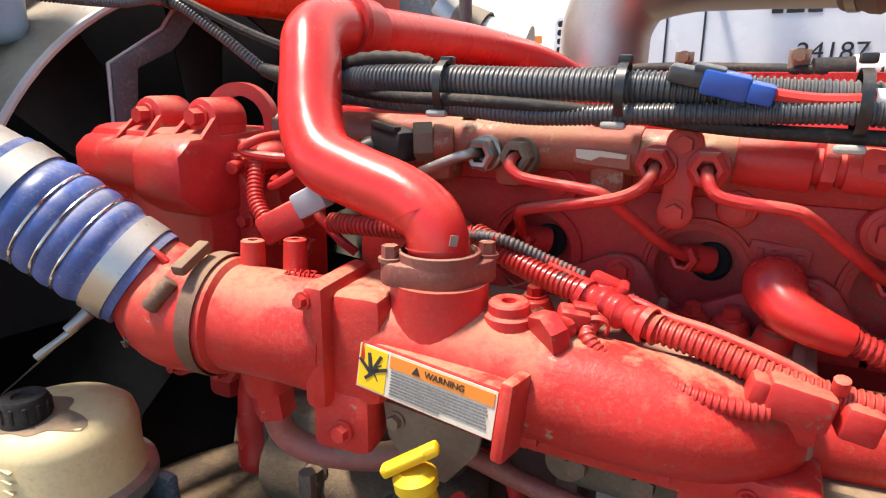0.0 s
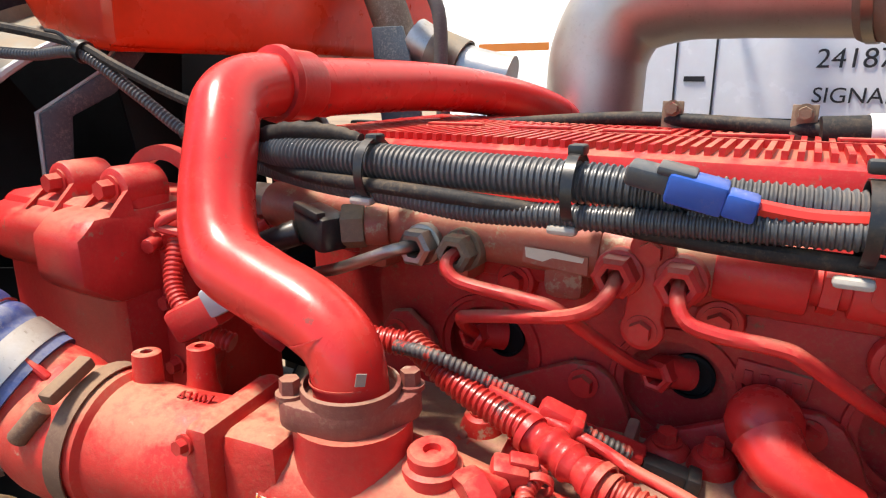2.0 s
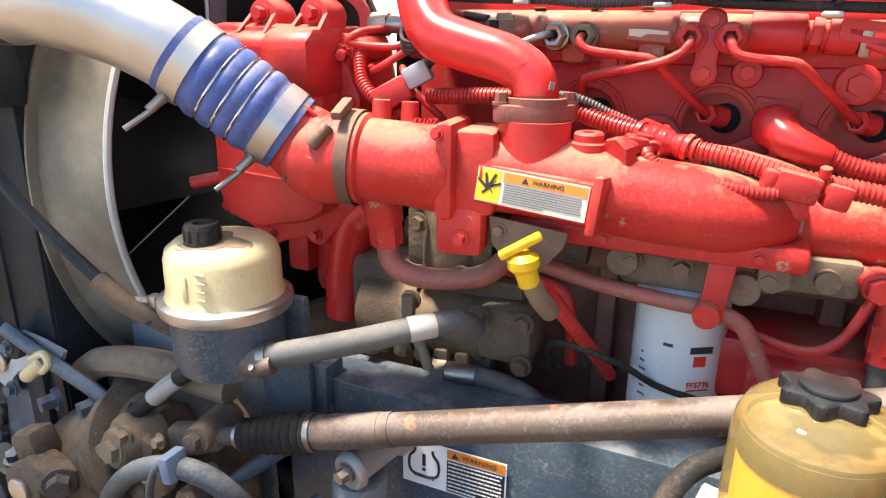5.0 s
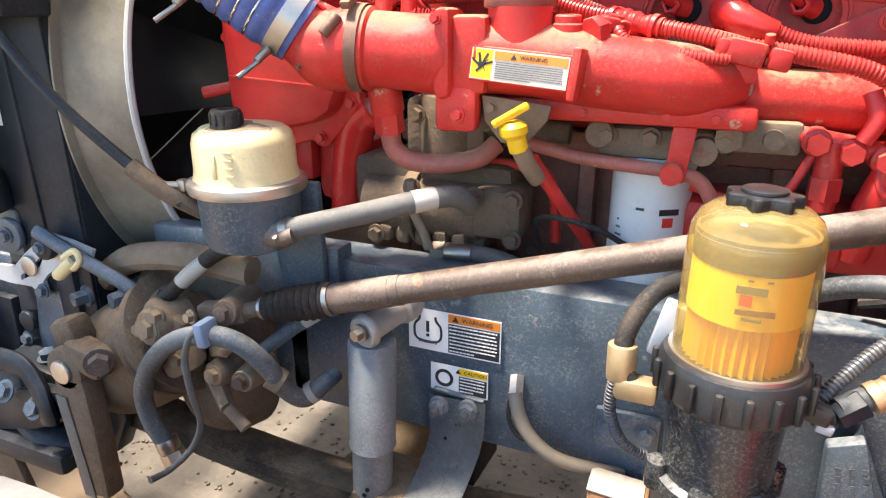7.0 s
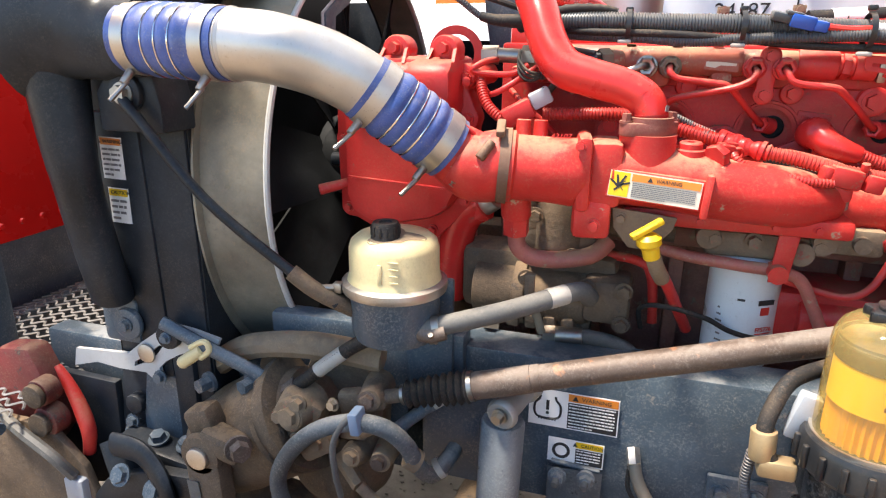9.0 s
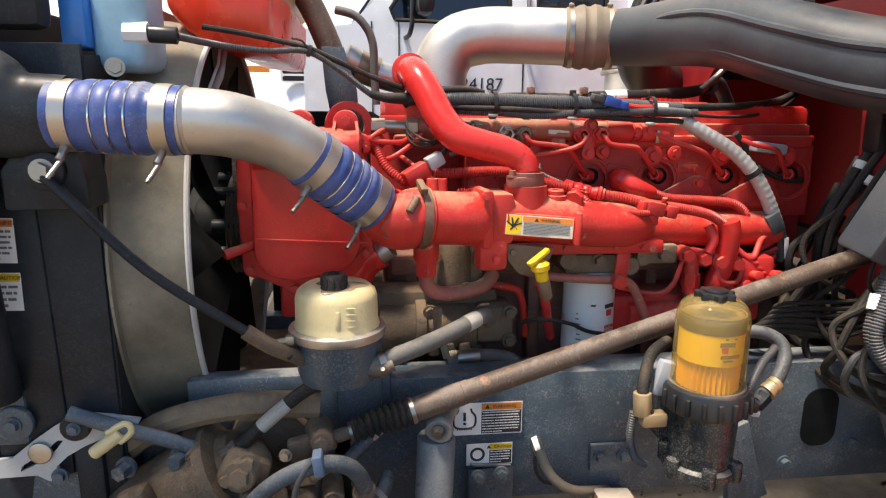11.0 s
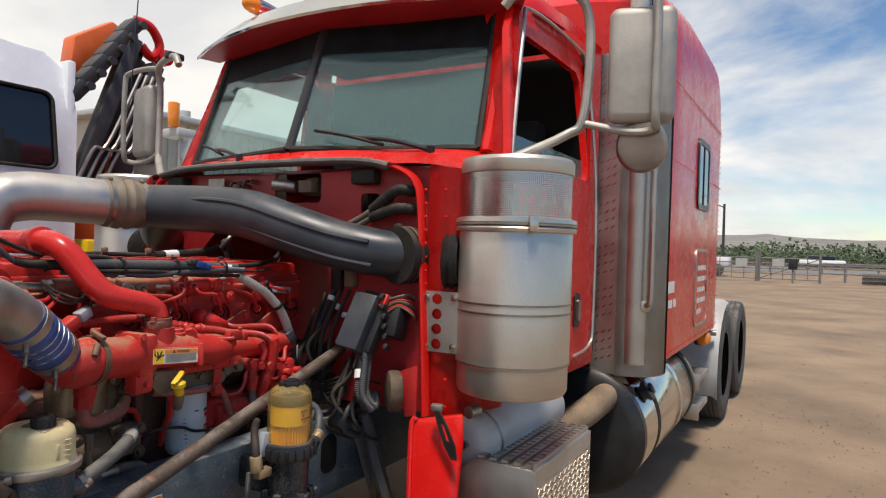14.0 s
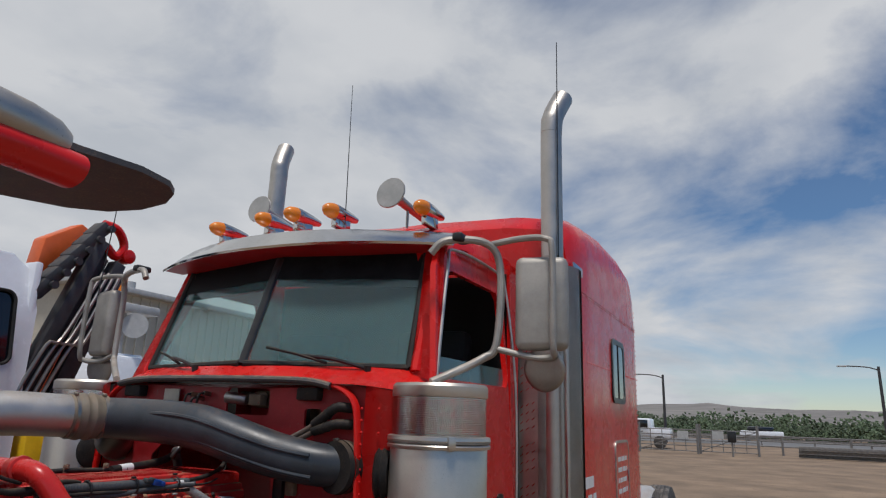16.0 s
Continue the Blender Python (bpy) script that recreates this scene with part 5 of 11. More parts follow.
# ---------------------------------------------------------------- air cleaners
for s in (-1, 1):
    ac = thing("air_cleaner", (0.68, s * 1.06, 1.05), "polished stainless air cleaner canister with perforated intake", "air cleaner", "air cleaners beside the cab")
    c = V((0.68, s * 1.06, 0))
    bm = B()
    lathe(bm, [(0.0, 1.06), (0.15, 1.050), (0.182, 1.06), (0.190, 1.075), (0.190, 1.155), (0.194, 1.16), (0.194, 1.60), (0.19, 1.61), (0, 1.61)], c, seg=56)
    part("canister", bm, "canister_steel", ac)
    bm = B()
    lathe(bm, [(0.188, 1.64), (0.188, 1.80)], c, seg=56)
    bm.faces.ensure_lookup_table()
    for f in [f for f in bm.faces if len(f.verts) > 4]:
        bm.faces.remove(f)
    uvl = bm.loops.layers.uv.new("UVMap")
    for f in bm.faces:
        for lp in f.loops:
            d = lp.vert.co - c
            a = math.atan2(d.y, d.x) / (2 * math.pi)
            if a < -0.45 and any(math.atan2((q.vert.co - c).y, (q.vert.co - c).x) > 2 for q in f.loops):
                a += 1
            lp[uvl].uv = (a * 1.18, lp.vert.co.z)
    part("perforated_intake", bm, "screen", ac, "perforated stainless screen")
    bm = B()
    lathe(bm, [(0.192, 1.795), (0.194, 1.80), (0.194, 1.835), (0.185, 1.847), (0, 1.855)], c, seg=56)
    part("lid", bm, "canister_steel", ac)
    bm = B()
    lathe(bm, [(0.195, 1.60), (0.205, 1.602), (0.207, 1.612), (0.200, 1.622), (0.207, 1.632), (0.205, 1.645), (0.195, 1.648)], c, seg=56)
    bx(bm, c + V((-0.16, -0.13 * (1 if s < 0 else -1), 1.625)), (0.03, 0.03, 0.05), 0.005, (0, 0, 40))
    part("clamp_band", bm, "canister_steel", ac)
    part("clamp_band", band(B(), c + V((0, 0, 1.625)), (0, 0, 1), 0.2035, 0.006, 0.003, 56), "steel", ac, "steel groove of the clamp")
    for z in (1.365, 1.335, 1.165):
        bm = band(B(), c + V((0, 0, z)), (0, 0, 1), 0.1942, 0.007, 0.002, 56)
        part("seam", bm, "steel", ac)
    bm = B()
    sheet(bm, rounded(0, 0, 0.14, 0.21, 0.008), [ring2d((0.052, 0.027 + 0.052 * k), 0.019, 16) for k in range(4)], lambda u, v, w, s=s: V((0.552 - w + u * 0.12, s * (0.775 + u), 1.180 + v)), 0.004)
    brk = part("bracket", bm, "aluminium", ac, "stainless bracket plate with four holes")
    for u in (0.014, 0.115):
        for v in (0.02, 0.19):
            bolt(brk, (0.548 + u * 0.12, s * (0.775 + u), 1.180 + v), (-1, 0, 0), 0.009, 0.01, "stainless")
    bm = B()
    lathe(bm, [(0.085, -0.005), (0.10, 0.005), (0.090, 0.015), (0.10, 0.028), (0.090, 0.04), (0.085, 0.05)], (0.600, s * 0.830, 1.495), (0.35, s * 0.9, 0), 32)
    part("rubber_bellows", bm, "rubber", ac)

# ---------------------------------------------------------------- engine
engine = thing("engine", (0, 0, 0.6), "red-painted inline diesel engine, dusty and worn", "engine")
INJ = [-0.206, -0.039, 0.130, 0.298, 0.466]
FACE = -0.204

# block and sump
bm = B()
bx(bm, (0.0, 0.02, 0.86), (1.00, 0.40, 0.50), 0.02)
block = part("block", bm, "dirt_block", engine, "dull red-brown block caked with dirt")
part("deck_rail", bx(B(), (0.0, -0.20, 1.09), (0.98, 0.05, 0.04), 0.01), "dirt_block", block)
part("pan_rail", bx(B(), (0.05, -0.205, 0.80), (0.80, 0.05, 0.05), 0.01), "dirt_block", block)
for k in range(7):
    part("block_rib", bx(B(), (-0.44 + 0.147 * k, -0.19, 0.93), (0.03, 0.05, 0.30), 0.008), "dirt_block", block)
for x in (-0.40, -0.25, -0.10, 0.06, 0.22, 0.38):
    for z in (0.82, 1.085):
        bolt(block, (x, -0.226, z), (0, -1, 0), 0.010, 0.012, "dirt_block")
bm = B()
bx(bm, (0.0, 0.02, 0.58), (0.95, 0.34, 0.2), 0.03)
part("sump", bm, "dirt_iron", engine)

# head: a solid core, a proud outer plate with round pockets, injectors set in them
bm = B()
bx(bm, (0.11, 0.0, 1.265), (0.84, 0.404, 0.31), 0.008)
bx(bm, (-0.30, 0.05, 1.265), (0.46, 0.26, 0.31), 0.008)
head = part("cylinder_head", bm, "head_red", engine)
bm = B()
holes = [ring2d((x + 0.010, 1.290), 0.046, 26, 1.0) for x in INJ]
holes += [ring2d((x, z), 0.0052, 8) for x, z in ((-0.253, 1.333), (-0.088, 1.328), (0.076, 1.318), (0.243, 1.318), (0.40, 1.312), (0.205, 1.256), (0.372, 1.256))]
sheet(bm, [(-0.316, 1.20), (0.53, 1.20), (0.53, 1.372), (-0.316, 1.372), (-0.313, 1.335), (-0.318, 1.29)], holes, lambda u, v, w: V((u, FACE - w, v)), 0.018)
bmesh.ops.bevel(bm, geom=[e for e in bm.edges if len(e.link_faces) == 2 and e.calc_face_angle() > 0.9 and e.verts[0].co.y < FACE - 0.014 and e.verts[1].co.y < FACE - 0.014], offset=0.005, segments=2, profile=0.5, affect="EDGES")
part("head_face", bm, "head_red", engine)
for x in INJ:
    rim = lathe(B(), [(0.0475, 0.0), (0.0535, 0.0), (0.0525, 0.0035), (0.0485, 0.0035), (0.0475, 0.0)], (x + 0.010, FACE - 0.0175, 1.290), (0, -1, 0), 34)
    part("pocket_rim", rim, "head_red", engine)
    # near-black disc paints the dark depth of the injector hole
    bm = B()
    lathe(bm, [(0.0195, 0.0), (0.0195, 0.004), (0.0170, 0.005), (0.0170, 0.001), (0.0, 0.001)], (x + 0.020, FACE - 0.0003, 1.297), (0, -1, 0), 26)
    part("injector_hole", bm, "near_black", engine, "black disc for the dark of the injector hole")
    bm = B()
    cy(bm, (x + 0.018, FACE, 1.298), (x + 0.002, -0.218, 1.302), 0.0145, 0.0135, 18)
    lathe(bm, [(0.0078, 0.004), (0.0078, 0.020), (0.0110, 0.021), (0.0145, 0.018), (0.0145, 0.0), (0.0, 0.0)], (x + 0.001, -0.216, 1.302), (-0.25, -1, 0.05), 6)
    part("injector_nut", bm, "engine_red", engine)
# sloping webs between the pockets: gentle on the front side, steep behind
for x in (-0.268, -0.100, 0.068, 0.236, 0.404):
    o = [(-0.125, 1.222), (-0.125, 1.243), (-0.085, 1.262), (-0.045, 1.283), (-0.012, 1.299), (0.008, 1.300), (0.022, 1.292), (0.033, 1.275), (0.042, 1.253), (0.056, 1.238), (0.056, 1.222)]
    if x < -0.2:
        o = [(-0.045, 1.222), (-0.045, 1.288), (-0.030, 1.312), (-0.010, 1.316), (0.012, 1.300), (0.030, 1.270), (0.045, 1.244), (0.056, 1.236), (0.056, 1.222)]
    bm = prism(B(), [(x + u, FACE - 0.0185, v) for u, v in o], (0, -0.011, 0), 0.0035)
    web = part("head_web", bm, "head_red", engine)
    cyl = (x - 0.022, 1.292) if x < -0.2 else (x, 1.283)
    bolt(web, (cyl[0], FACE - 0.030, cyl[1]), (0, -1, 0), 0.0098, 0.010)
for x, z, r in ((-0.167, 1.363, 0.010), (0.0, 1.356, 0.010), (0.121, 1.346, 0.0135), (0.175, 1.352, 0.010), (0.29, 1.346, 0.0135), (0.345, 1.35, 0.010), (0.455, 1.344, 0.0135)):
    bm = B()
    cy(bm, (x, -0.2215, z), (x, -0.232, z), r * 1.9, r * 1.75, 22, 0.002)
    hexa(bm, (x, -0.231, z), (0, -1, 0), r, 0.011)
    part("head_bolt", bm, "engine_red", engine)
# cast number pads over the boots
for x in (0.040, 0.212):
    pad = part("number_pad", bx(B(), (x, -0.2225, 1.316), (0.052, 0.006, 0.020), 0.002, (0, 6, 0)), "head_red", engine)
    for k in range(4):
        part("raised_mark", bx(B(), (x - 0.016 + 0.011 * k, -0.2262, 1.3155 - 0.001 * k), (0.006, 0.002, 0.011), 0.0005), "head_red", pad)
# ledge under the head where dust has drifted, with its bosses and bolts
bm = B()
prism(bm, [(-0.32, -0.225, 1.246), (-0.32, -0.365, 1.232), (-0.32, -0.365, 1.19), (-0.32, -0.20, 1.19), (-0.32, -0.20, 1.246)], (0.40, 0, 0), 0.006)
ledge = part("manifold_ledge", bm, "deep_dust", engine, "ledge of the manifold deep in tan dust")
for x, y, h in ((-0.175, -0.275, 0.012), (-0.027, -0.240, 0.008), (0.008, -0.246, 0.012), (0.045, -0.262, 0.014), (-0.125, -0.30, 0.010)):
    bm = lathe(B(), [(0.023, -0.012), (0.020, 0.0), (0.0155, h), (0.012, h + 0.002), (0, h + 0.002)], (x, y, 1.242), (0, -0.12, 1), 18)
    boss = part("ledge_boss", bm, "dusty_red", ledge)
    bolt(boss, (x, y - 0.001, 1.243 + h), (0, -0.12, 1), 0.0085, 0.012, "dusty_red")
for x in (-0.19, -0.06, 0.06):
    part("ledge_rib", prism(B(), [(x, -0.232, 1.262), (x, -0.300, 1.240), (x, -0.300, 1.225), (x, -0.232, 1.225)], (0.010, 0, 0), 0.003), "deep_dust", ledge)

# rail ledge and fuel rail
bm = B()
bx(bm, (0.02, -0.205, 1.378), (1.0, 0.05, 0.030), 0.008)
part("rail_ledge", bm, "head_red", engine)
rail = part("fuel_rail", cy(cy(B(), (-0.43, -0.245, 1.409), (-0.085, -0.245, 1.405), 0.0235, seg=26, bev=0.003), (-0.088, -0.245, 1.405), (0.0, -0.245, 1.403), 0.0215, seg=24, bev=0.003), "rail_dust", engine, "tan dusty and red fuel rail")
for x in (-0.30, -0.215, -0.115):
    bm = B()
    bx(bm, (x, -0.236, 1.392), (0.036, 0.05, 0.060), 0.010)
    part("rail_foot", bm, "rail_dust", rail)
bm = B()
cy(bm, (-0.005, -0.245, 1.404), (0.055, -0.245, 1.401), 0.0235, seg=26, bev=0.003)
cy(bm, (0.055, -0.245, 1.401), (0.061, -0.245, 1.401), 0.0150, seg=20)
cy(bm, (0.061, -0.245, 1.401), (0.072, -0.245, 1.400), 0.0205, seg=6, bev=0.001)
cy(bm, (0.072, -0.245, 1.400), (0.078, -0.245, 1.400), 0.0150, seg=20)
cy(bm, (0.078, -0.245, 1.400), (0.110, -0.245, 1.398), 0.0195, seg=24, bev=0.002)
part("rail_valve", bm, "engine_red", rail)
part("square_nut", bx(B(), (0.116, -0.252, 1.394), (0.012, 0.024, 0.030), 0.002, (12, 0, 0)), "steel", rail, "chipped bare square nut")
bm = B()
sheet(bm, rounded(0.088, 1.396, 0.150, 1.420, 0.006), [rounded(0.098, 1.403, 0.142, 1.409, 0.002)], lambda u, v, w: V((u, -0.262 - w, v - (u - 0.088) * 0.12)), 0.006)
part("slotted_stay", bm, "engine_red", rail)
bm = B()
prism(bm, [(-0.145, -0.2695, 1.4075), (-0.092, -0.2695, 1.4045), (-0.092, -0.2695, 1.390), (-0.145, -0.2695, 1.394)], (0, -0.001, 0))
part("worn_sticker", bm, "rail_dust", rail, "worn paper sticker")
bm = B()
prism(bm, [(-0.143, -0.2706, 1.4065), (-0.118, -0.2706, 1.4060), (-0.095, -0.2706, 1.4035), (-0.096, -0.2706, 1.3995), (-0.120, -0.2706, 1.4005), (-0.128, -0.2706, 1.3965), (-0.142, -0.2706, 1.3985)], (0, -0.0006, 0))
part("paper_remnant", bm, "old_label", rail, "torn remnant of pale paper")
for x in (-0.265, -0.19, -0.125):
    part("chipped_spot", bx(B(), (x, -0.2515, 1.4315), (0.016, 0.010, 0.0012), 0.0004, (-18, 0, 0)), "tan_dirt", rail)
# clamp strap over the rail with two bolts
bm = B()
o = [(-0.046 + 0.0165 * math.cos(radians(a)), 1.416 + 0.0165 * math.sin(radians(a))) for a in range(-35, 216, 25)]
o += [(-0.049 + 0.0165 * math.cos(radians(a)), 1.355 + 0.0165 * math.sin(radians(a))) for a in range(145, 396, 25)]
prism(bm, [(x, -0.262, z) for x, z in o], (0, -0.010, 0), 0.003)
strap = part("rail_bracket", bm, "engine_red", engine)
bolt(strap, (-0.046, -0.271, 1.416), (0, -1, 0), 0.0088, 0.009)
bolt(strap, (-0.049, -0.271, 1.355), (0, -1, 0), 0.0088, 0.009)
# unions and lines
def union(x, z, mat, y=-0.285):
    bm = B()
    cy(bm, (x, -0.235, z), (x, y + 0.010, z), 0.0185, seg=20, bev=0.002)
    lathe(bm, [(0.0085, 0.004), (0.0085, 0.022), (0.0130, 0.023), (0.0165, 0.020), (0.0165, 0.0), (0.0, 0.0)], (x, y + 0.016, z), (0, -1, 0), 6)
    return part("line_union", bm, mat, engine)


def line(pts, mat="engine_red", r=0.0055, label=""):
    return part("fuel_line", tube(B(), pts, r, 10, 7), mat, engine, label)


for x, mat in ((-0.236, "steel"), (-0.198, "tan_dirt"), (-0.068, "engine_red"), (-0.024, "engine_red")):
    union(x, 1.397, mat)
line([(-0.236, -0.280, 1.398), (-0.250, -0.300, 1.396), (-0.305, -0.300, 1.373), (-0.36, -0.27, 1.352)], "steel", 0.0055, "bare steel fuel line")
line([(-0.198, -0.278, 1.398), (-0.199, -0.296, 1.394), (-0.195, -0.302, 1.386), (-0.180, -0.302, 1.379), (-0.131, -0.300, 1.374), (-0.108, -0.298, 1.370), (-0.088, -0.285, 1.352), (-0.058, -0.255, 1.320), (-0.038, -0.226, 1.303)])
line([(-0.068, -0.278, 1.396), (-0.067, -0.298, 1.390), (-0.076, -0.304, 1.378), (-0.096, -0.304, 1.368), (-0.130, -0.300, 1.360), (-0.176, -0.295, 1.350), (-0.192, -0.285, 1.342), (-0.200, -0.258, 1.322), (-0.205, -0.228, 1.304)])
line([(-0.024, -0.278, 1.396), (-0.022, -0.297, 1.391), (-0.014, -0.303, 1.379), (0.006, -0.303, 1.374), (0.043, -0.300, 1.371), (0.058, -0.296, 1.364), (0.088, -0.275, 1.338), (0.114, -0.248, 1.314), (0.130, -0.226, 1.303)])
line([(0.118, -0.262, 1.392), (0.150, -0.270, 1.380), (0.205, -0.272, 1.364), (0.245, -0.262, 1.345), (0.280, -0.240, 1.315), (0.298, -0.226, 1.303)])
line([(0.30, -0.25, 1.395), (0.34, -0.275, 1.375), (0.40, -0.272, 1.362), (0.44, -0.245, 1.32), (0.466, -0.226, 1.303)])
line([(-0.50, -0.25, 1.405), (-0.515, -0.30, 1.40), (-0.53, -0.31, 1.385), (-0.47, -0.29, 1.38), (-0.44, -0.27, 1.395)])
line([(-0.53, -0.24, 1.36), (-0.50, -0.30, 1.345), (-0.46, -0.30, 1.365), (-0.42, -0.27, 1.395)])
line([(-0.47, -0.26, 1.35), (-0.44, -0.30, 1.33), (-0.40, -0.31, 1.30), (-0.38, -0.30, 1.28)])
# sensor and fittings at the rail's front end
bm = B()
bx(bm, (-0.335, -0.288, 1.404), (0.050, 0.032, 0.034), 0.006, (0, 8, -18))
bx(bm, (-0.338, -0.300, 1.421), (0.040, 0.010, 0.008), 0.002, (0, 8, -18))
cy(bm, (-0.352, -0.300, 1.400), (-0.382, -0.322, 1.388), 0.0125, 0.0105, 16, 0.002)
cy(bm, (-0.382, -0.322, 1.388), (-0.405, -0.338, 1.380), 0.0085, 0.0065, 12)
sensor = part("rail_sensor", bm, "black_plastic", engine, "black pressure sensor plug")
part("hexagon", cy(B(), (-0.316, -0.280, 1.405), (-0.298, -0.270, 1.406), 0.0205, seg=6, bev=0.0015), "tan_dirt", sensor, "stained hexagon")
part("sensor_seat", cy(B(), (-0.299, -0.268, 1.406), (-0.280, -0.258, 1.406), 0.0185, seg=20, bev=0.002), "rail_dust", sensor)
for k in range(3):
    part("wire_lead", tube(B(), [(-0.400, -0.334, 1.382), (-0.425, -0.330 - 0.006 * k, 1.372 + 0.008 * k), (-0.45, -0.30, 1.385 + 0.010 * k), (-0.455, -0.27, 1.42)], 0.003, 6), "rubber", sensor)
bm = B()
cy(bm, (-0.455, -0.245, 1.41), (-0.43, -0.245, 1.41), 0.020, seg=6)
cy(bm, (-0.50, -0.245, 1.412), (-0.455, -0.245, 1.41), 0.013, seg=16)
cy(bm, (-0.53, -0.245, 1.412), (-0.50, -0.245, 1.412), 0.017, seg=6)
part("brass_fitting", bm, "steel", engine, "dusty brass and steel fitting")

# rocker cover: ribbed top and the plain end box
bm = B()
bx(bm, (-0.10, 0.03, 1.443), (0.80, 0.37, 0.054), 0.012)
bx(bm, (-0.10, -0.155, 1.424), (0.82, 0.03, 0.02), 0.006)
cover = part("rocker_cover", bm, "engine_red", engine)
bm = B()
for i in range(62):
    x = -0.47 + i * 0.0118
    for y0, y1 in ((-0.135, -0.045), (-0.035, 0.055), (0.065, 0.18)):
        bx(bm, (x, (y0 + y1) / 2, 1.4725), (0.0052, y1 - y0, 0.010), 0)
for y in (-0.04, 0.06):
    bx(bm, (-0.10, y, 1.4725), (0.75, 0.006, 0.011), 0)
tagged(part("ribbed_top", bm, "engine_red", cover), kind="stuff")
for i in range(6):
    part("raised_bar", bx(B(), (-0.34 + 0.11 * i, -0.02, 1.479), (0.07, 0.014, 0.004), 0.001, (0, 0, 8)), "engine_red", cover)
bm = B()
bx(bm, (0.385, 0.01, 1.425), (0.31, 0.38, 0.075), 0.016)
bx(bm, (0.385, -0.18, 1.385), (0.32, 0.04, 0.015), 0.004)
part("rear_cover", bm, "engine_red_clean", engine)

# front gear case: a deep cast cover on a lobed flange
bm = B()
o = [(-0.735, 1.098), (-0.690, 1.092), (-0.600, 1.112), (-0.568, 1.130), (-0.554, 1.165), (-0.554, 1.395), (-0.570, 1.408), (-0.762, 1.412), (-0.775, 1.395), (-0.777, 1.15), (-0.765, 1.115)]
prism(bm, [(x, -0.345, z) for x, z in o], (0, 0.13, 0), 0.017)
gear = part("gear_case", bm, "engine_red", engine, "large rounded red gear case cover")
bm = B()
prism(bm, [(-0.770, -0.225, 1.405), (-0.770, -0.347, 1.400), (-0.770, -0.366, 1.385), (-0.770, -0.366, 1.345), (-0.770, -0.345, 1.325), (-0.770, -0.225, 1.325)], (0.150, 0, 0), 0.010)
part("upper_step", bm, "engine_red", gear)
bm = B()
prism(bm, [(-0.635, -0.225, 1.410), (-0.635, -0.365, 1.404), (-0.635, -0.388, 1.385), (-0.635, -0.388, 1.335), (-0.635, -0.348, 1.308), (-0.635, -0.225, 1.308)], (0.084, 0, 0), 0.012)
part("upper_step", bm, "engine_red", gear)
part("parting_line", bx(B(), (-0.655, -0.3455, 1.180), (0.225, 0.004, 0.004), 0.001, (0, 3, 0)), "engine_red", gear)
for x in (-0.674, -0.582):
    bm = B()
    cy(bm, (x, -0.272, 1.420), (x, -0.324, 1.420), 0.0265, seg=26, bev=0.006)
    bx(bm, (x, -0.298, 1.400), (0.053, 0.050, 0.04), 0.008)
    for s_ in (-1, 1):
        prism(bm, [(x + s_ * 0.024, -0.322, 1.398), (x + s_ * 0.018, -0.322, 1.425), (x + s_ * 0.022, -0.352, 1.398)], (s_ * 0.006, 0, 0))
    boss = part("cover_boss", bm, "engine_red", gear)
    bolt(boss, (x, -0.322, 1.424), (0, -1, 0), 0.0105, 0.018)
bm = B()
o = []
for (cx, cz), a0, a1 in (((-0.552, 1.375), 80, -70), ((-0.545, 1.30), 40, -40), ((-0.545, 1.225), 40, -50), ((-0.55, 1.145), 30, -70), ((-0.61, 1.085), -20, -150), ((-0.70, 1.075), -40, -160), ((-0.785, 1.115), -70, -200), ((-0.79, 1.25), 210, 150), ((-0.785, 1.375), 200, 95)):
    for k in range(5):
        a = radians(a0 + (a1 - a0) * k / 4)
        o.append((cx + 0.024 * math.cos(a), cz + 0.024 * math.sin(a)))
prism(bm, [(x, -0.300, z) for x, z in o], (0, 0.050, 0), 0.006)
gf = part("gear_case_flange", bm, "engine_red", engine)
for x, z in ((-0.548, 1.375), (-0.541, 1.30), (-0.541, 1.225), (-0.545, 1.145), (-0.61, 1.080), (-0.70, 1.069), (-0.79, 1.112), (-0.797, 1.25), (-0.79, 1.38)):
    bolt(gf, (x, -0.300, z), (0, -1, 0), 0.0085, 0.012)
part("case_back", bx(B(), (-0.665, -0.19, 1.24), (0.21, 0.16, 0.30), 0.02), "engine_red", gear)
part("case_lug", cy(B(), (-0.772, -0.30, 1.168), (-0.835, -0.34, 1.152), 0.0095, 0.0115, 12, 0.003), "engine_red", gear)
bm = B()
cy(bm, (-0.547, -0.300, 1.369), (-0.540, -0.322, 1.366), 0.008, seg=10, bev=0.001)
cy(bm, (-0.540, -0.275, 1.372), (-0.547, -0.302, 1.369), 0.0125, seg=6)
cy(bm, (-0.515, -0.235, 1.380), (-0.542, -0.280, 1.371), 0.019, seg=18, bev=0.002)
part("line_stub", bm, "engine_red", engine)
bm = B()
bx(bm, (-0.64, -0.12, 0.99), (0.13, 0.14, 0.14), 0.03)
bx(bm, (-0.62, -0.20, 1.02), (0.06, 0.06, 0.12), 0.012)
bx(bm, (-0.72, -0.17, 1.02), (0.05, 0.08, 0.10), 0.012)
part("front_cover_lower", bm, "engine_red", engine)
bm = B()
lathe(bm, [(0.050, 0), (0.050, 0.014), (0.034, 0.014), (0.034, 0), (0.050, 0)], (-0.579, -0.255, 1.414), (0.25, -1, 0), 36)
bx(bm, (-0.575, -0.250, 1.362), (0.07, 0.016, 0.04), 0.004)
part("lifting_eye", bm, "engine_red", engine, "red lifting eye with a round hole")
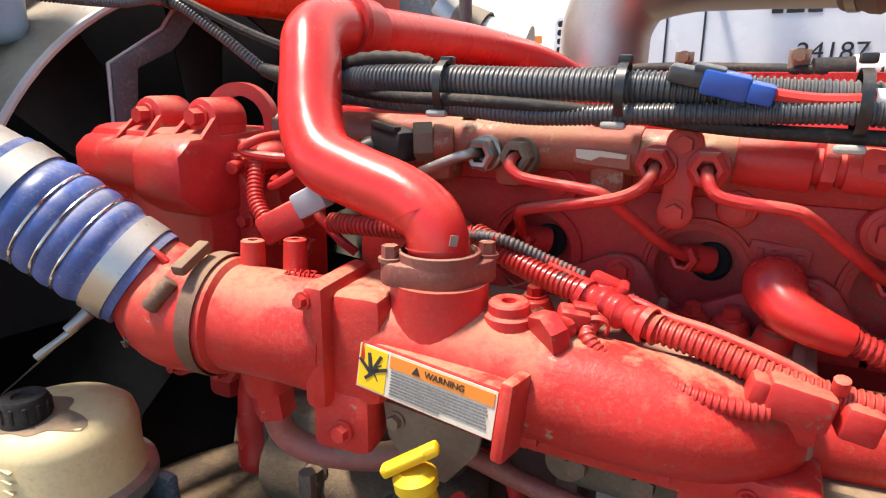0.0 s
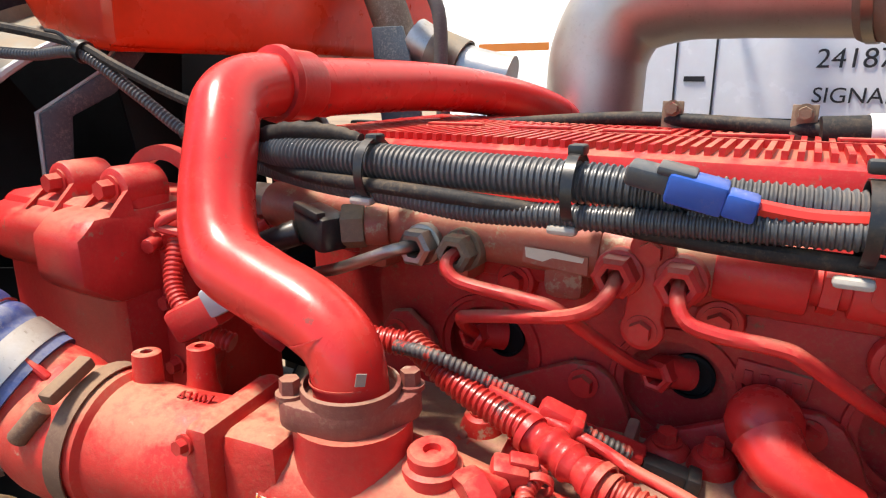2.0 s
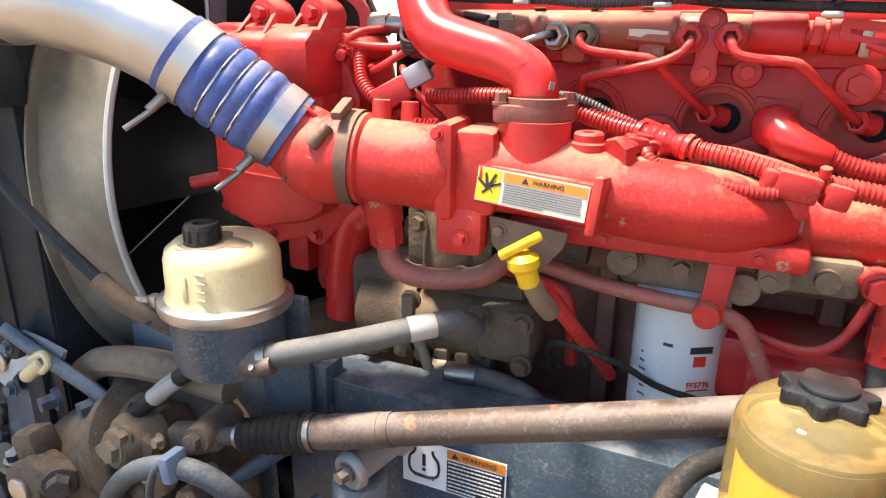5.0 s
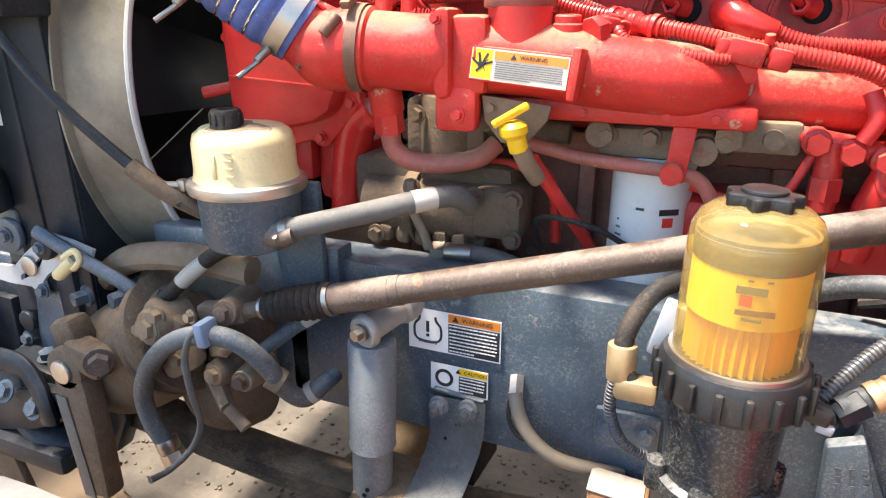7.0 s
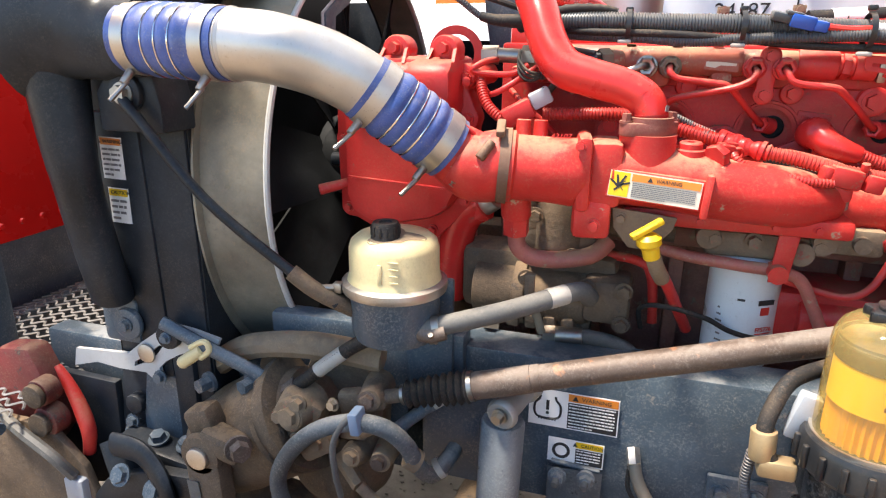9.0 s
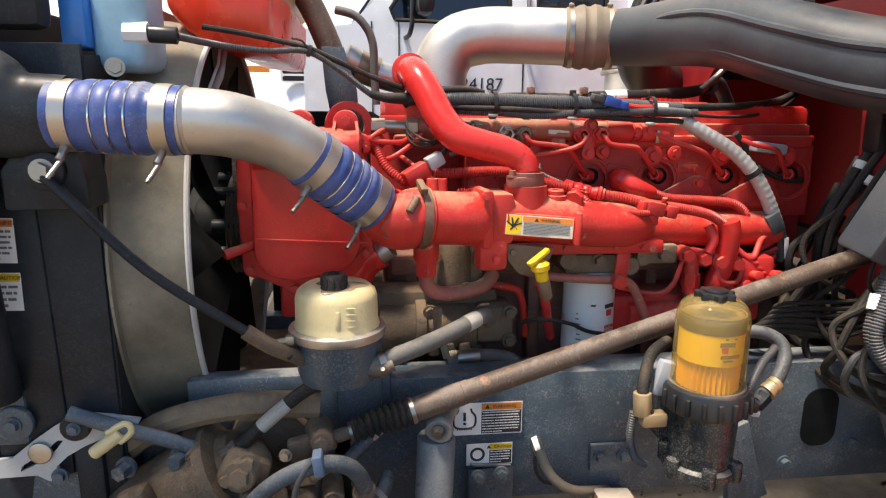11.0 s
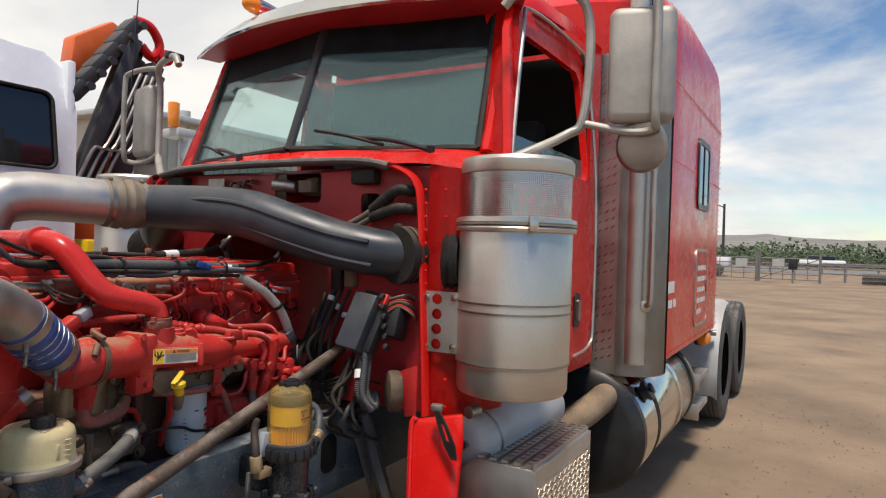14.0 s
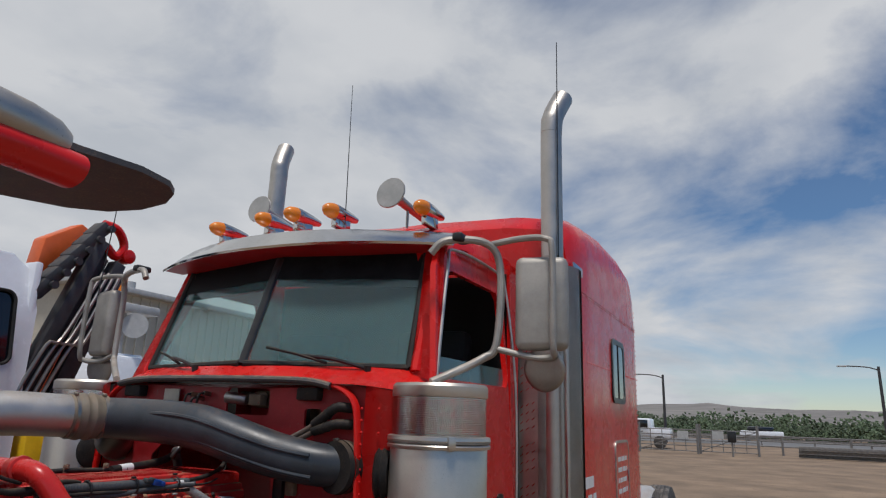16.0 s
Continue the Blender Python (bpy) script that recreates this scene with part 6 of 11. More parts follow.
# pulley with ribs
pul = part("crank_pulley", lathe(B(), [(0.03, 0), (0.115, 0)] + [(0.122 - 0.007 * (i % 2), 0.004 + 0.005 * i) for i in range(9)] + [(0.10, 0.05), (0.03, 0.05)], (-0.868, -0.05, 1.168), (1, 0, 0), 40), "steel", engine, "dull ribbed pulley")
fd = part("fan_drive", cy(B(), (-0.95, -0.05, 1.168), (-0.79, -0.05, 1.168), 0.07, 0.08, 26, 0.01), "near_black", engine)
for k in range(8):
    a = k * math.pi / 4
    part("drive_stud", cy(B(), (-0.90, -0.05 + 0.10 * math.cos(a), 1.18 + 0.10 * math.sin(a)), (-0.83, -0.05 + 0.10 * math.cos(a), 1.18 + 0.10 * math.sin(a)), 0.016, seg=12, bev=0.004), "shroud", fd)
bm = lathe(B(), [(0.03, 0), (0.066, 0), (0.066, 0.045), (0.03, 0.045)], (-0.832, -0.155, 1.315), (1, 0, 0), 48)
for k in range(36):
    a = 2 * math.pi * k / 36
    bx(bm, (-0.8095, -0.155 + 0.068 * math.cos(a), 1.315 + 0.068 * math.sin(a)), (0.044, 0.006, 0.006), 0.001, (math.degrees(a), 0, 0))
part("toothed_pulley", bm, "dull_alu", engine, "bare toothed idler pulley")

# throttle housing, mixer and intake manifold
AX = V((-0.437, -0.445, 1.244))
AX2 = V((-0.325, -0.422, 1.236))
ad = (AX2 - AX).normalized()
bm = B()
lathe(bm, [(0.050, -0.004), (0.058, 0.0), (0.058, 0.012), (0.0525, 0.016), (0.0525, 0.075), (0.055, 0.11), (0.049, 0.125)], AX, ad, 36)
thr = part("throttle_housing", bm, "dusty_red", engine, "dusty red round intake housing")
for p, h in ((V((-0.414, -0.424, 1.284)), 0.032), (V((-0.392, -0.388, 1.282)), 0.030)):
    bm = B()
    lathe(bm, [(0.016, -0.012), (0.0125, 0.0), (0.0115, h), (0.010, h + 0.001), (0.005, h + 0.001), (0.005, h - 0.01), (0, h - 0.01)], p, (0.0, 0.05, 1), 20)
    part("threaded_boss", bm, "dusty_red", thr)
bm = B()
band(bm, AX - ad * 0.004, ad, 0.0590, 0.013, 0.002, 40)
band(bm, AX + ad * 0.004, ad, 0.0600, 0.004, 0.0012, 40)
vb = part("v_band_clamp", bm, "v_band", thr, "dusty V-band clamp")
bm = B()
bx(bm, AX + V((-0.002, -0.030, 0.064)), (0.014, 0.045, 0.011), 0.003, (20, 0, 10))
cy(bm, AX + V((-0.012, -0.046, 0.045)), AX + V((-0.028, -0.062, 0.020)), 0.008, seg=14, bev=0.002)
part("clamp_bolt", bm, "v_band", vb)
words(thr, "43107", (-0.352, -0.428, 1.2925), 0.013, (0.98, 0.2, 0), (0.15, 0.4, 1), "dusty_red", "cast_number", 0.0016)
# cast elbow that meets the hose
H2S, H2E = V((-0.636, -0.521, 1.362)), V((-0.534, -0.463, 1.274))
hd = (H2E - H2S).normalized()
bm = B()
line_e = curve([H2E + hd * 0.0, H2E + hd * 0.03, (AX + H2E + hd * 0.03) / 2 + V((-0.006, -0.004, -0.010)), AX - ad * 0.010, AX - ad * 0.002], 7)
sweep(bm, line_e, [0.047 + 0.010 * min(1, i / 12) for i in range(len(line_e))], 34)
elbow = part("intake_elbow", bm, "dusty_red", engine, "dusty red cast elbow")
part("cast_rib", bx(B(), H2E + hd * 0.030 + V((0.018, -0.020, 0.050)), (0.036, 0.008, 0.006), 0.003, (0, 38, 18)), "engine_red", elbow)
words(elbow, "MADE IN USA", H2E + hd * 0.052 + V((0.006, -0.053, 0.002)), 0.0115, (0.42, 0.18, 0.62), (-0.80, 0.12, 0.52), "tan_dirt", "cast_lettering", 0.002)

# mixer block with flange for the crossover pipe
part("mixer_flange", bx(B(), (-0.316, -0.418, 1.240), (0.024, 0.100, 0.118), 0.010, (0, 0, 8)), "dusty_red", engine)
part("mixer_foot", bx(B(), (-0.297, -0.43, 1.168), (0.060, 0.045, 0.066), 0.010, (0, 0, 8)), "dusty_red", engine)
bm = B()
bx(bm, (-0.284, -0.404, 1.238), (0.055, 0.092, 0.104), 0.012, (0, 0, 6))
mix_b = part("mixer_block", bm, "dusty_red", engine)
bolt(mix_b, (-0.316, -0.468, 1.285), (0, -1, 0.1), 0.006, 0.008)
bolt(mix_b, (-0.290, -0.452, 1.160), (0, -1, 0), 0.008, 0.010)
bm = B()
lathe(bm, [(0.044, 0.0), (0.0435, 0.03), (0.0435, 0.068)], (-0.222, -0.396, 1.232), (0, 0.0, 1), 30)
part("pipe_socket", bm, "engine_red", engine)
bm = B()
n = 40
pts = []
for k in range(n):
    a = 2 * math.pi * k / n
    e = 0.015 * abs(math.cos(a - 0.67)) ** 8
    pts.append((-0.222 + (0.0365 + e) * math.cos(a), -0.397 + (0.0365 + e) * math.sin(a), 1.298))
prism(bm, pts, (0, 0, 0.021), 0.003)
lathe(bm, [(0.0335, 0.018), (0.0365, 0.018), (0.0360, 0.028), (0.0335, 0.029), (0.0335, 0.018)], (-0.222, -0.397, 1.298), (0, 0, 1), 36)
fl = part("pipe_flange", bm, "brown_flange", engine, "dust-brown clamp flange")
bolt(fl, (-0.2555, -0.4235, 1.318), (0, 0, 1), 0.0078, 0.014, "brown_flange")
bolt(fl, (-0.1885, -0.3705, 1.318), (0, 0, 1), 0.0078, 0.014, "brown_flange")

# crossover pipe
S = [(-0.222, -0.397, 1.300), (-0.2225, -0.397, 1.330), (-0.234, -0.394, 1.353), (-0.266, -0.390, 1.369), (-0.314, -0.386, 1.381), (-0.360, -0.378, 1.396), (-0.390, -0.356, 1.430), (-0.415, -0.322, 1.482), (-0.432, -0.296, 1.512), (-0.440, -0.258, 1.526), (-0.443, -0.20, 1.527), (-0.438, -0.15, 1.523)]
bm = tube(B(), S, lambda f: 0.0275 + 0.0045 * min(1.0, max(0.0, f - 0.2) / 0.3), 28, 7)
xp = part("crossover_pipe", bm, "engine_red_clean", engine, "smooth bright-red S-bent crossover pipe")
bm = tube(B(), [(-0.439, -0.16, 1.524), (-0.434, -0.10, 1.524), (-0.420, 0.03, 1.522), (-0.398, 0.14, 1.514), (-0.368, 0.24, 1.498), (-0.338, 0.33, 1.472), (-0.315, 0.40, 1.430)], 0.032, 26, 7)
part("rear_pipe", bm, "engine_red_clean", xp)
bm = lathe(B(), [(0.032, -0.032), (0.0385, -0.030), (0.0400, -0.022), (0.0365, -0.016), (0.0365, 0.016), (0.0345, 0.020), (0.032, 0.020)], (-0.442, -0.195, 1.527), (0.06, 1, -0.06), 36)
part("pipe_clamp", bm, "engine_red", xp)
bm = B()
bx(bm, (-0.445, -0.20, 1.480), (0.010, 0.022, 0.05), 0.002)
part("pipe_stay", bm, "engine_red", xp)
for f, yy, zz in ((-0.243, -0.3945, 1.358), (-0.2235, -0.397, 1.329)):
    part("weld_line", band(B(), (f, yy, zz), (0.45 if f < -0.23 else 0.05, -0.05, -1), 0.0278, 0.0012, 0.0007, 30), "engine_red", xp)
part("torn_sticker", bx(B(), (-0.1985, -0.416, 1.341), (0.007, 0.001, 0.009), 0, (0, 10, 52)), "dirty_alloy", xp)

# manifold body: a tapered plenum
bm = B()
line_m = curve([(-0.275, -0.396, 1.236), (-0.20, -0.388, 1.231), (-0.11, -0.384, 1.219), (-0.03, -0.375, 1.211), (0.03, -0.350, 1.203), (0.068, -0.330, 1.198)], 7)
rad = []
for i in range(len(line_m)):
    f = i / (len(line_m) - 1)
    rad.append(0.053 - 0.0065 * f if f < 0.65 else 0.0489 - 0.026 * ((f - 0.65) / 0.35) ** 2)
sweep(bm, line_m, rad, 30, (1.06, 0.97))
man = part("intake_manifold", bm, "dusty_red", engine, "tapered red intake plenum with dusty top")
bm = B()
tube(bm, [(0.02, -0.30, 1.185), (0.20, -0.275, 1.180), (0.42, -0.26, 1.178)], 0.045, 16, 4, (0.9, 0.9))
part("manifold_runner", bm, "dusty_red", engine)
bm = B()
bx(bm, (-0.08, -0.33, 1.165), (0.34, 0.12, 0.03), 0.008)
mfl = part("manifold_flange", bm, "dusty_red", engine)
for x in (-0.19, -0.13, -0.02, 0.04):
    bolt(mfl, (x, -0.391, 1.165), (0, -1, 0), 0.0055, 0.006)
bm = B()
lathe(bm, [(0.022, -0.02), (0.0215, -0.006), (0.0175, -0.004), (0.0175, 0.004), (0.0155, 0.006), (0.0065, 0.006), (0.006, 0.001), (0, 0.001)], (-0.157, -0.393, 1.284), (0, -0.05, 1), 24)
part("manifold_plug", bm, "engine_red", engine)
bm = B()
lathe(bm, [(0.0, 0.0), (0.019, 0.0), (0.0205, 0.004), (0.0195, 0.016), (0.012, 0.022), (0.010, 0.03)], (-0.124, -0.408, 1.268), (0.55, 0.80, 0.22), 7)
bx(bm, (-0.106, -0.378, 1.279), (0.026, 0.020, 0.018), 0.004, (10, 10, 25))
bx(bm, (-0.098, -0.372, 1.287), (0.020, 0.012, 0.006), 0.002, (10, 10, 25))
part("temperature_sensor", bm, "engine_red", engine)
# framed label boss on the plenum and its sticker
LTL, LTR = V((-0.270, -0.4475, 1.249)), V((-0.137, -0.4580, 1.239))
lr = (LTR - LTL).normalized()
lu = V((0.02, 0.10, 1)).normalized()
lu = (lu - lr * lu.dot(lr)).normalized()
ln = lr.cross(lu)
lc = (LTL + LTR) / 2 - lu * 0.0195
bm = B()
bx(bm, lc - ln * 0.012, (0.142, 0.046, 0.0235), 0.003, Matrix((lr, lu, ln)).transposed())
bx(bm, lc + lr * 0.076 - ln * 0.008, (0.012, 0.066, 0.036), 0.004, Matrix((lr, lu, ln)).transposed())
part("label_boss", bm, "dusty_red", engine)
wl_ = placard("warning_label", lc + ln * 0.001, lr, lu, 0.134, 0.040, "yellow and white warning label on the intake plenum", 0.27, "orange_label", "WARNING", 0.031, 8, "old_label", "hand", 3)
part("yellow_field", bx(B(), lc + ln * 0.0017 - lr * 0.0515, (0.029, 0.037, 0.0006), 0, Matrix((lr, lu, ln)).transposed()), "yellow_label", wl_)
bm = B()
for a, b, g in ((0.0, -0.004, 42), (-0.003, 0.005, 100), (0.004, 0.006, 62), (-0.007, 0.001, 140), (0.007, 0.001, 20)):
    bx(bm, lc + ln * 0.0024 + lr * (-0.0515 + a) + lu * b, (0.018, 0.003, 0.0006), 0.0, Matrix((lr, lu, ln)).transposed() @ Matrix.Rotation(radians(g), 3, "Z"))
part("pictogram", bm, "black_print", wl_)

# painted looms along the head
def red_loom(pts, r, pitch=0.0055, mat="loom_red"):
    return part("wiring_loom", loom(B(), pts, r, pitch), mat, engine, "corrugated wiring conduit oversprayed red")


red_loom([(-0.228, -0.305, 1.320), (-0.205, -0.314, 1.314), (-0.185, -0.319, 1.304), (-0.145, -0.327, 1.293), (-0.10, -0.336, 1.285)], 0.0118)
red_loom([(-0.05, -0.356, 1.275), (0.0, -0.363, 1.267), (0.06, -0.368, 1.253), (0.13, -0.362, 1.243), (0.20, -0.352, 1.228), (0.245, -0.345, 1.205)], 0.0115)
red_loom([(-0.090, -0.362, 1.276), (-0.092, -0.385, 1.268), (-0.070, -0.394, 1.254), (-0.03, -0.398, 1.246), (0.015, -0.398, 1.240), (0.045, -0.392, 1.238)], 0.0075, 0.005)
red_loom([(-0.40, -0.315, 1.315), (-0.34, -0.318, 1.318), (-0.28, -0.316, 1.320), (-0.22, -0.300, 1.316)], 0.0115)
red_loom([(-0.52, -0.30, 1.37), (-0.50, -0.325, 1.33), (-0.46, -0.335, 1.30), (-0.42, -0.325, 1.285)], 0.010)
red_loom([(0.095, -0.292, 1.270), (0.14, -0.288, 1.255), (0.23, -0.282, 1.248), (0.30, -0.278, 1.240), (0.335, -0.280, 1.215), (0.33, -0.285, 1.190)], 0.0110)
red_loom([(-0.232, -0.322, 1.322), (-0.208, -0.327, 1.325), (-0.185, -0.324, 1.321), (-0.150, -0.312, 1.305), (-0.118, -0.304, 1.292)], 0.0060, 0.0045, "loom_grey_red")
red_loom([(-0.080, -0.300, 1.278), (-0.062, -0.296, 1.270), (-0.045, -0.290, 1.262)], 0.0060, 0.0045, "loom_grey_red")
part("painted_lead", tube(B(), [(-0.150, -0.318, 1.302), (-0.110, -0.316, 1.290), (-0.065, -0.320, 1.281), (-0.035, -0.327, 1.274), (0.0, -0.338, 1.272), (0.05, -0.350, 1.262), (0.078, -0.355, 1.252)], 0.0048, 10, 8), "engine_red", engine)
bm = B()
bx(bm, (-0.098, -0.308, 1.287), (0.030, 0.020, 0.022), 0.005, (0, 20, 10))
bx(bm, (-0.083, -0.311, 1.282), (0.010, 0.026, 0.026), 0.004, (0, 20, 10))
part("lead_clip", bm, "engine_red", engine)
bm = B()
wrap = spaced(curve([(-0.112, -0.334, 1.287), (-0.085, -0.342, 1.281), (-0.060, -0.352, 1.277), (-0.040, -0.358, 1.273)], 10), 0.0016)
rw = random.Random(21)
sweep(bm, wrap, [0.0128 + 0.0022 * math.sin(i * 0.55) * (0.4 + 0.6 * rw.random()) + 0.003 * math.exp(-((i - 18) / 6) ** 2) for i in range(len(wrap))], 16)
part("loom_wrap", bm, "engine_red", engine, "red-painted tape wrap on the loom")
for c, d_, r in (((-0.108, -0.336, 1.286), (0.9, -0.3, -0.25), 0.0135), ((-0.050, -0.355, 1.275), (0.9, -0.3, -0.2), 0.0145), ((-0.088, -0.372, 1.272), (0.3, -0.9, -0.4), 0.0095)):
    part("loom_tie", band(B(), c, d_, r, 0.006, 0.0018, 18), "engine_red", engine)
bm = B()
lathe(bm, [(0.024, -0.03), (0.027, -0.012), (0.026, 0.0), (0.018, 0.012), (0, 0.02)], (0.040, -0.262, 1.296), (0.1, -1, 0.2), 20)
tube(bm, [(0.042, -0.275, 1.293), (0.055, -0.290, 1.283), (0.078, -0.294, 1.274), (0.098, -0.292, 1.268)], lambda f: 0.024 - 0.010 * f, 14, 6)
part("boot", bm, "engine_red_clean", engine, "smooth red rubber boot")
bm = B()
for k in range(3):
    bx(bm, (-0.058, -0.282, 1.262 - 0.009 * k), (0.042, 0.022, 0.0065), 0.002, (0, 14, 10))
bx(bm, (-0.058, -0.278, 1.253), (0.040, 0.016, 0.026), 0.003, (0, 14, 10))
bx(bm, (-0.082, -0.285, 1.263), (0.016, 0.018, 0.020), 0.004, (0, 14, 10))
part("loom_connector", bm, "engine_red", engine)
part("loom_plug", bx(bx(B(), (-0.022, -0.279, 1.247), (0.034, 0.018, 0.018), 0.003, (0, 12, 6)), (-0.002, -0.278, 1.243), (0.010, 0.022, 0.022), 0.002, (0, 12, 6)), "black_plastic", engine, "black plug end")
clipc = part("loom_clip", bx(bx(B(), (0.062, -0.378, 1.246), (0.046, 0.030, 0.030), 0.005, (0, 12, 8)), (0.036, -0.382, 1.252), (0.014, 0.026, 0.022), 0.004, (0, 12, 8)), "engine_red", engine)
part("clip_end", bx(B(), (0.102, -0.374, 1.238), (0.026, 0.026, 0.026), 0.004, (0, 12, 8)), "engine_red", clipc)
part("clip_foot", bx(B(), (0.062, -0.360, 1.222), (0.036, 0.03, 0.03), 0.006), "engine_red", clipc)
part("clip_knob", cy(B(), (0.088, -0.372, 1.256), (0.088, -0.376, 1.268), 0.006, seg=10, bev=0.001), "engine_red", clipc)
# plug beside the crossover pipe
bm = B()
bx(bm, (-0.440, -0.345, 1.318), (0.055, 0.034, 0.034), 0.006, (0, -28, 15))
plug = part("sensor_plug", bm, "engine_red", engine)
part("plug_lock", bx(B(), (-0.402, -0.345, 1.345), (0.036, 0.028, 0.028), 0.004, (0, -28, 15)), "grey_plug", plug, "grey plastic plug half")
part("plug_lead", tube(B(), [(-0.39, -0.345, 1.355), (-0.375, -0.33, 1.375), (-0.37, -0.28, 1.39)], 0.006, 8), "rubber", plug)

# pipework below the manifold
def pipe(name, pts, r, mat, label="", seg=16):
    return part(name, tube(B(), pts, r, seg, 7), mat, engine, label)


pipe("drain_pipe", [(-0.425, -0.40, 1.180), (-0.424, -0.395, 1.125), (-0.420, -0.39, 1.092), (-0.395, -0.38, 1.072), (-0.345, -0.365, 1.068), (-0.295, -0.35, 1.078), (-0.270, -0.33, 1.10)], 0.0155, "dusty_pipe", "dusty red bent coolant pipe")
bm = B()
cy(bm, (-0.425, -0.41, 1.195), (-0.424, -0.40, 1.150), 0.026, seg=22, bev=0.003)
cy(bm, (-0.424, -0.40, 1.150), (-0.424, -0.395, 1.118), 0.023, seg=6)
part("pipe_union", bm, "dusty_red", engine)
pipe("return_pipe", [(-0.21, -0.36, 1.110), (-0.14, -0.36, 1.096), (-0.06, -0.365, 1.090), (0.0, -0.365, 1.086), (0.035, -0.360, 1.072), (0.062, -0.355, 1.025), (0.085, -0.35, 0.985), (0.13, -0.34, 0.975)], 0.010, "dusty_pipe", "dusty red return pipe")
bm = B()
prism(bm, [(-0.010, -0.372, 1.155), (0.020, -0.372, 1.15), (0.012, -0.372, 1.075), (-0.016, -0.372, 1.070)], (0, -0.008, 0), 0.002)
cy(bm, (-0.005, -0.360, 1.088), (-0.005, -0.395, 1.088), 0.015, seg=14)
part("pipe_bracket", bm, "dusty_red", engine)
pipe("rear_red_tube", [(-0.585, -0.26, 0.93), (-0.575, -0.262, 1.03), (-0.553, -0.265, 1.105), (-0.515, -0.27, 1.135)], 0.034, "engine_red_clean", "wide red tube", 22)
pipe("tube_end", [(-0.525, -0.268, 1.125), (-0.492, -0.275, 1.150)], 0.024, "cast_alu", "bare metal tube end")
# accessory drive and pump, dirt caked
bm = B()
bx(bm, (-0.36, -0.27, 1.115), (0.14, 0.12, 0.10), 0.014)
cy(bm, (-0.36, -0.30, 1.05), (-0.36, -0.30, 1.17), 0.050, seg=26, bev=0.006)
cy(bm, (-0.30, -0.30, 1.13), (-0.22, -0.30, 1.125), 0.026, seg=20, bev=0.004)
cy(bm, (-0.24, -0.31, 1.125), (-0.16, -0.31, 1.12), 0.017, seg=18)
pump = part("fuel_pump", bm, "dirt_iron", engine, "dirt-caked fuel pump")
for x, z in ((-0.40, 1.14), (-0.31, 1.16), (-0.33, 1.07), (-0.285, 1.135)):
    bolt(pump, (x, -0.345, z), (0, -1, 0), 0.011, 0.014, "dirt_iron")
bm = B()
bx(bm, (-0.40, -0.25, 0.99), (0.30, 0.10, 0.13), 0.018)
cy(bm, (-0.52, -0.28, 0.97), (-0.30, -0.28, 0.97), 0.058, seg=28, bev=0.008)
cy(bm, (-0.44, -0.28, 0.97), (-0.415, -0.28, 0.97), 0.068, seg=28, bev=0.004)
bx(bm, (-0.265, -0.30, 0.985), (0.085, 0.09, 0.085), 0.014)
comp = part("air_compressor", bm, "dirt_iron", engine, "brown dirt-caked air compressor")
for x, z in ((-0.30, 1.015), (-0.235, 1.015), (-0.235, 0.95), (-0.41, 1.02), (-0.48, 0.93)):
    bolt(comp, (x, -0.347, z), (0, -1, 0), 0.012, 0.014, "dirt_iron")
bm = B()
bx(bm, (-0.40, -0.29, 0.925), (0.22, 0.06, 0.03), 0.008, (0, 4, 0))
for k in range(5):
    bx(bm, (-0.47 + 0.035 * k, -0.32, 0.928), (0.026, 0.04, 0.030), 0.008, (0, 10 - 5 * k, 0))
part("clamp_plate", bm, "dirt_iron", engine)
bm = B()
prism(bm, [(-0.265, -0.425, 1.185), (-0.165, -0.425, 1.175), (-0.170, -0.425, 1.155), (-0.200, -0.425, 1.118), (-0.235, -0.425, 1.120), (-0.260, -0.425, 1.150)], (0, 0.006, 0), 0.002)
db = part("dipstick_bracket", bm, "tan_dirt", engine)
bolt(db, (-0.250, -0.425, 1.168), (0, -1, 0), 0.007, 0.008, "tan_dirt")
# filter head, valves and unions at the rear
bm = B()
bx(bm, (-0.035, -0.285, 1.118), (0.16, 0.12, 0.045), 0.010)
cy(bm, (-0.11, -0.33, 1.13), (-0.11, -0.36, 1.13), 0.020, seg=18, bev=0.003)
cy(bm, (0.03, -0.33, 1.115), (0.03, -0.36, 1.115), 0.020, seg=18, bev=0.003)
fh = part("filter_head", bm, "tan_dirt", engine)
for x in (-0.10, -0.04, 0.055):
    bolt(fh, (x, -0.346, 1.128), (0, -1, 0), 0.011, 0.016, "tan_dirt")
bm = B()
bx(bm, (0.105, -0.31, 1.135), (0.09, 0.05, 0.045), 0.008)
cy(bm, (0.06, -0.335, 1.135), (0.06, -0.36, 1.135), 0.019, seg=6)
cy(bm, (0.115, -0.335, 1.135), (0.115, -0.35, 1.135), 0.013, seg=16)
part("fuel_manifold_block", bm, "tan_dirt", engine)
bm = B()
for x, z in ((0.165, 1.135), (0.205, 1.125), (0.245, 1.118), (0.285, 1.112)):
    cy(bm, (x, -0.29, z), (x, -0.345, z), 0.018, seg=16, bev=0.003)
    cy(bm, (x, -0.34, z), (x, -0.36, z), 0.014, seg=6)
tube(bm, [(0.14, -0.32, 1.14), (0.21, -0.325, 1.13), (0.30, -0.32, 1.11)], 0.014, 14, 5)
cy(bm, (0.185, -0.33, 1.135), (0.185, -0.335, 1.045), 0.017, seg=16)
cy(bm, (0.185, -0.333, 1.09), (0.185, -0.333, 1.06), 0.021, seg=6)
part("banjo_rail", bm, "engine_red", engine)
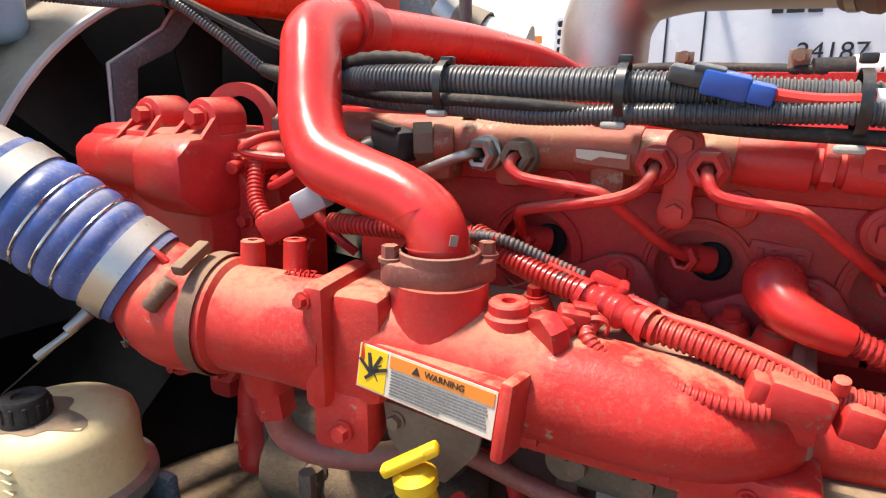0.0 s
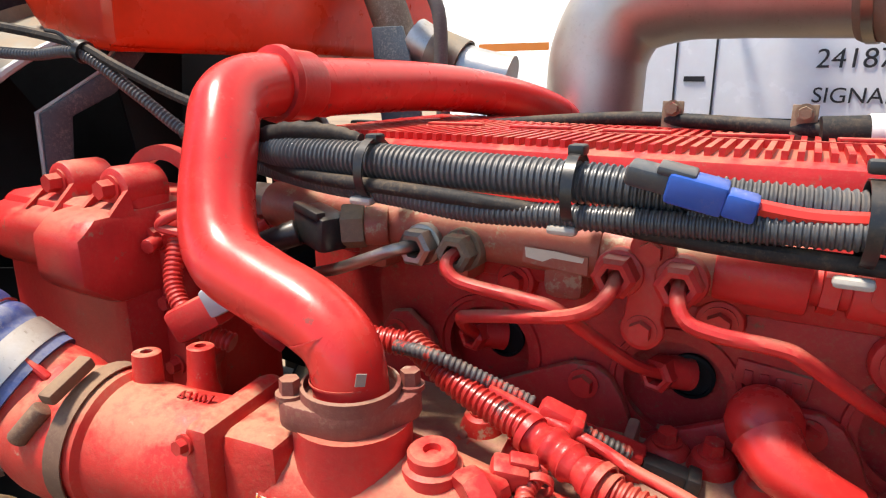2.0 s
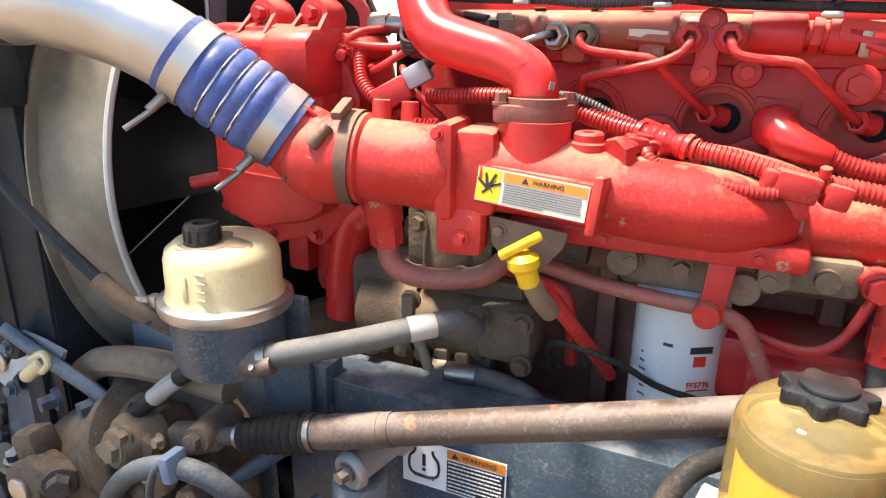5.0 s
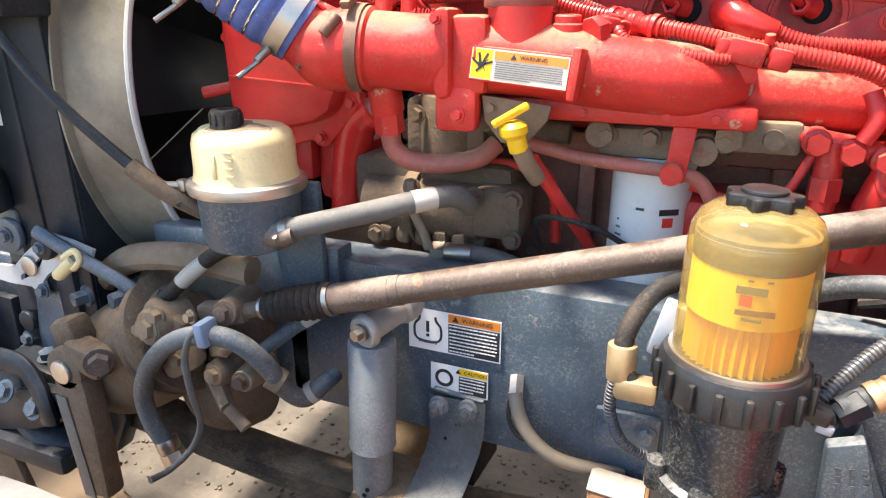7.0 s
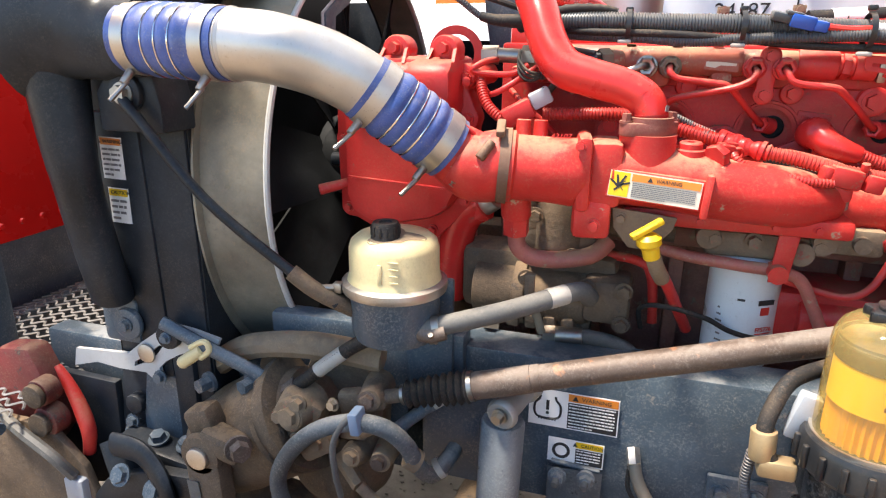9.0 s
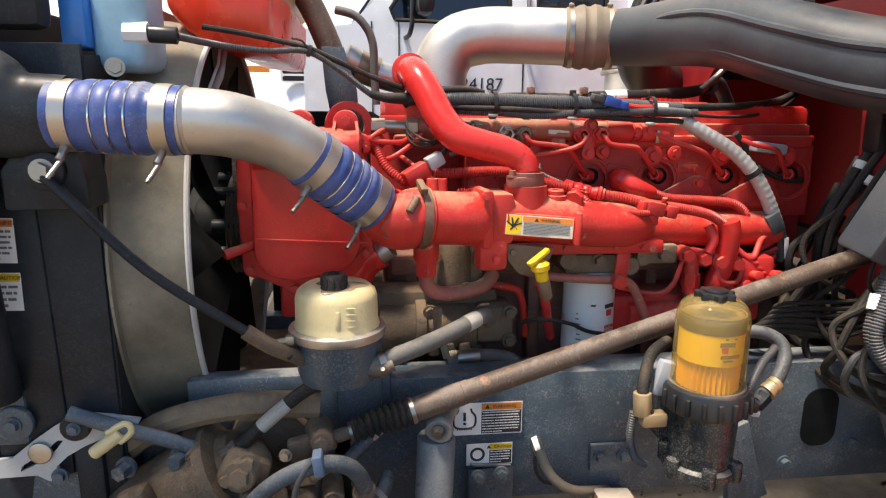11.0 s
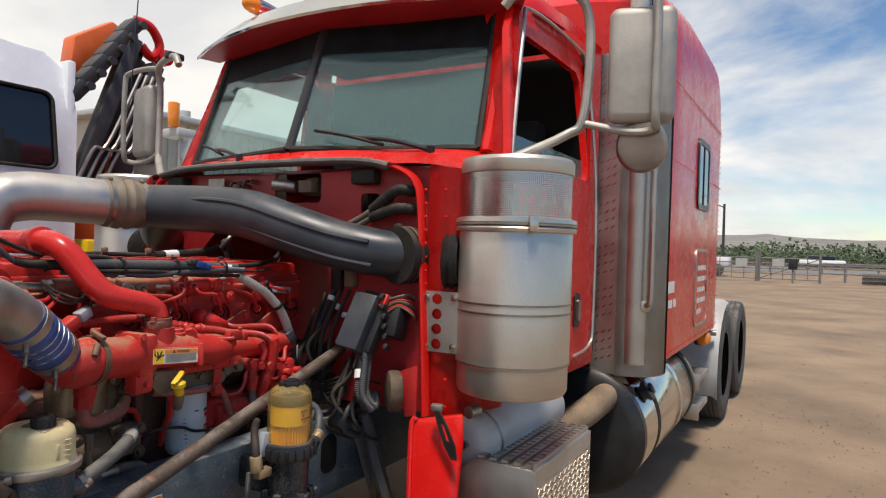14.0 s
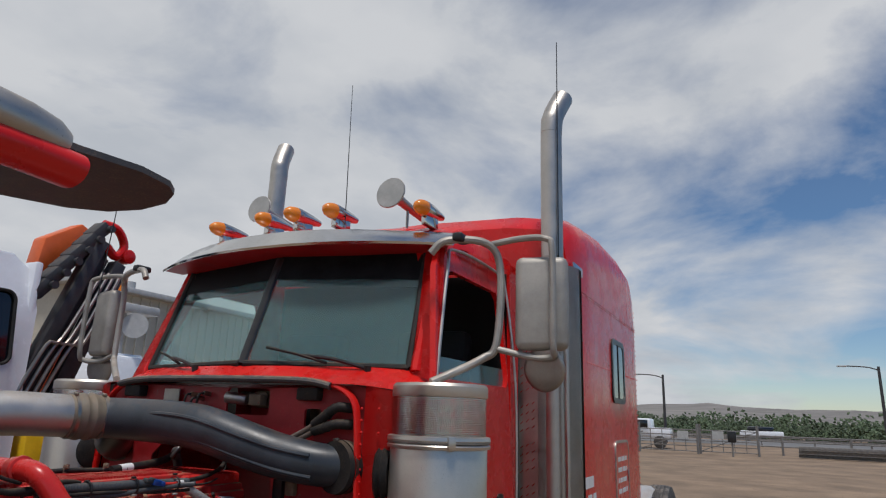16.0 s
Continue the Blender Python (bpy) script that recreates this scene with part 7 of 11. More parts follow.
pipe("drop_hose", [(0.185, -0.335, 1.05), (0.187, -0.335, 1.01), (0.19, -0.33, 0.96)], 0.013, "dusty_rubber", "grey rubber hose")
bm = B()
bx(bm, (0.17, -0.24, 0.99), (0.34, 0.14, 0.09), 0.016)
bx(bm, (0.33, -0.25, 1.02), (0.10, 0.12, 0.12), 0.014)
cy(bm, (0.05, -0.30, 0.985), (0.22, -0.30, 0.985), 0.036, seg=22, bev=0.004)
part("control_module", bm, "engine_red", engine)
pipe("thin_line", [(0.02, -0.33, 1.06), (0.10, -0.34, 1.045), (0.14, -0.34, 1.065), (0.165, -0.33, 1.12)], 0.006, "engine_red")
pipe("thin_line", [(0.24, -0.34, 1.11), (0.25, -0.35, 1.075), (0.29, -0.345, 1.07), (0.31, -0.33, 1.10)], 0.006, "engine_red")
pipe("rear_down_pipe", [(0.255, -0.345, 1.21), (0.262, -0.345, 1.18), (0.262, -0.335, 1.12), (0.245, -0.325, 1.05), (0.235, -0.31, 0.98)], 0.024, "engine_red_clean", "stout red down pipe", 20)
for k in range(5):
    pipe("thin_line", [(0.29 + 0.015 * k, -0.31, 1.15 - 0.02 * k), (0.33 + 0.012 * k, -0.33, 1.12 - 0.012 * k), (0.37, -0.30 + 0.01 * k, 1.16 - 0.03 * k), (0.43, -0.27, 1.17 - 0.02 * k)], 0.007, "engine_red")
bm = B()
bx(bm, (0.345, -0.30, 1.085), (0.09, 0.07, 0.08), 0.014)
vbody = part("valve_body", bm, "engine_red", engine)
for k in range(4):
    part("valve_cap", cy(B(), (0.31 + 0.025 * k, -0.33, 1.06 + 0.02 * (k % 2)), (0.31 + 0.025 * k, -0.36, 1.065 + 0.02 * (k % 2)), 0.012, seg=12, bev=0.002), "engine_red", vbody)
pipe("tall_red_line", [(0.215, -0.335, 1.20), (0.225, -0.345, 1.17), (0.215, -0.345, 1.14)], 0.011, "engine_red")
pipe("red_cross_line", [(-0.19, -0.42, 1.10), (-0.165, -0.38, 1.045), (-0.14, -0.32, 0.98), (-0.12, -0.28, 0.93)], 0.010, "engine_red")
pipe("red_cross_line", [(-0.34, -0.27, 1.06), (-0.22, -0.27, 1.05), (-0.19, -0.27, 1.02), (-0.18, -0.27, 0.93)], 0.009, "dusty_red")

# grey rubber hoses on the engine side
def hose(name, pts, r, label, mat="dusty_rubber", category="hose", mark=None):
    t = thing(name, pts[0], label, category)
    part("hose_body", tube(B(), pts, r, 18, 8), mat, t)
    if mark:
        run = curve(pts, 24)
        n = len(run) - 1
        piece = run[int(mark[0] * n):int(mark[1] * n) + 1]
        part("printed_band", sweep(B(), piece, r + 0.0007, 18), "dirty_white", t, "pale printed band")
        bm = B()
        for k in range(2, len(piece) - 3, 2):
            bx(bm, piece[k] + V((0, -r * 0.8, r * 0.62)), (0.0025, 0.0012, 0.004), 0)
        tagged(part("print_mark", bm, "grey_print", t), kind="stuff")
    return t


t = hose("reservoir_hose", [(-0.545, -0.555, 0.985), (-0.50, -0.545, 0.998), (-0.41, -0.51, 1.020), (-0.34, -0.46, 1.034), (-0.305, -0.42, 1.033), (-0.290, -0.39, 1.012)], 0.0165, "grey rubber power-steering hose with printed band and steel clamp", mark=(0.56, 0.66))
worm(t, (-0.518, -0.549, 0.993), (0.95, 0.2, 0.25), 0.0168, 0.012, (0, -0.7, -0.7))
t = hose("coolant_hose", [(-0.355, -0.345, 0.912), (-0.30, -0.345, 0.916), (-0.25, -0.345, 0.912), (-0.215, -0.34, 0.895), (-0.198, -0.335, 0.865)], 0.014, "grey-blue hose with crimped steel end")
bm = B()
cy(bm, (-0.372, -0.345, 0.910), (-0.350, -0.345, 0.912), 0.018, seg=6)
cy(bm, (-0.350, -0.345, 0.912), (-0.300, -0.345, 0.915), 0.0165, seg=18, bev=0.002)
part("crimp_end", bm, "steel", t)
t = hose("thin_hose", [(-0.398, -0.38, 1.01), (-0.396, -0.375, 0.985), (-0.385, -0.365, 0.955), (-0.375, -0.36, 0.92)], 0.008, "thin olive hose with brass fitting", "tan_rubber")
part("brass_end", cy(B(), (-0.398, -0.38, 1.04), (-0.398, -0.38, 1.0), 0.010, seg=6), "tan_dirt", t)
t = hose("wire_lead", [(-0.20, -0.30, 0.93), (-0.205, -0.32, 0.975), (-0.17, -0.345, 0.995), (-0.10, -0.35, 0.985), (-0.05, -0.345, 0.962), (0.02, -0.34, 0.950)], 0.0045, "thin black electrical lead crossing the fuel filter", "rubber", "cable")
part("lead_end", cy(B(), (0.005, -0.341, 0.952), (0.035, -0.34, 0.946), 0.007, seg=8), "steel", t)

# spin-on fuel filter
ff = thing("fuel_filter", (-0.035, -0.285, 0.885), "white spin-on fuel filter canister under the manifold", "filter")
bm = B()
lathe(bm, [(0.0, 0.886), (0.03, 0.884), (0.052, 0.888), (0.0585, 0.898), (0.0590, 0.91), (0.0590, 1.075), (0.0605, 1.078), (0.0605, 1.092), (0.055, 1.096), (0, 1.096)], (-0.035, -0.285, 0), seg=40)
part("canister", bm, "white_filter", ff)


def on_drum(c, r, ang, z):
    return V((c[0] + r * math.sin(ang), c[1] - r * math.cos(ang), z)), V((math.cos(ang), math.sin(ang), 0))


for ang, z, w, h, mat in ((0.55, 1.003, 0.016, 0.014, "red_print"), (0.56, 1.019, 0.030, 0.009, "black_print"), (0.58, 0.962, 0.030, 0.0015, "red_print"), (-0.15, 1.022, 0.012, 0.004, "black_print")):
    p, r = on_drum((-0.035, -0.285), 0.0592, ang, z)
    part("print_block", bx(B(), p, (w, 0.0012, h), 0, Matrix((r, V((0, 0, 1)).cross(r), V((0, 0, 1)))).transposed()), mat, ff)
p, r = on_drum((-0.035, -0.285), 0.0605, 0.57, 0.970)
words(ff, "FF5776", p, 0.011, r, (0, 0, 1), "red_print")
bm = B()
for k in range(7):
    p, r = on_drum((-0.035, -0.285), 0.0592, -0.75 + 0.02 * k, 1.0 - 0.012 * k)
    bx(bm, p, (0.004 + 0.004 * (k % 3), 0.001, 0.003), 0, Matrix((r, V((0, 0, 1)).cross(r), V((0, 0, 1)))).transposed())
part("small_print", bm, "grey_print", ff)

# dipstick
dip = thing("oil_dipstick", (-0.20, -0.455, 1.09), "yellow T-handled oil dipstick in a tan tube", "dipstick")
bm = B()
cy(bm, (-0.197, -0.463, 1.118), (-0.205, -0.468, 1.150), 0.013, 0.014, 18, 0.002)
lathe(bm, [(0.014, 0.0), (0.019, 0.006), (0.019, 0.016), (0.012, 0.022)], (-0.203, -0.467, 1.136), (-0.15, -0.1, 1), 20)
part("cap", bm, "yellow", dip)
bm = B()
bx(bm, (-0.209, -0.470, 1.166), (0.054, 0.014, 0.010), 0.003, (0, -30, 22))
bx(bm, (-0.209, -0.4785, 1.1665), (0.036, 0.004, 0.0045), 0.001, (0, -30, 22))
part("handle", bm, "yellow", dip)
bm = B()
tube(bm, [(-0.196, -0.462, 1.122), (-0.188, -0.450, 1.098), (-0.178, -0.43, 1.075)], 0.0125, 14, 5)
part("tube", bm, "tan_dirt", dip)

# ---------------------------------------------------------------- charge-air piping
H1L, H1R = V((-1.015, -0.592, 1.436)), V((-0.835, -0.600, 1.428))
cp = thing("charge_air_pipe", (-0.74, -0.56, 1.36), "bare aluminium charge-air pipe bent between two blue hoses", "pipe")
bm = B()
tube(bm, [H1R - V((0.03, 0, 0)), H1R, (-0.80, -0.599, 1.4275), (-0.755, -0.593, 1.422), (-0.705, -0.562, 1.405), (-0.665, -0.540, 1.384), H2S, H2S + hd * 0.03], 0.0515, 36, 8)
part("pipe_body", bm, "aluminium", cp)
part("end_bead", lathe(B(), [(0.0515, -0.004), (0.0545, 0), (0.0515, 0.004)], H1R + V((0.018, 0, 0)), (1, 0, 0), 36), "aluminium", cp)


def ribbed_hose(a, b, r, label):
    t = thing("charge_air_hose", (a + b) / 2, label, "hose", "blue charge-air hoses")
    d, length = (b - a).normalized(), (b - a).length
    prof = []
    n = 60
    for i in range(n + 1):
        f = i / n
        e = 0.0
        if 0.24 < f < 0.76:
            e = 0.0034 * abs(math.sin((f - 0.24) / 0.52 * math.pi * 4)) ** 0.75
        prof.append((r + 0.002 + e, f * length))
    bm = lathe(B(), prof, a, d, 44)
    part("sleeve", bm, "blue_hose", t)
    for k in range(3):
        f = 0.24 + 0.52 * (k + 1) / 4
        bm = B()
        lathe(bm, [(r + 0.0035 + 0.0018 * math.cos(q), 0.0018 * math.sin(q)) for q in [2 * math.pi * j / 8 for j in range(9)]], a + d * f * length, d, 44)
        part("wire_ring", bm, "stainless", t)
    for f, sd in ((0.13, (0.5, -1, 0.2)), (0.87, (0.5, -1, 0.2))):
        c = a + d * f * length
        bm = band(B(), c, d, r + 0.0028, 0.024, 0.0012, 44)
        cl = part("band_clamp", bm, "satin_steel", t, "wide bright steel band clamp")
        q = V((0, -0.55, -0.85))
        q = (q - d * q.dot(d)).normalized()
        bm = B()
        p = c + q * (r + 0.004)
        cy(bm, p, p + q * 0.022 + V((-0.004, -0.004, 0)), 0.007, 0.0055, 14, 0.001)
        cy(bm, p + q * 0.018, p + q * 0.052 + V((-0.012, -0.008, 0)), 0.0038, seg=8)
        part("t_bolt", bm, "steel", cl)
    return t


ribbed_hose(H1L, H1R + V((0.012, 0, 0)), 0.0515, "dusty blue silicone hose with steel rings, at the cooler outlet")
ribbed_hose(H2S - hd * 0.012, H2E + hd * 0.008, 0.0515, "dusty blue silicone hose with steel rings, at the intake elbow")

# ---------------------------------------------------------------- radiator, cooler and shroud
rad_t = thing("radiator", (-1.12, 0, 0.62), "dark radiator and charge-air cooler stack with side tank", "radiator")
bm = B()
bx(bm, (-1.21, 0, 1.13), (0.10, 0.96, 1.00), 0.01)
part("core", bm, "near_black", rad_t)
bm = B()
tube(bm, [H1L + V((0.02, 0, 0)), H1L + V((-0.02, 0.0, 0.002)), (-1.075, -0.588, 1.440), (-1.13, -0.58, 1.455), (-1.19, -0.575, 1.46), (-1.25, -0.57, 1.45)], lambda f: 0.054 + 0.055 * max(0.0, f - 0.25) ** 1.1 * 1.6, 28, 7, (0.72, 1.1))
part("cooler_outlet", bm, "shroud", rad_t, "dark painted cooler outlet horn")
bm = B()
tube(bm, [(-1.19, -0.575, 1.55), (-1.20, -0.575, 1.40), (-1.185, -0.585, 1.22), (-1.19, -0.56, 1.06), (-1.20, -0.53, 0.95)], lambda f: 0.075 - 0.03 * min(1.0, f * 1.8), 20, 7, (0.8, 1.0))
part("side_tank", bm, "shroud", rad_t)
bm = B()
prism(bm, [(-1.215, -0.517, 0.78), (-1.090, -0.517, 0.78), (-1.100, -0.517, 1.31), (-1.210, -0.517, 1.31)], (0, 0.05, 0), 0.006)
part("side_channel", bm, "shroud", rad_t)
bm = B()
prism(bm, [(-1.115, -0.58, 1.285), (-0.985, -0.58, 1.285), (-0.985, -0.58, 1.33), (-1.0, -0.58, 1.40), (-1.075, -0.58, 1.40), (-1.115, -0.58, 1.35)], (0, 0.085, 0), 0.006)
cy(bm, (-1.045, -0.578, 1.350), (-1.045, -0.592, 1.350), 0.032, seg=24, bev=0.004)
lug = part("stay_lug", bm, "shroud", rad_t)
part("bolt", hexa(B(), (-1.045, -0.592, 1.350), (0.1, -1, 0.05), 0.014, 0.018), "steel", lug, "bright hexagon bolt")
bm = B()
bx(bm, (-1.20, -0.50, 0.895), (0.09, 0.05, 0.10), 0.012)
cy(bm, (-1.175, -0.520, 0.893), (-1.175, -0.535, 0.893), 0.034, seg=22, bev=0.006)
lm = part("lower_mount", bm, "frame_grey", rad_t)
part("bolt", hexa(B(), (-1.175, -0.535, 0.893), (0, -1, 0), 0.012, 0.012), "frame_grey", lm)
placard("radiator_label", (-1.162, -0.5185, 1.225), (1, 0, -0.02), (0.02, 0, 1), 0.050, 0.078, "white and orange fan warning label on the radiator side", 0.16, "orange_label", "WARNING", 0.0, 6, "white_label", "hand", 5)
placard("caution_label", (-1.160, -0.5185, 1.135), (1, 0, -0.02), (0.02, 0, 1), 0.046, 0.068, "white and yellow caution label on the radiator side", 0.20, "yellow_label", "CAUTION", 0.0, 4, "white_label", "ring", 6)

shr = thing("fan_shroud", (-0.98, 0, 0.65), "black plastic fan shroud with a dusty round ring", "fan shroud")
SC = V((0, 0.0, 1.15))
bm = B()
circ = ring2d((0, 1.15), 0.487, 72)
sheet(bm, [(-0.505, 0.65), (0.505, 0.65), (0.505, 1.60), (0.30, 1.665), (-0.20, 1.665), (-0.30, 1.61), (-0.40, 1.54), (-0.505, 1.53)], [circ], lambda u, v, w: V((-1.005 + w, u, v)), 0.006)
part("front_plate", bm, "shroud", shr)
bm = sheet(B(), ring2d((0, 1.15), 0.513, 96), [ring2d((0, 1.15), 0.4875, 72)], lambda u, v, w: V((-0.998 + w, u, v)), 0.005)
part("ring_flange", bm, "shroud_band", shr, "dusty olive-grey ring flange")
for y in (-0.505, 0.505):
    part("side_wall", bx(B(), (-1.085, y, 1.10), (0.165, 0.012, 0.90), 0.003), "shroud", shr)
bm = B()
lathe(bm, [(0.497, -0.13), (0.492, -0.10), (0.480, -0.02), (0.472, 0.0), (0.468, 0.0), (0.470, -0.02), (0.484, -0.10), (0.490, -0.13), (0.497, -0.13)], (-0.872, 0, 1.15), (1, 0, 0), 96)
part("ring_band", bm, "shroud_band", shr, "dusty olive-brown ring")
bm = B()
lathe(bm, [(0.470 + 0.0065 * math.cos(q), 0.006 * math.sin(q)) for q in [2 * math.pi * j / 8 for j in range(9)]], (-0.870, 0, 1.15), (1, 0, 0), 96)
part("ring_lip", bm, "grey_paint", shr, "pale rolled lip")
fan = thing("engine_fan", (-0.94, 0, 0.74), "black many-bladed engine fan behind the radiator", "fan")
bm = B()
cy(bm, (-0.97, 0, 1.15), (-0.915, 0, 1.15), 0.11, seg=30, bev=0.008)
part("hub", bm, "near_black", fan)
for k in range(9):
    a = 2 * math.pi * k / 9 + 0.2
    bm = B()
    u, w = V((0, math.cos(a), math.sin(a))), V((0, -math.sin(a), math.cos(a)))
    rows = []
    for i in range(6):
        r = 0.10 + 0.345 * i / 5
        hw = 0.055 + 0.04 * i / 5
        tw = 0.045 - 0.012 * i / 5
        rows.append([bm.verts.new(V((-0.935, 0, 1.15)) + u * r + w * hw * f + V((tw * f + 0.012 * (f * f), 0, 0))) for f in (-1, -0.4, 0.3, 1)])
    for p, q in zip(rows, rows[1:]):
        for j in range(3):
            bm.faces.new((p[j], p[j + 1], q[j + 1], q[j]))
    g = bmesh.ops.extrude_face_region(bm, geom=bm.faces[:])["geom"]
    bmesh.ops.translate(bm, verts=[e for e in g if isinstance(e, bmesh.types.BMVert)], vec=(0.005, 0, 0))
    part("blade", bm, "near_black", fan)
t = thing("shroud_bracket", (-0.86, -0.15, 1.39), "bent grey steel bracket on the shroud ring", "bracket")
bm = B()
prism(bm, [(-0.866, y, z) for y, z in ((-0.236, 1.36), (-0.231, 1.488), (-0.132, 1.542), (-0.099, 1.582), (-0.060, 1.600), (-0.055, 1.575), (-0.085, 1.545), (-0.097, 1.530), (-0.118, 1.512), (-0.187, 1.482), (-0.201, 1.36))], (0.007, 0, 0), 0.002)
part("strap", bm, "frame_grey", t)
edge = [(-0.866, y, z) for y, z in ((-0.236, 1.36), (-0.232, 1.488), (-0.132, 1.543), (-0.100, 1.583))]
part("turned_edge", tube(B(), edge, 0.0035, 6, 1), "grey_paint", t)

# diagonal stay
stay = thing("radiator_stay", (-0.86, -0.60, 1.0), "dark blue-grey round radiator stay rod", "stay rod")
bm = B()
tube(bm, [(-1.045, -0.600, 1.345), (-1.015, -0.605, 1.318), (-0.90, -0.605, 1.19), (-0.76, -0.60, 1.085), (-0.68, -0.58, 1.022)], 0.0088, 14, 5)
part("rod", bm, "shroud", stay)
bm = B()
tube(bm, [(-0.75, -0.60, 1.078), (-0.71, -0.59, 1.045), (-0.66, -0.56, 1.008)], 0.014, 12, 4)
part("end_sleeve", bm, "dirt_iron", stay)

# bottles above the radiator
t = thing("washer_bottle", (-0.99, -0.42, 1.535), "translucent pale-blue washer bottle", "bottle")
bm = B()
bx(bm, (-0.968, -0.37, 1.68), (0.094, 0.15, 0.34), 0.028, None, 3)
part("bottle", bm, "pale_blue", t)
bm = B()
cy(bm, (-0.955, -0.435, 1.575), (-0.915, -0.435, 1.575), 0.019, seg=8)
part("pump_port", bm, "white_label", t)
part("lower_bottle", bx(B(), (-1.030, -0.43, 1.60), (0.045, 0.07, 0.11), 0.012), "blue_fluid", t, "blue washer fluid seen through the plastic")
part("pump_plug", cy(B(), (-0.918, -0.435, 1.574), (-0.868, -0.432, 1.572), 0.015, seg=16, bev=0.002), "black_plastic", t)
bm = B()
bx(bm, (-1.10, -0.50, 1.69), (0.10, 0.06, 0.24), 0.02)
part("bracket", bm, "shroud", t)
part("bolt", hexa(B(), (-0.965, -0.47, 1.515), (0.3, -1, 0), 0.012, 0.012), "steel", t)
t = thing("coolant_tank", (-0.93, 0.2, 1.62), "translucent surge tank half full of red coolant", "tank")
bm = B()
prism(bm, [(-0.955, -0.19, 1.655), (-0.918, -0.19, 1.608), (-0.880, -0.19, 1.580), (-0.765, -0.19, 1.566), (-0.742, -0.19, 1.575), (-0.735, -0.19, 1.72), (-0.955, -0.19, 1.72)], (0, 0.84, 0), 0.018)
part("filled_part", bm, "coolant", t, "red fluid seen through the tank wall")
bm = B()
bx(bm, (-0.845, 0.23, 1.775), (0.225, 0.85, 0.12), 0.03, None, 3)
part("upper_shell", bm, "cream", t)

# upper coolant pipe and its stay
t = thing("coolant_pipe", (-0.66, 0.3, 1.62), "brown-grey coolant pipe rising to the radiator", "pipe")
part("pipe_body", tube(B(), [(-0.78, 0.28, 1.86), (-0.70, 0.30, 1.75), (-0.655, 0.30, 1.655), (-0.63, 0.30, 1.59)], 0.036, 20, 6), "rusty", t)
part("lower_pipe", tube(B(), [(-0.60, 0.30, 1.60), (-0.55, 0.31, 1.57), (-0.49, 0.32, 1.545), (-0.42, 0.33, 1.53)], 0.040, 20, 6), "cast_alu", t)
part("tan_sleeve", band(B(), (-0.535, 0.312, 1.563), (0.9, 0.1, -0.35), 0.042, 0.06, 0.004, 30), "tan_rubber", t)
bm = B()
prism(bm, [(-0.665, 0.26, 1.62), (-0.60, 0.26, 1.62), (-0.565, 0.26, 1.50), (-0.56, 0.26, 1.42), (-0.64, 0.26, 1.42), (-0.655, 0.26, 1.50)], (0, 0.008, 0), 0.002)
part("stay_plate", bm, "frame_grey", t)
part("vent_hose", tube(B(), [(-0.62, 0.26, 1.72), (-0.56, 0.25, 1.70), (-0.52, 0.25, 1.64), (-0.515, 0.25, 1.55), (-0.51, 0.25, 1.46)], 0.012, 12, 6), "dusty_rubber", t)

# ---------------------------------------------------------------- power steering reservoir
ps = thing("steering_reservoir", (-0.60, -0.525, 0.90), "cream plastic power-steering reservoir on a dark metal can", "reservoir")
PC = (-0.600, -0.525)
bm = B()
lathe(bm, [(0.0, 0.952), (0.05, 0.950), (0.068, 0.958), (0.074, 0.975), (0.076, 1.045), (0.0, 1.046)], (*PC, 0), seg=44)
part("can", bm, "frame_grey", ps, "dark blue-grey metal can")
bm = B()
lathe(bm, [(0.075, 1.040), (0.087, 1.043), (0.089, 1.050), (0.088, 1.058), (0.080, 1.062)], (*PC, 0), seg=48)
part("clamp_ring", bm, "cast_alu", ps, "pale grey clamp ring")
bm = B()
lathe(bm, [(0.080, 1.058), (0.077, 1.066), (0.075, 1.075), (0.0745, 1.115), (0.071, 1.127), (0.060, 1.136), (0.030, 1.141), (0, 1.142)], (*PC, 0), seg=48)
tank = part("tank", bm, "cream", ps)
bm = B()
bx(bm, (PC[0] + 0.005, PC[1] - 0.0745, 1.090), (0.008, 0.004, 0.034), 0.002)
part("level_mark", bm, "cream", tank)
for k in range(4):
    part("level_mark", bx(B(), (PC[0] + 0.025, PC[1] - 0.0705, 1.078 + 0.011 * k), (0.020, 0.004, 0.002), 0.0008), "cream", tank)
def dome(r):
    pts = [(0.0, 1.142), (0.030, 1.141), (0.060, 1.136), (0.071, 1.127), (0.0745, 1.115)]
    for (r0, z0), (r1, z1) in zip(pts, pts[1:]):
        if r <= r1:
            return z0 + (z1 - z0) * (r - r0) / (r1 - r0)
    return 1.115


bm = B()
rings = []
for j in range(7):
    row = []
    for k in range(40):
        a = 2 * math.pi * k / 40
        r = (0.040 + 0.009 * math.sin(3 * a + 1) + 0.006 * math.sin(5 * a)) * j / 6
        x, y = -0.002 + 0.010 + r * math.cos(a), -0.022 + r * 0.85 * math.sin(a)
        row.append(bm.verts.new((PC[0] + x, PC[1] + y, dome(math.hypot(x, y)) + 0.0007)))
    rings.append(row)
for p, q in zip(rings, rings[1:]):
    for k in range(40):
        bm.faces.new((p[k], p[(k + 1) % 40], q[(k + 1) % 40], q[k]))
bmesh.ops.remove_doubles(bm, verts=bm.verts, dist=1e-6)
part("oily_dust", bm, "tan_dirt", tank, "brown oily dust stain")
bm = B()
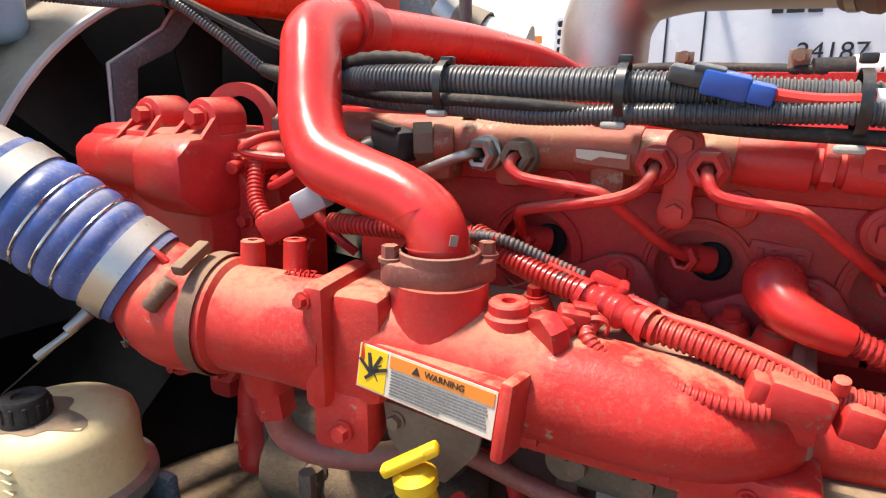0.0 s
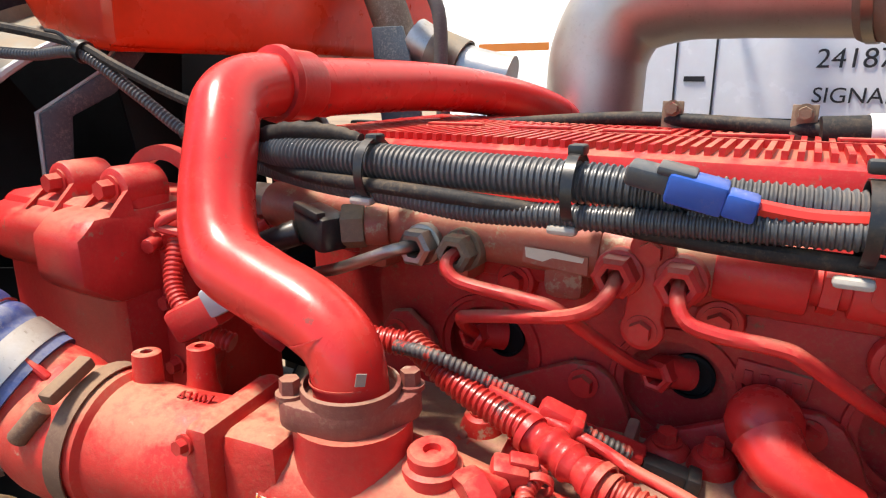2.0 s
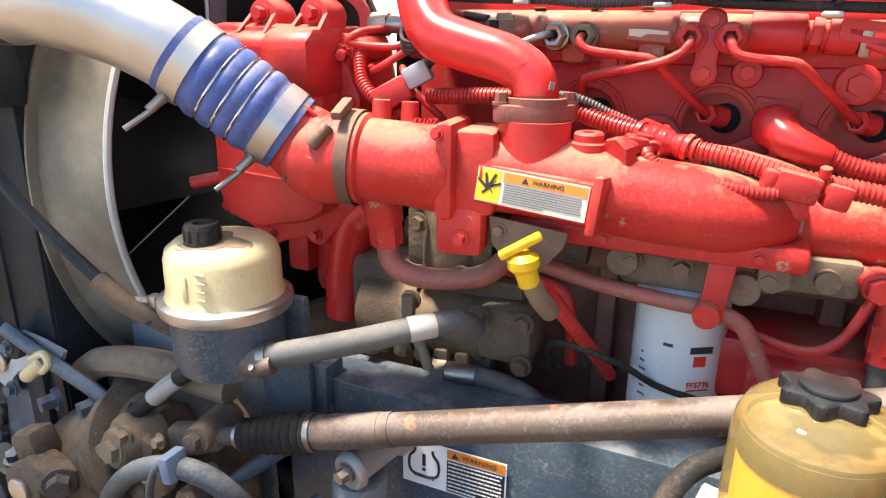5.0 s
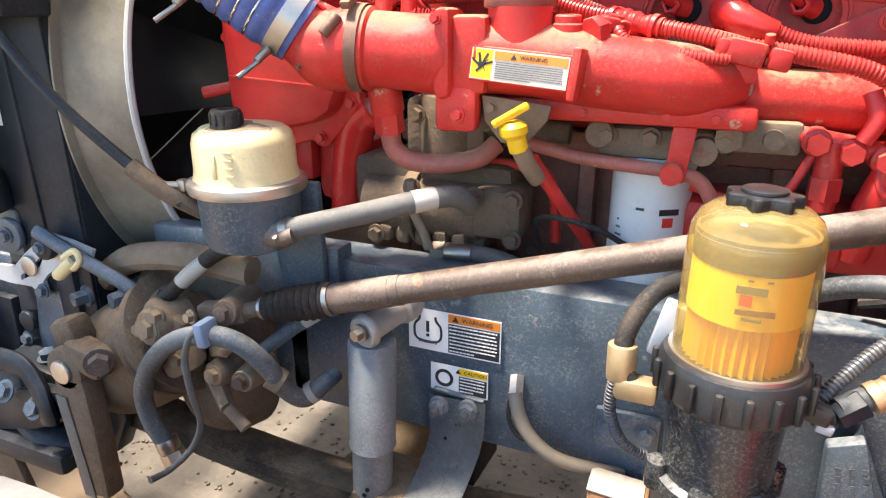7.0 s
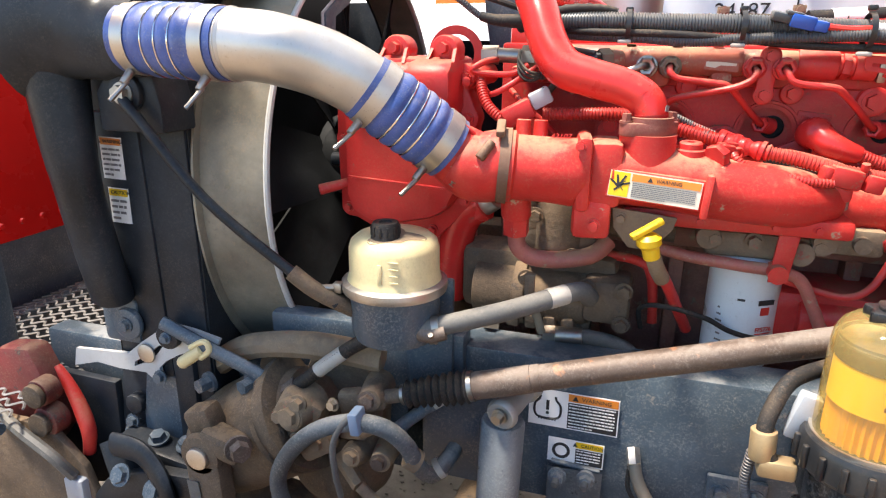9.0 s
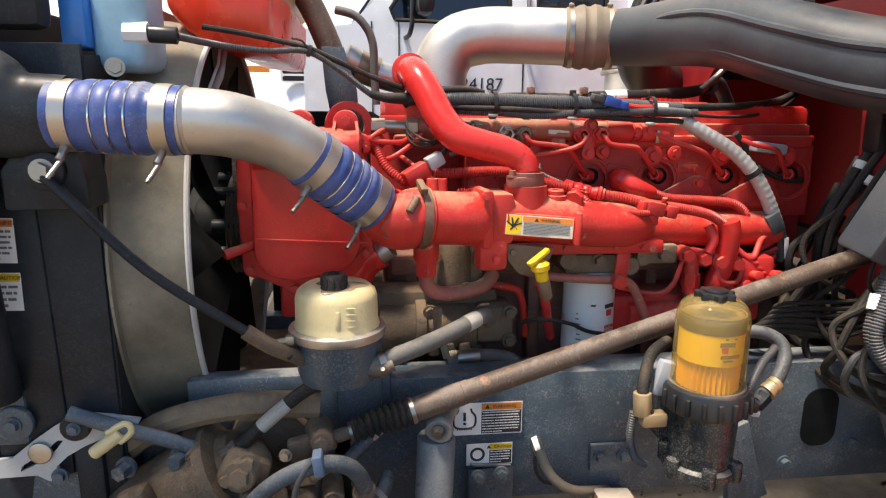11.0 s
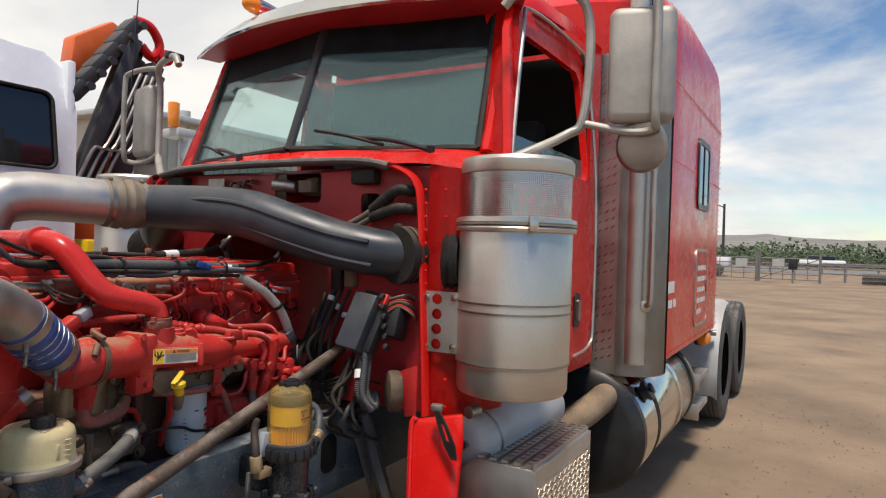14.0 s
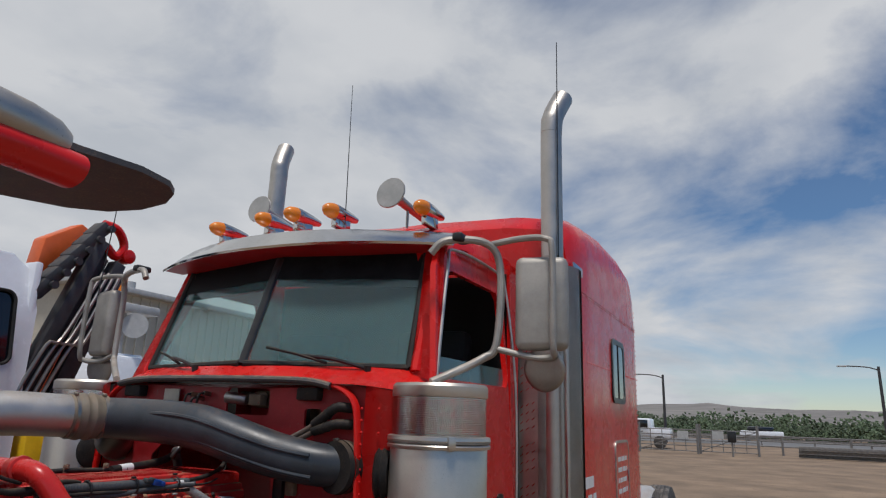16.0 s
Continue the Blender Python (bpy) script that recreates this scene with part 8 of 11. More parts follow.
lathe(bm, [(0.024, 1.130), (0.0240, 1.140), (0.0225, 1.143), (0.0225, 1.160), (0.020, 1.164), (0.011, 1.164), (0.010, 1.161), (0, 1.161)], (PC[0] - 0.002, PC[1] - 0.030, 0), seg=24)
cap = part("cap", bm, "rubber", ps, "black ribbed filler cap")
for k in range(12):
    a = 2 * math.pi * k / 12
    part("grip_rib", bx(B(), (PC[0] - 0.002 + 0.0225 * math.cos(a), PC[1] - 0.030 + 0.0225 * math.sin(a), 1.151), (0.003, 0.004, 0.016), 0.001, (0, 0, math.degrees(a))), "rubber", cap)
bm = B()
cy(bm, (PC[0] - 0.075, PC[1] - 0.045, 1.050), (PC[0] - 0.105, PC[1] - 0.060, 1.050), 0.006, seg=10)
bx(bm, (PC[0] - 0.08, PC[1] - 0.048, 1.050), (0.016, 0.016, 0.018), 0.003)
part("ring_bolt", bm, "steel", ps)
bm = B()
tube(bm, [(PC[0] + 0.05, PC[1] - 0.035, 0.983), (PC[0] + 0.075, PC[1] - 0.040, 0.983), (PC[0] + 0.10, PC[1] - 0.034, 0.990)], 0.0125, 14, 5)
part("outlet_neck", bm, "rusty", ps, "rust-brown outlet neck")
bm = B()
prism(bm, [(PC[0] - 0.02, -0.47, 1.045), (PC[0] + 0.085, -0.47, 1.045), (PC[0] + 0.080, -0.455, 0.80), (PC[0] + 0.0, -0.455, 0.80)], (0, 0.014, 0), 0.004)
part("mount_plate", bm, "frame_grey", ps)
t = hose("return_hose", [(-0.795, -0.545, 0.828), (-0.765, -0.545, 0.852), (-0.71, -0.54, 0.900), (-0.66, -0.53, 0.935), (-0.62, -0.525, 0.945)], 0.013, "black rubber return hose with a pale printed band", "rubber", mark=(0.36, 0.58))
bm = B()
cy(bm, (-0.81, -0.545, 0.815), (-0.785, -0.545, 0.836), 0.017, seg=6)
part("hose_nut", bm, "rusty", t)

# ---------------------------------------------------------------- steering shaft and gear
sh = thing("steering_shaft", (-0.1, -0.48, 0.85), "brown weathered steering shaft with a rubber boot", "steering shaft")
A0, A1 = V((-0.46, -0.530, 0.884)), V((0.56, -0.405, 1.146))
sd_ = (A1 - A0).normalized()
bm = B()
cy(bm, A0, A1, 0.0215, seg=28)
cy(bm, A0 + sd_ * 0.10, A0 + sd_ * 0.115, 0.0228, seg=28)
part("tube", bm, "rusty", sh)
bm = cy(B(), A0 + sd_ * 0.0, A0 + sd_ * 0.10, 0.0235, seg=28, bev=0.002)
part("rust_sleeve", bm, "rusty", sh)
prof = []
for i in range(9):
    f = i / 8
    prof += [(0.0225 + 0.007 * (0.3 + 0.7 * min(1, f * 1.4)), f * 0.105), (0.018 + 0.005 * f, f * 0.105 + 0.0065)]
bm = lathe(B(), [(0.016, -0.008)] + prof + [(0.023, 0.118)], A0 - sd_ * 0.115, sd_, 30)
part("boot", bm, "rubber", sh, "black accordion rubber boot")
for c, r in ((A0 - sd_ * 0.003, 0.0245), (A0 - sd_ * 0.122, 0.0165)):
    part("boot_clamp", band(B(), c, sd_, r, 0.009, 0.0016, 28), "steel", sh, "bright steel clamp")
bm = B()
E0 = A0 - sd_ * 0.125
cy(bm, E0 + sd_ * 0.01, E0 - sd_ * 0.035, 0.013, seg=18)
bx(bm, E0 - sd_ * 0.052, (0.045, 0.036, 0.036), 0.008, (0, -14, 7))
cy(bm, E0 - sd_ * 0.055 + V((0, -0.026, 0)), E0 - sd_ * 0.055 + V((0, 0.026, 0)), 0.014, seg=16)
bx(bm, E0 - sd_ * 0.095, (0.045, 0.03, 0.045), 0.008, (0, -10, 7))
part("universal_joint", bm, "dirt_iron", sh, "rusty universal joint")
part("joint_bolt", hexa(B(), E0 - sd_ * 0.110 + V((-0.01, -0.022, 0.006)), (-0.2, -1, 0.1), 0.009, 0.012), "steel", sh)

sg = thing("steering_gear", (-0.78, -0.50, 0.60), "dirt-caked cast iron steering gear box on the frame", "steering gear")
bm = B()
lathe(bm, [(0, -0.115), (0.05, -0.11), (0.088, -0.085), (0.108, -0.04), (0.112, 0.0), (0.112, 0.13), (0.106, 0.135), (0.106, 0.15), (0.116, 0.152), (0.116, 0.175), (0.085, 0.18), (0.078, 0.20), (0.05, 0.205), (0.046, 0.235), (0, 0.24)], (-0.945, -0.49, 0.662), (0.83, -0.04, 0.52), 36)
cy(bm, (-0.876, -0.45, 0.80), (-0.876, -0.49, 0.838), 0.026, seg=18, bev=0.004)
lathe(bm, [(0.112, 0.0), (0.112, 0.03), (0.106, 0.06), (0.088, 0.088), (0.055, 0.104), (0, 0.108)], (-0.748, -0.42, 0.640), (-0.25, -1, 0.12), 36)
prism(bm, [(-0.87, -0.47, 0.70), (-0.78, -0.47, 0.58), (-0.66, -0.47, 0.62), (-0.645, -0.47, 0.80), (-0.70, -0.47, 0.865), (-0.80, -0.47, 0.86)], (0, 0.05, 0), 0.014)
part("casting", bm, "dirt_iron", sg)
bm = B()
bx(bm, (-0.775, -0.560, 0.795), (0.085, 0.05, 0.075), 0.016, (0, 28, 10))
bx(bm, (-0.735, -0.575, 0.745), (0.07, 0.04, 0.05), 0.012, (0, -30, 10))
for x, z in ((-0.80, 0.795), (-0.762, 0.825), (-0.728, 0.752), (-0.765, 0.760)):
    hexa(bm, (x, -0.585, z), (0, -1, 0.1), 0.012, 0.018)
part("valve_block", bm, "tan_dirt", sg)
GEAR_BOSSES = [((-0.775, -0.580, 0.801), 0.03, 0.035), ((-0.815, -0.575, 0.747), 0.022, 0.03), ((-0.616, -0.550, 0.726), 0.019, 0.05), ((-0.666, -0.560, 0.728), 0.021, 0.035), ((-0.864, -0.530, 0.812), 0.02, 0.03), ((-0.634, -0.550, 0.846), 0.021, 0.05)]
for k, (p, r, h) in enumerate(GEAR_BOSSES):
    bm = lathe(B(), [(r * 1.35, -0.05), (r * 1.15, 0.0), (r, h * 0.5), (r * 0.92, h * 0.55), (0, h * 0.55)], p, (0.15 * (k % 3 - 1), -1, 0.12), 18)
    gbs = part("casting_boss", bm, "dirt_iron" if k % 2 else "tan_dirt", sg)
    bolt(gbs, V(p) + V((0, -h * 0.5, 0.003)), (0.15 * (k % 3 - 1), -1, 0.12), r * 0.62, 0.014, "rusty" if k % 3 else "tan_dirt")

bm = B()
cy(bm, (-0.945, -0.56, 0.708), (-0.945, -0.642, 0.708), 0.042, seg=28, bev=0.008)
bx(bm, (-0.905, -0.615, 0.732), (0.085, 0.050, 0.050), 0.012, (0, 14, 0))
bx(bm, (-0.955, -0.600, 0.765), (0.060, 0.050, 0.055), 0.014, (0, -20, 0))
prism(bm, [(-0.980, -0.600, 0.70), (-0.905, -0.600, 0.70), (-0.900, -0.600, 0.60), (-0.902, -0.600, 0.44), (-0.955, -0.600, 0.44), (-0.975, -0.600, 0.60)], (0, -0.042, 0), 0.010)
pit = part("pitman_arm", bm, "dirt_iron", sg, "brown forged pitman arm")
part("shaft_end", cy(B(), (-0.945, -0.640, 0.708), (-0.945, -0.650, 0.708), 0.022, seg=20, bev=0.003), "cast_alu", pit, "worn bright shaft end")
part("worn_face", prism(B(), [(-0.976, -0.6425, 0.655), (-0.950, -0.6425, 0.655), (-0.930, -0.6425, 0.44), (-0.958, -0.6425, 0.44)], (0, -0.0025, 0), 0.001), "dusty_rubber", pit, "grey worn front face")
part("clamp_bolt", hexa(B(), (-0.868, -0.628, 0.738), (0.75, -0.65, 0.1), 0.018, 0.030), "rusty", pit)
bm = B()
for x, z, dx, dz in ((-0.700, 0.745, 0.05, 0.03), (-0.715, 0.690, 0.055, -0.03)):
    cy(bm, (x, -0.53, z), (x + dx, -0.565, z + dz), 0.016, 0.014, 6)
    cy(bm, (x + dx, -0.565, z + dz), (x + dx * 1.7, -0.57, z + dz * 1.9), 0.011, 0.011, 12)
part("hose_fitting", bm, "tan_dirt", sg)
t = hose("steering_hose", [(-0.777, -0.600, 0.575), (-0.800, -0.605, 0.625), (-0.799, -0.610, 0.685), (-0.763, -0.615, 0.750), (-0.708, -0.615, 0.801), (-0.642, -0.610, 0.825), (-0.591, -0.600, 0.817), (-0.562, -0.580, 0.777), (-0.550, -0.550, 0.716), (-0.534, -0.520, 0.683), (-0.516, -0.490, 0.698), (-0.510, -0.460, 0.704)], 0.0155, "grey-blue braided hose looping over the steering gear", "loop_hose")
part("tie", bx(B(), (-0.635, -0.615, 0.833), (0.018, 0.036, 0.040), 0.004, (0, -8, 0)), "tie_blue", t, "pale blue plastic tie")
part("crimp_end", cy(cy(B(), (-0.779, -0.600, 0.588), (-0.770, -0.600, 0.564), 0.0195, seg=20, bev=0.003), (-0.770, -0.600, 0.564), (-0.760, -0.600, 0.540), 0.021, seg=6, bev=0.002), "steel", t, "crimped steel hose end")
part("clip", band(B(), (-0.557, -0.560, 0.738), (0.75, 0.3, -0.6), 0.0165, 0.022, 0.004, 20), "tan_dirt", t)
part("white_ring", band(B(), (-0.525, -0.510, 0.692), (0.7, 0.4, 0.5), 0.0165, 0.012, 0.003, 20), "dirty_white", t)
t = hose("brake_hose", [(-0.644, -0.620, 0.840), (-0.662, -0.625, 0.820), (-0.678, -0.625, 0.778), (-0.675, -0.625, 0.721), (-0.670, -0.620, 0.665), (-0.694, -0.620, 0.610), (-0.730, -0.640, 0.568), (-0.735, -0.680, 0.573)], 0.0055, "thin grey plastic air line", "dusty_rubber")
t = hose("cross_hose", [(-0.615, -0.53, 0.755), (-0.56, -0.50, 0.80), (-0.51, -0.48, 0.835), (-0.47, -0.46, 0.86)], 0.012, "blue-grey hose with pale printed band", "frame_grey", mark=(0.45, 0.8))

# hood latch arm and stay at the corner of the cooler
arm = thing("hood_hinge_arm", (-1.1, -0.60, 0.80), "pale grey steel hood hinge arm with black bush", "hinge arm")
bm = B()
o = [(-1.315, 0.815), (-1.177, 0.825), (-1.140, 0.855), (-1.097, 0.885), (-1.053, 0.907), (-1.003, 0.901), (-0.950, 0.890), (-0.964, 0.864), (-1.005, 0.861), (-1.050, 0.842), (-1.083, 0.823), (-1.103, 0.804), (-1.098, 0.774), (-1.119, 0.775), (-1.139, 0.788), (-1.205, 0.786), (-1.263, 0.791), (-1.326, 0.773)]
slot = [(-1.166, 0.797), (-1.132, 0.813), (-1.103, 0.835), (-1.087, 0.855), (-1.096, 0.856), (-1.124, 0.832), (-1.163, 0.808)]


def arm_at(u, v, w=0.0):
    return V((u - 0.011, -0.528 + w, v))


sheet(bm, o, [slot], arm_at, 0.008)
part("plate", bm, "grey_paint", arm)
part("bush", cy(B(), arm_at(-1.056, 0.888, -0.002), arm_at(-1.056, 0.888, -0.022), 0.026, seg=24, bev=0.005), "rubber", arm)
part("bush_bolt", hexa(B(), arm_at(-1.056, 0.888, -0.022), (0, -1, 0), 0.009, 0.010), "frame_grey", arm)
part("bush", cy(B(), arm_at(-1.126, 0.835, -0.002), arm_at(-1.126, 0.835, -0.008), 0.021, seg=22, bev=0.004), "cast_alu", arm)
part("latch_pin", cy(B(), arm_at(-1.030, 0.836, -0.018), arm_at(-0.977, 0.875, -0.018), 0.0125, seg=16, bev=0.003), "cream", arm, "cream nylon pin")
part("latch_hook", tube(B(), [arm_at(-1.001, 0.877, -0.022), arm_at(-0.968, 0.894, -0.022), arm_at(-0.959, 0.877, -0.022), arm_at(-0.980, 0.858, -0.022)], 0.006, 8, 5), "cream", arm, "cream nylon hook")
t = thing("tie_bar", (-0.90, -0.53, 0.82), "dark blue-grey bar bolted to the frame", "bar")
part("bar", tube(B(), [(-1.075, -0.545, 0.917), (-0.985, -0.540, 0.878), (-0.909, -0.535, 0.848), (-0.864, -0.530, 0.824)], 0.011, 12, 4, (1.0, 1.3)), "frame_grey", t)
part("bolt", hexa(B(), (-0.892, -0.530, 0.814), (-0.3, -1, 0), 0.015, 0.03), "frame_grey", t)
part("bolt", hexa(B(), (-0.990, -0.530, 0.798), (-0.3, -1, 0), 0.015, 0.03), "frame_grey", t)
t = thing("radiator_mount", (-1.02, -0.55, 0.62), "dark blue-grey cast mount under the radiator", "bracket")
bm = B()
bx(bm, (-1.06, -0.50, 0.74), (0.05, 0.05, 0.24), 0.008)
bx(bm, (-1.12, -0.53, 0.62), (0.20, 0.09, 0.03), 0.01, (0, 8, 0))
part("casting", bm, "shroud", t)
for x in (-1.13, -1.06):
    bolt(t, (x, -0.54, 0.640), (0, -0.2, 1), 0.016, 0.018, "frame_grey")

# ---------------------------------------------------------------- fuel separator
DC = (0.092, -0.598)
fs = thing("fuel_separator", (*DC, 0.76), "fuel separator with clear amber dome over a yellow filter", "fuel separator")
bm = B()
lathe(bm, [(0.0660, 0.943), (0.0655, 1.070), (0.0635, 1.088), (0.057, 1.102), (0.046, 1.111), (0.026, 1.116)], (*DC, 0), seg=48)
part("cover", bm, "amber_clear", fs, "clear amber dome").visible_shadow = False
bm = B()
n = 72
ring_a, ring_b = [], []
for k in range(n):
    a = 2 * math.pi * k / n
    r = 0.0555 if k % 2 else 0.0505
    ring_a.append(bm.verts.new((DC[0] + r * math.cos(a), DC[1] + r * math.sin(a), 0.940)))
    ring_b.append(bm.verts.new((DC[0] + r * math.cos(a), DC[1] + r * math.sin(a), 1.060)))
for k in range(n):
    bm.faces.new((ring_a[k], ring_a[(k + 1) % n], ring_b[(k + 1) % n], ring_b[k]))
bm.faces.new(ring_b)
el = part("filter_element", bm, "filter_yellow", fs, "pleated yellow filter paper")
bm = lathe(B(), [(0.0565, 1.000), (0.0575, 1.000), (0.0575, 1.057), (0.0565, 1.057), (0.0565, 1.000)], (*DC, 0), seg=48)
part("wrapper", bm, "filter_label", fs, "bright yellow printed wrapper")
part("end_plate", lathe(B(), [(0.0585, 1.058), (0.0585, 1.083), (0.056, 1.084), (0, 1.084)], (*DC, 0), seg=40), "dirt_iron", fs, "dark oily end plate")
part("end_rim", lathe(B(), [(0.0575, 1.083), (0.0580, 1.088), (0.0545, 1.089), (0.0535, 1.084), (0.0575, 1.083)], (*DC, 0), seg=40), "dirt_iron", fs, "dark rim over the end plate")
for ang, z, w, h, mat in ((0.27, 1.0315, 0.011, 0.011, "red_print"), (0.34, 1.0425, 0.028, 0.008, "grey_print"), (0.44, 1.0195, 0.036, 0.006, "brown_flange"), (0.40, 1.0115, 0.018, 0.0028, "grey_print"), (0.30, 1.0525, 0.005, 0.002, "grey_print"), (0.60, 1.0525, 0.005, 0.002, "grey_print")):
    p, r = on_drum(DC, 0.0578, ang - 0.35, z)
    part("print_block", bx(B(), p, (w, 0.0012, h), 0, Matrix((r, V((0, 0, 1)).cross(r), V((0, 0, 1)))).transposed()), mat, fs)
bm = B()
pts = []
for k in range(56):
    a = 2 * math.pi * k / 56
    r = 0.033 + 0.0045 * math.cos(a * 7)
    pts.append((DC[0] + r * math.cos(a), DC[1] + r * math.sin(a), 1.110))
prism(bm, pts, (0, 0, 0.016), 0.003)
cy(bm, (*DC, 1.124), (*DC, 1.130), 0.022, seg=22, bev=0.002)
part("vent_cap", bm, "black_plastic", fs, "black lobed vent cap")
bm = B()
lathe(bm, [(0.066, 0.945), (0.074, 0.944), (0.078, 0.936), (0.079, 0.905), (0.074, 0.898), (0.060, 0.896)], (*DC, 0), seg=48)
collar = part("collar", bm, "black_plastic", fs, "black ribbed collar nut")
bm = B()
for k in range(18):
    a = 2 * math.pi * k / 18
    bx(bm, (DC[0] + 0.081 * math.cos(a), DC[1] + 0.081 * math.sin(a), 0.920), (0.008, 0.009, 0.034), 0.003, (0, 0, math.degrees(a)))
part("collar_rib", bm, "black_plastic", collar)
part("collar_seal", band(B(), (*DC, 0.947), (0, 0, 1), 0.066, 0.006, 0.004, 40), "cast_alu", collar)
bm = B()
lathe(bm, [(0.060, 0.90), (0.062, 0.88), (0.060, 0.80), (0.058, 0.79), (0.067, 0.785), (0.069, 0.772), (0.05, 0.765), (0, 0.765)], (*DC, 0), seg=40)
for k in range(6):
    a = 2 * math.pi * k / 6 + 0.3
    part("bowl_lug", cy(B(), (DC[0] + 0.066 * math.cos(a), DC[1] + 0.066 * math.sin(a), 0.765), (DC[0] + 0.066 * math.cos(a), DC[1] + 0.066 * math.sin(a), 0.802), 0.013, seg=12, bev=0.002), "bowl", fs)
bx(bm, (DC[0] + 0.0, DC[1] + 0.10, 0.83), (0.09, 0.14, 0.10), 0.012)
part("housing", bm, "bowl", fs, "dark greasy water bowl")
bm = B()
prism(bm, [(0.222, -0.470, 0.785), (0.262, -0.470, 0.802), (0.314, -0.470, 0.630), (0.300, -0.470, 0.575), (0.235, -0.470, 0.570)], (0, -0.022, 0), 0.004)
sbk = part("lower_strap", bm, "frame_grey", fs, "dark cast bracket with raised lettering")
part("strap_web", prism(B(), [(0.262, -0.448, 0.805), (0.350, -0.448, 0.60), (0.300, -0.448, 0.58), (0.240, -0.448, 0.70)], (0, -0.012, 0), 0.003), "frame_grey", sbk)
bm = B()
bars(bm, (0.268, -0.4925, 0.765), (0.18, 0, -1), (1, 0, 0.18), 0.145, 3, 0.015, 0.006, random.Random(31))
tagged(part("cast_lettering", bm, "frame_grey", sbk), kind="stuff")
bolt(sbk, (0.300, -0.460, 0.652), (0, -1, 0), 0.015, 0.016, "frame_grey")
bm = prism(B(), [(0.225, -0.50, 0.60), (0.300, -0.50, 0.61), (0.345, -0.50, 0.43), (0.325, -0.50, 0.40), (0.265, -0.50, 0.41)], (0, 0.05, 0), 0.012)
sk = solo("spring_shackle", bm, "frame_grey", "dark blue-grey spring shackle under the frame rail", "shackle")
for x, z in ((0.265, 0.575), (0.285, 0.555), (0.305, 0.44)):
    bolt(sk, (x, -0.50, z), (0, -1, 0), 0.016, 0.016, "steel" if z > 0.56 else "frame_grey")
t = hose("separator_inlet_hose", [(DC[0] - 0.075, -0.59, 0.875), (DC[0] - 0.105, -0.592, 0.880), (DC[0] - 0.118, -0.585, 0.92), (DC[0] - 0.110, -0.57, 0.955), (DC[0] - 0.085, -0.54, 0.985), (DC[0] - 0.03, -0.49, 0.99)], 0.0115, "black fuel hose with brass elbow on the separator", "rubber")
bm = B()
bx(bm, (DC[0] - 0.098, -0.592, 0.874), (0.05, 0.028, 0.028), 0.006)
cy(bm, (DC[0] - 0.117, -0.588, 0.88), (DC[0] - 0.119, -0.584, 0.925), 0.0175, seg=16, bev=0.002)
part("brass_elbow", bm, "brass", t, "pale brass elbow")
bm = B()
bx(bm, (DC[0] - 0.072, -0.565, 0.945), (0.028, 0.022, 0.07), 0.004, (0, 14, 0))
part("wire_plug", bm, "grey_plug", fs, "grey sensor plug")
t = hose("separator_outlet_hose", [(0.198, -0.595, 0.899), (0.218, -0.585, 0.908), (0.240, -0.575, 0.918), (0.267, -0.560, 0.939), (0.288, -0.540, 0.970), (0.283, -0.520, 0.996), (0.250, -0.500, 1.007), (0.207, -0.480, 0.995), (0.177, -0.460, 0.975)], 0.0135, "black fuel hose looping behind the separator", "dark_hose")
part("yellow_sleeve", lathe(B(), [(0.0135, -0.016), (0.017, -0.015), (0.017, -0.004), (0.0155, -0.002), (0.0155, 0.004), (0.017, 0.006), (0.016, 0.016), (0.0135, 0.017)], (0.239, -0.580, 0.920), (0.8, 0.25, 0.5), 22), "brass", t, "yellowed sleeve")
part("swivel_nut", cy(B(), (0.197, -0.597, 0.892), (0.221, -0.588, 0.910), 0.0150, 0.0165, 6, 0.002), "shroud", t, "dark fitting nut")
part("elbow_body", cy(B(), (0.175, -0.592, 0.884), (0.199, -0.596, 0.892), 0.012, 0.013, 14, 0.003), "shroud", t)
plug = part("wire_plug", bx(B(), (0.175, -0.612, 0.901), (0.030, 0.022, 0.020), 0.004, (0, 12, 0)), "black_plastic", t)
part("plug_latch", bx(B(), (0.185, -0.618, 0.887), (0.018, 0.008, 0.012), 0.003, (0, 12, 0)), "grey_plug", plug)
t = thing("separator_wiring", (DC[0] - 0.07, -0.56, 0.75), "grey corrugated wire conduit below the separator", "wiring")
part("conduit", loom(B(), [(DC[0] - 0.125, -0.565, 0.875), (DC[0] - 0.128, -0.565, 0.82), (DC[0] - 0.11, -0.555, 0.77), (DC[0] - 0.08, -0.54, 0.745)], 0.008, 0.005), "loom", t)
t = thing("rail_conduit", (0.26, -0.5, 0.9), "grey corrugated conduit running back along the rail", "wiring")
part("conduit", loom(B(), [(0.182, -0.590, 0.906), (0.200, -0.575, 0.926), (0.234, -0.550, 0.957), (0.269, -0.530, 0.978), (0.295, -0.510, 0.989)], 0.0085, 0.005), "loom", t)
t = thing("hose_on_rail", (-0.15, -0.45, 0.68), "tan braided air hose on a fitting in the frame rail", "hose")
part("hose_body", tube(B(), [(-0.188, -0.46, 0.745), (-0.178, -0.47, 0.715), (-0.155, -0.475, 0.68), (-0.115, -0.47, 0.65), (-0.06, -0.45, 0.632), (-0.02, -0.43, 0.62)], 0.011, 12, 6), "tan_rubber", t)
part("fitting", cy(B(), (-0.192, -0.435, 0.757), (-0.186, -0.462, 0.735), 0.012, seg=6), "cast_alu", t)
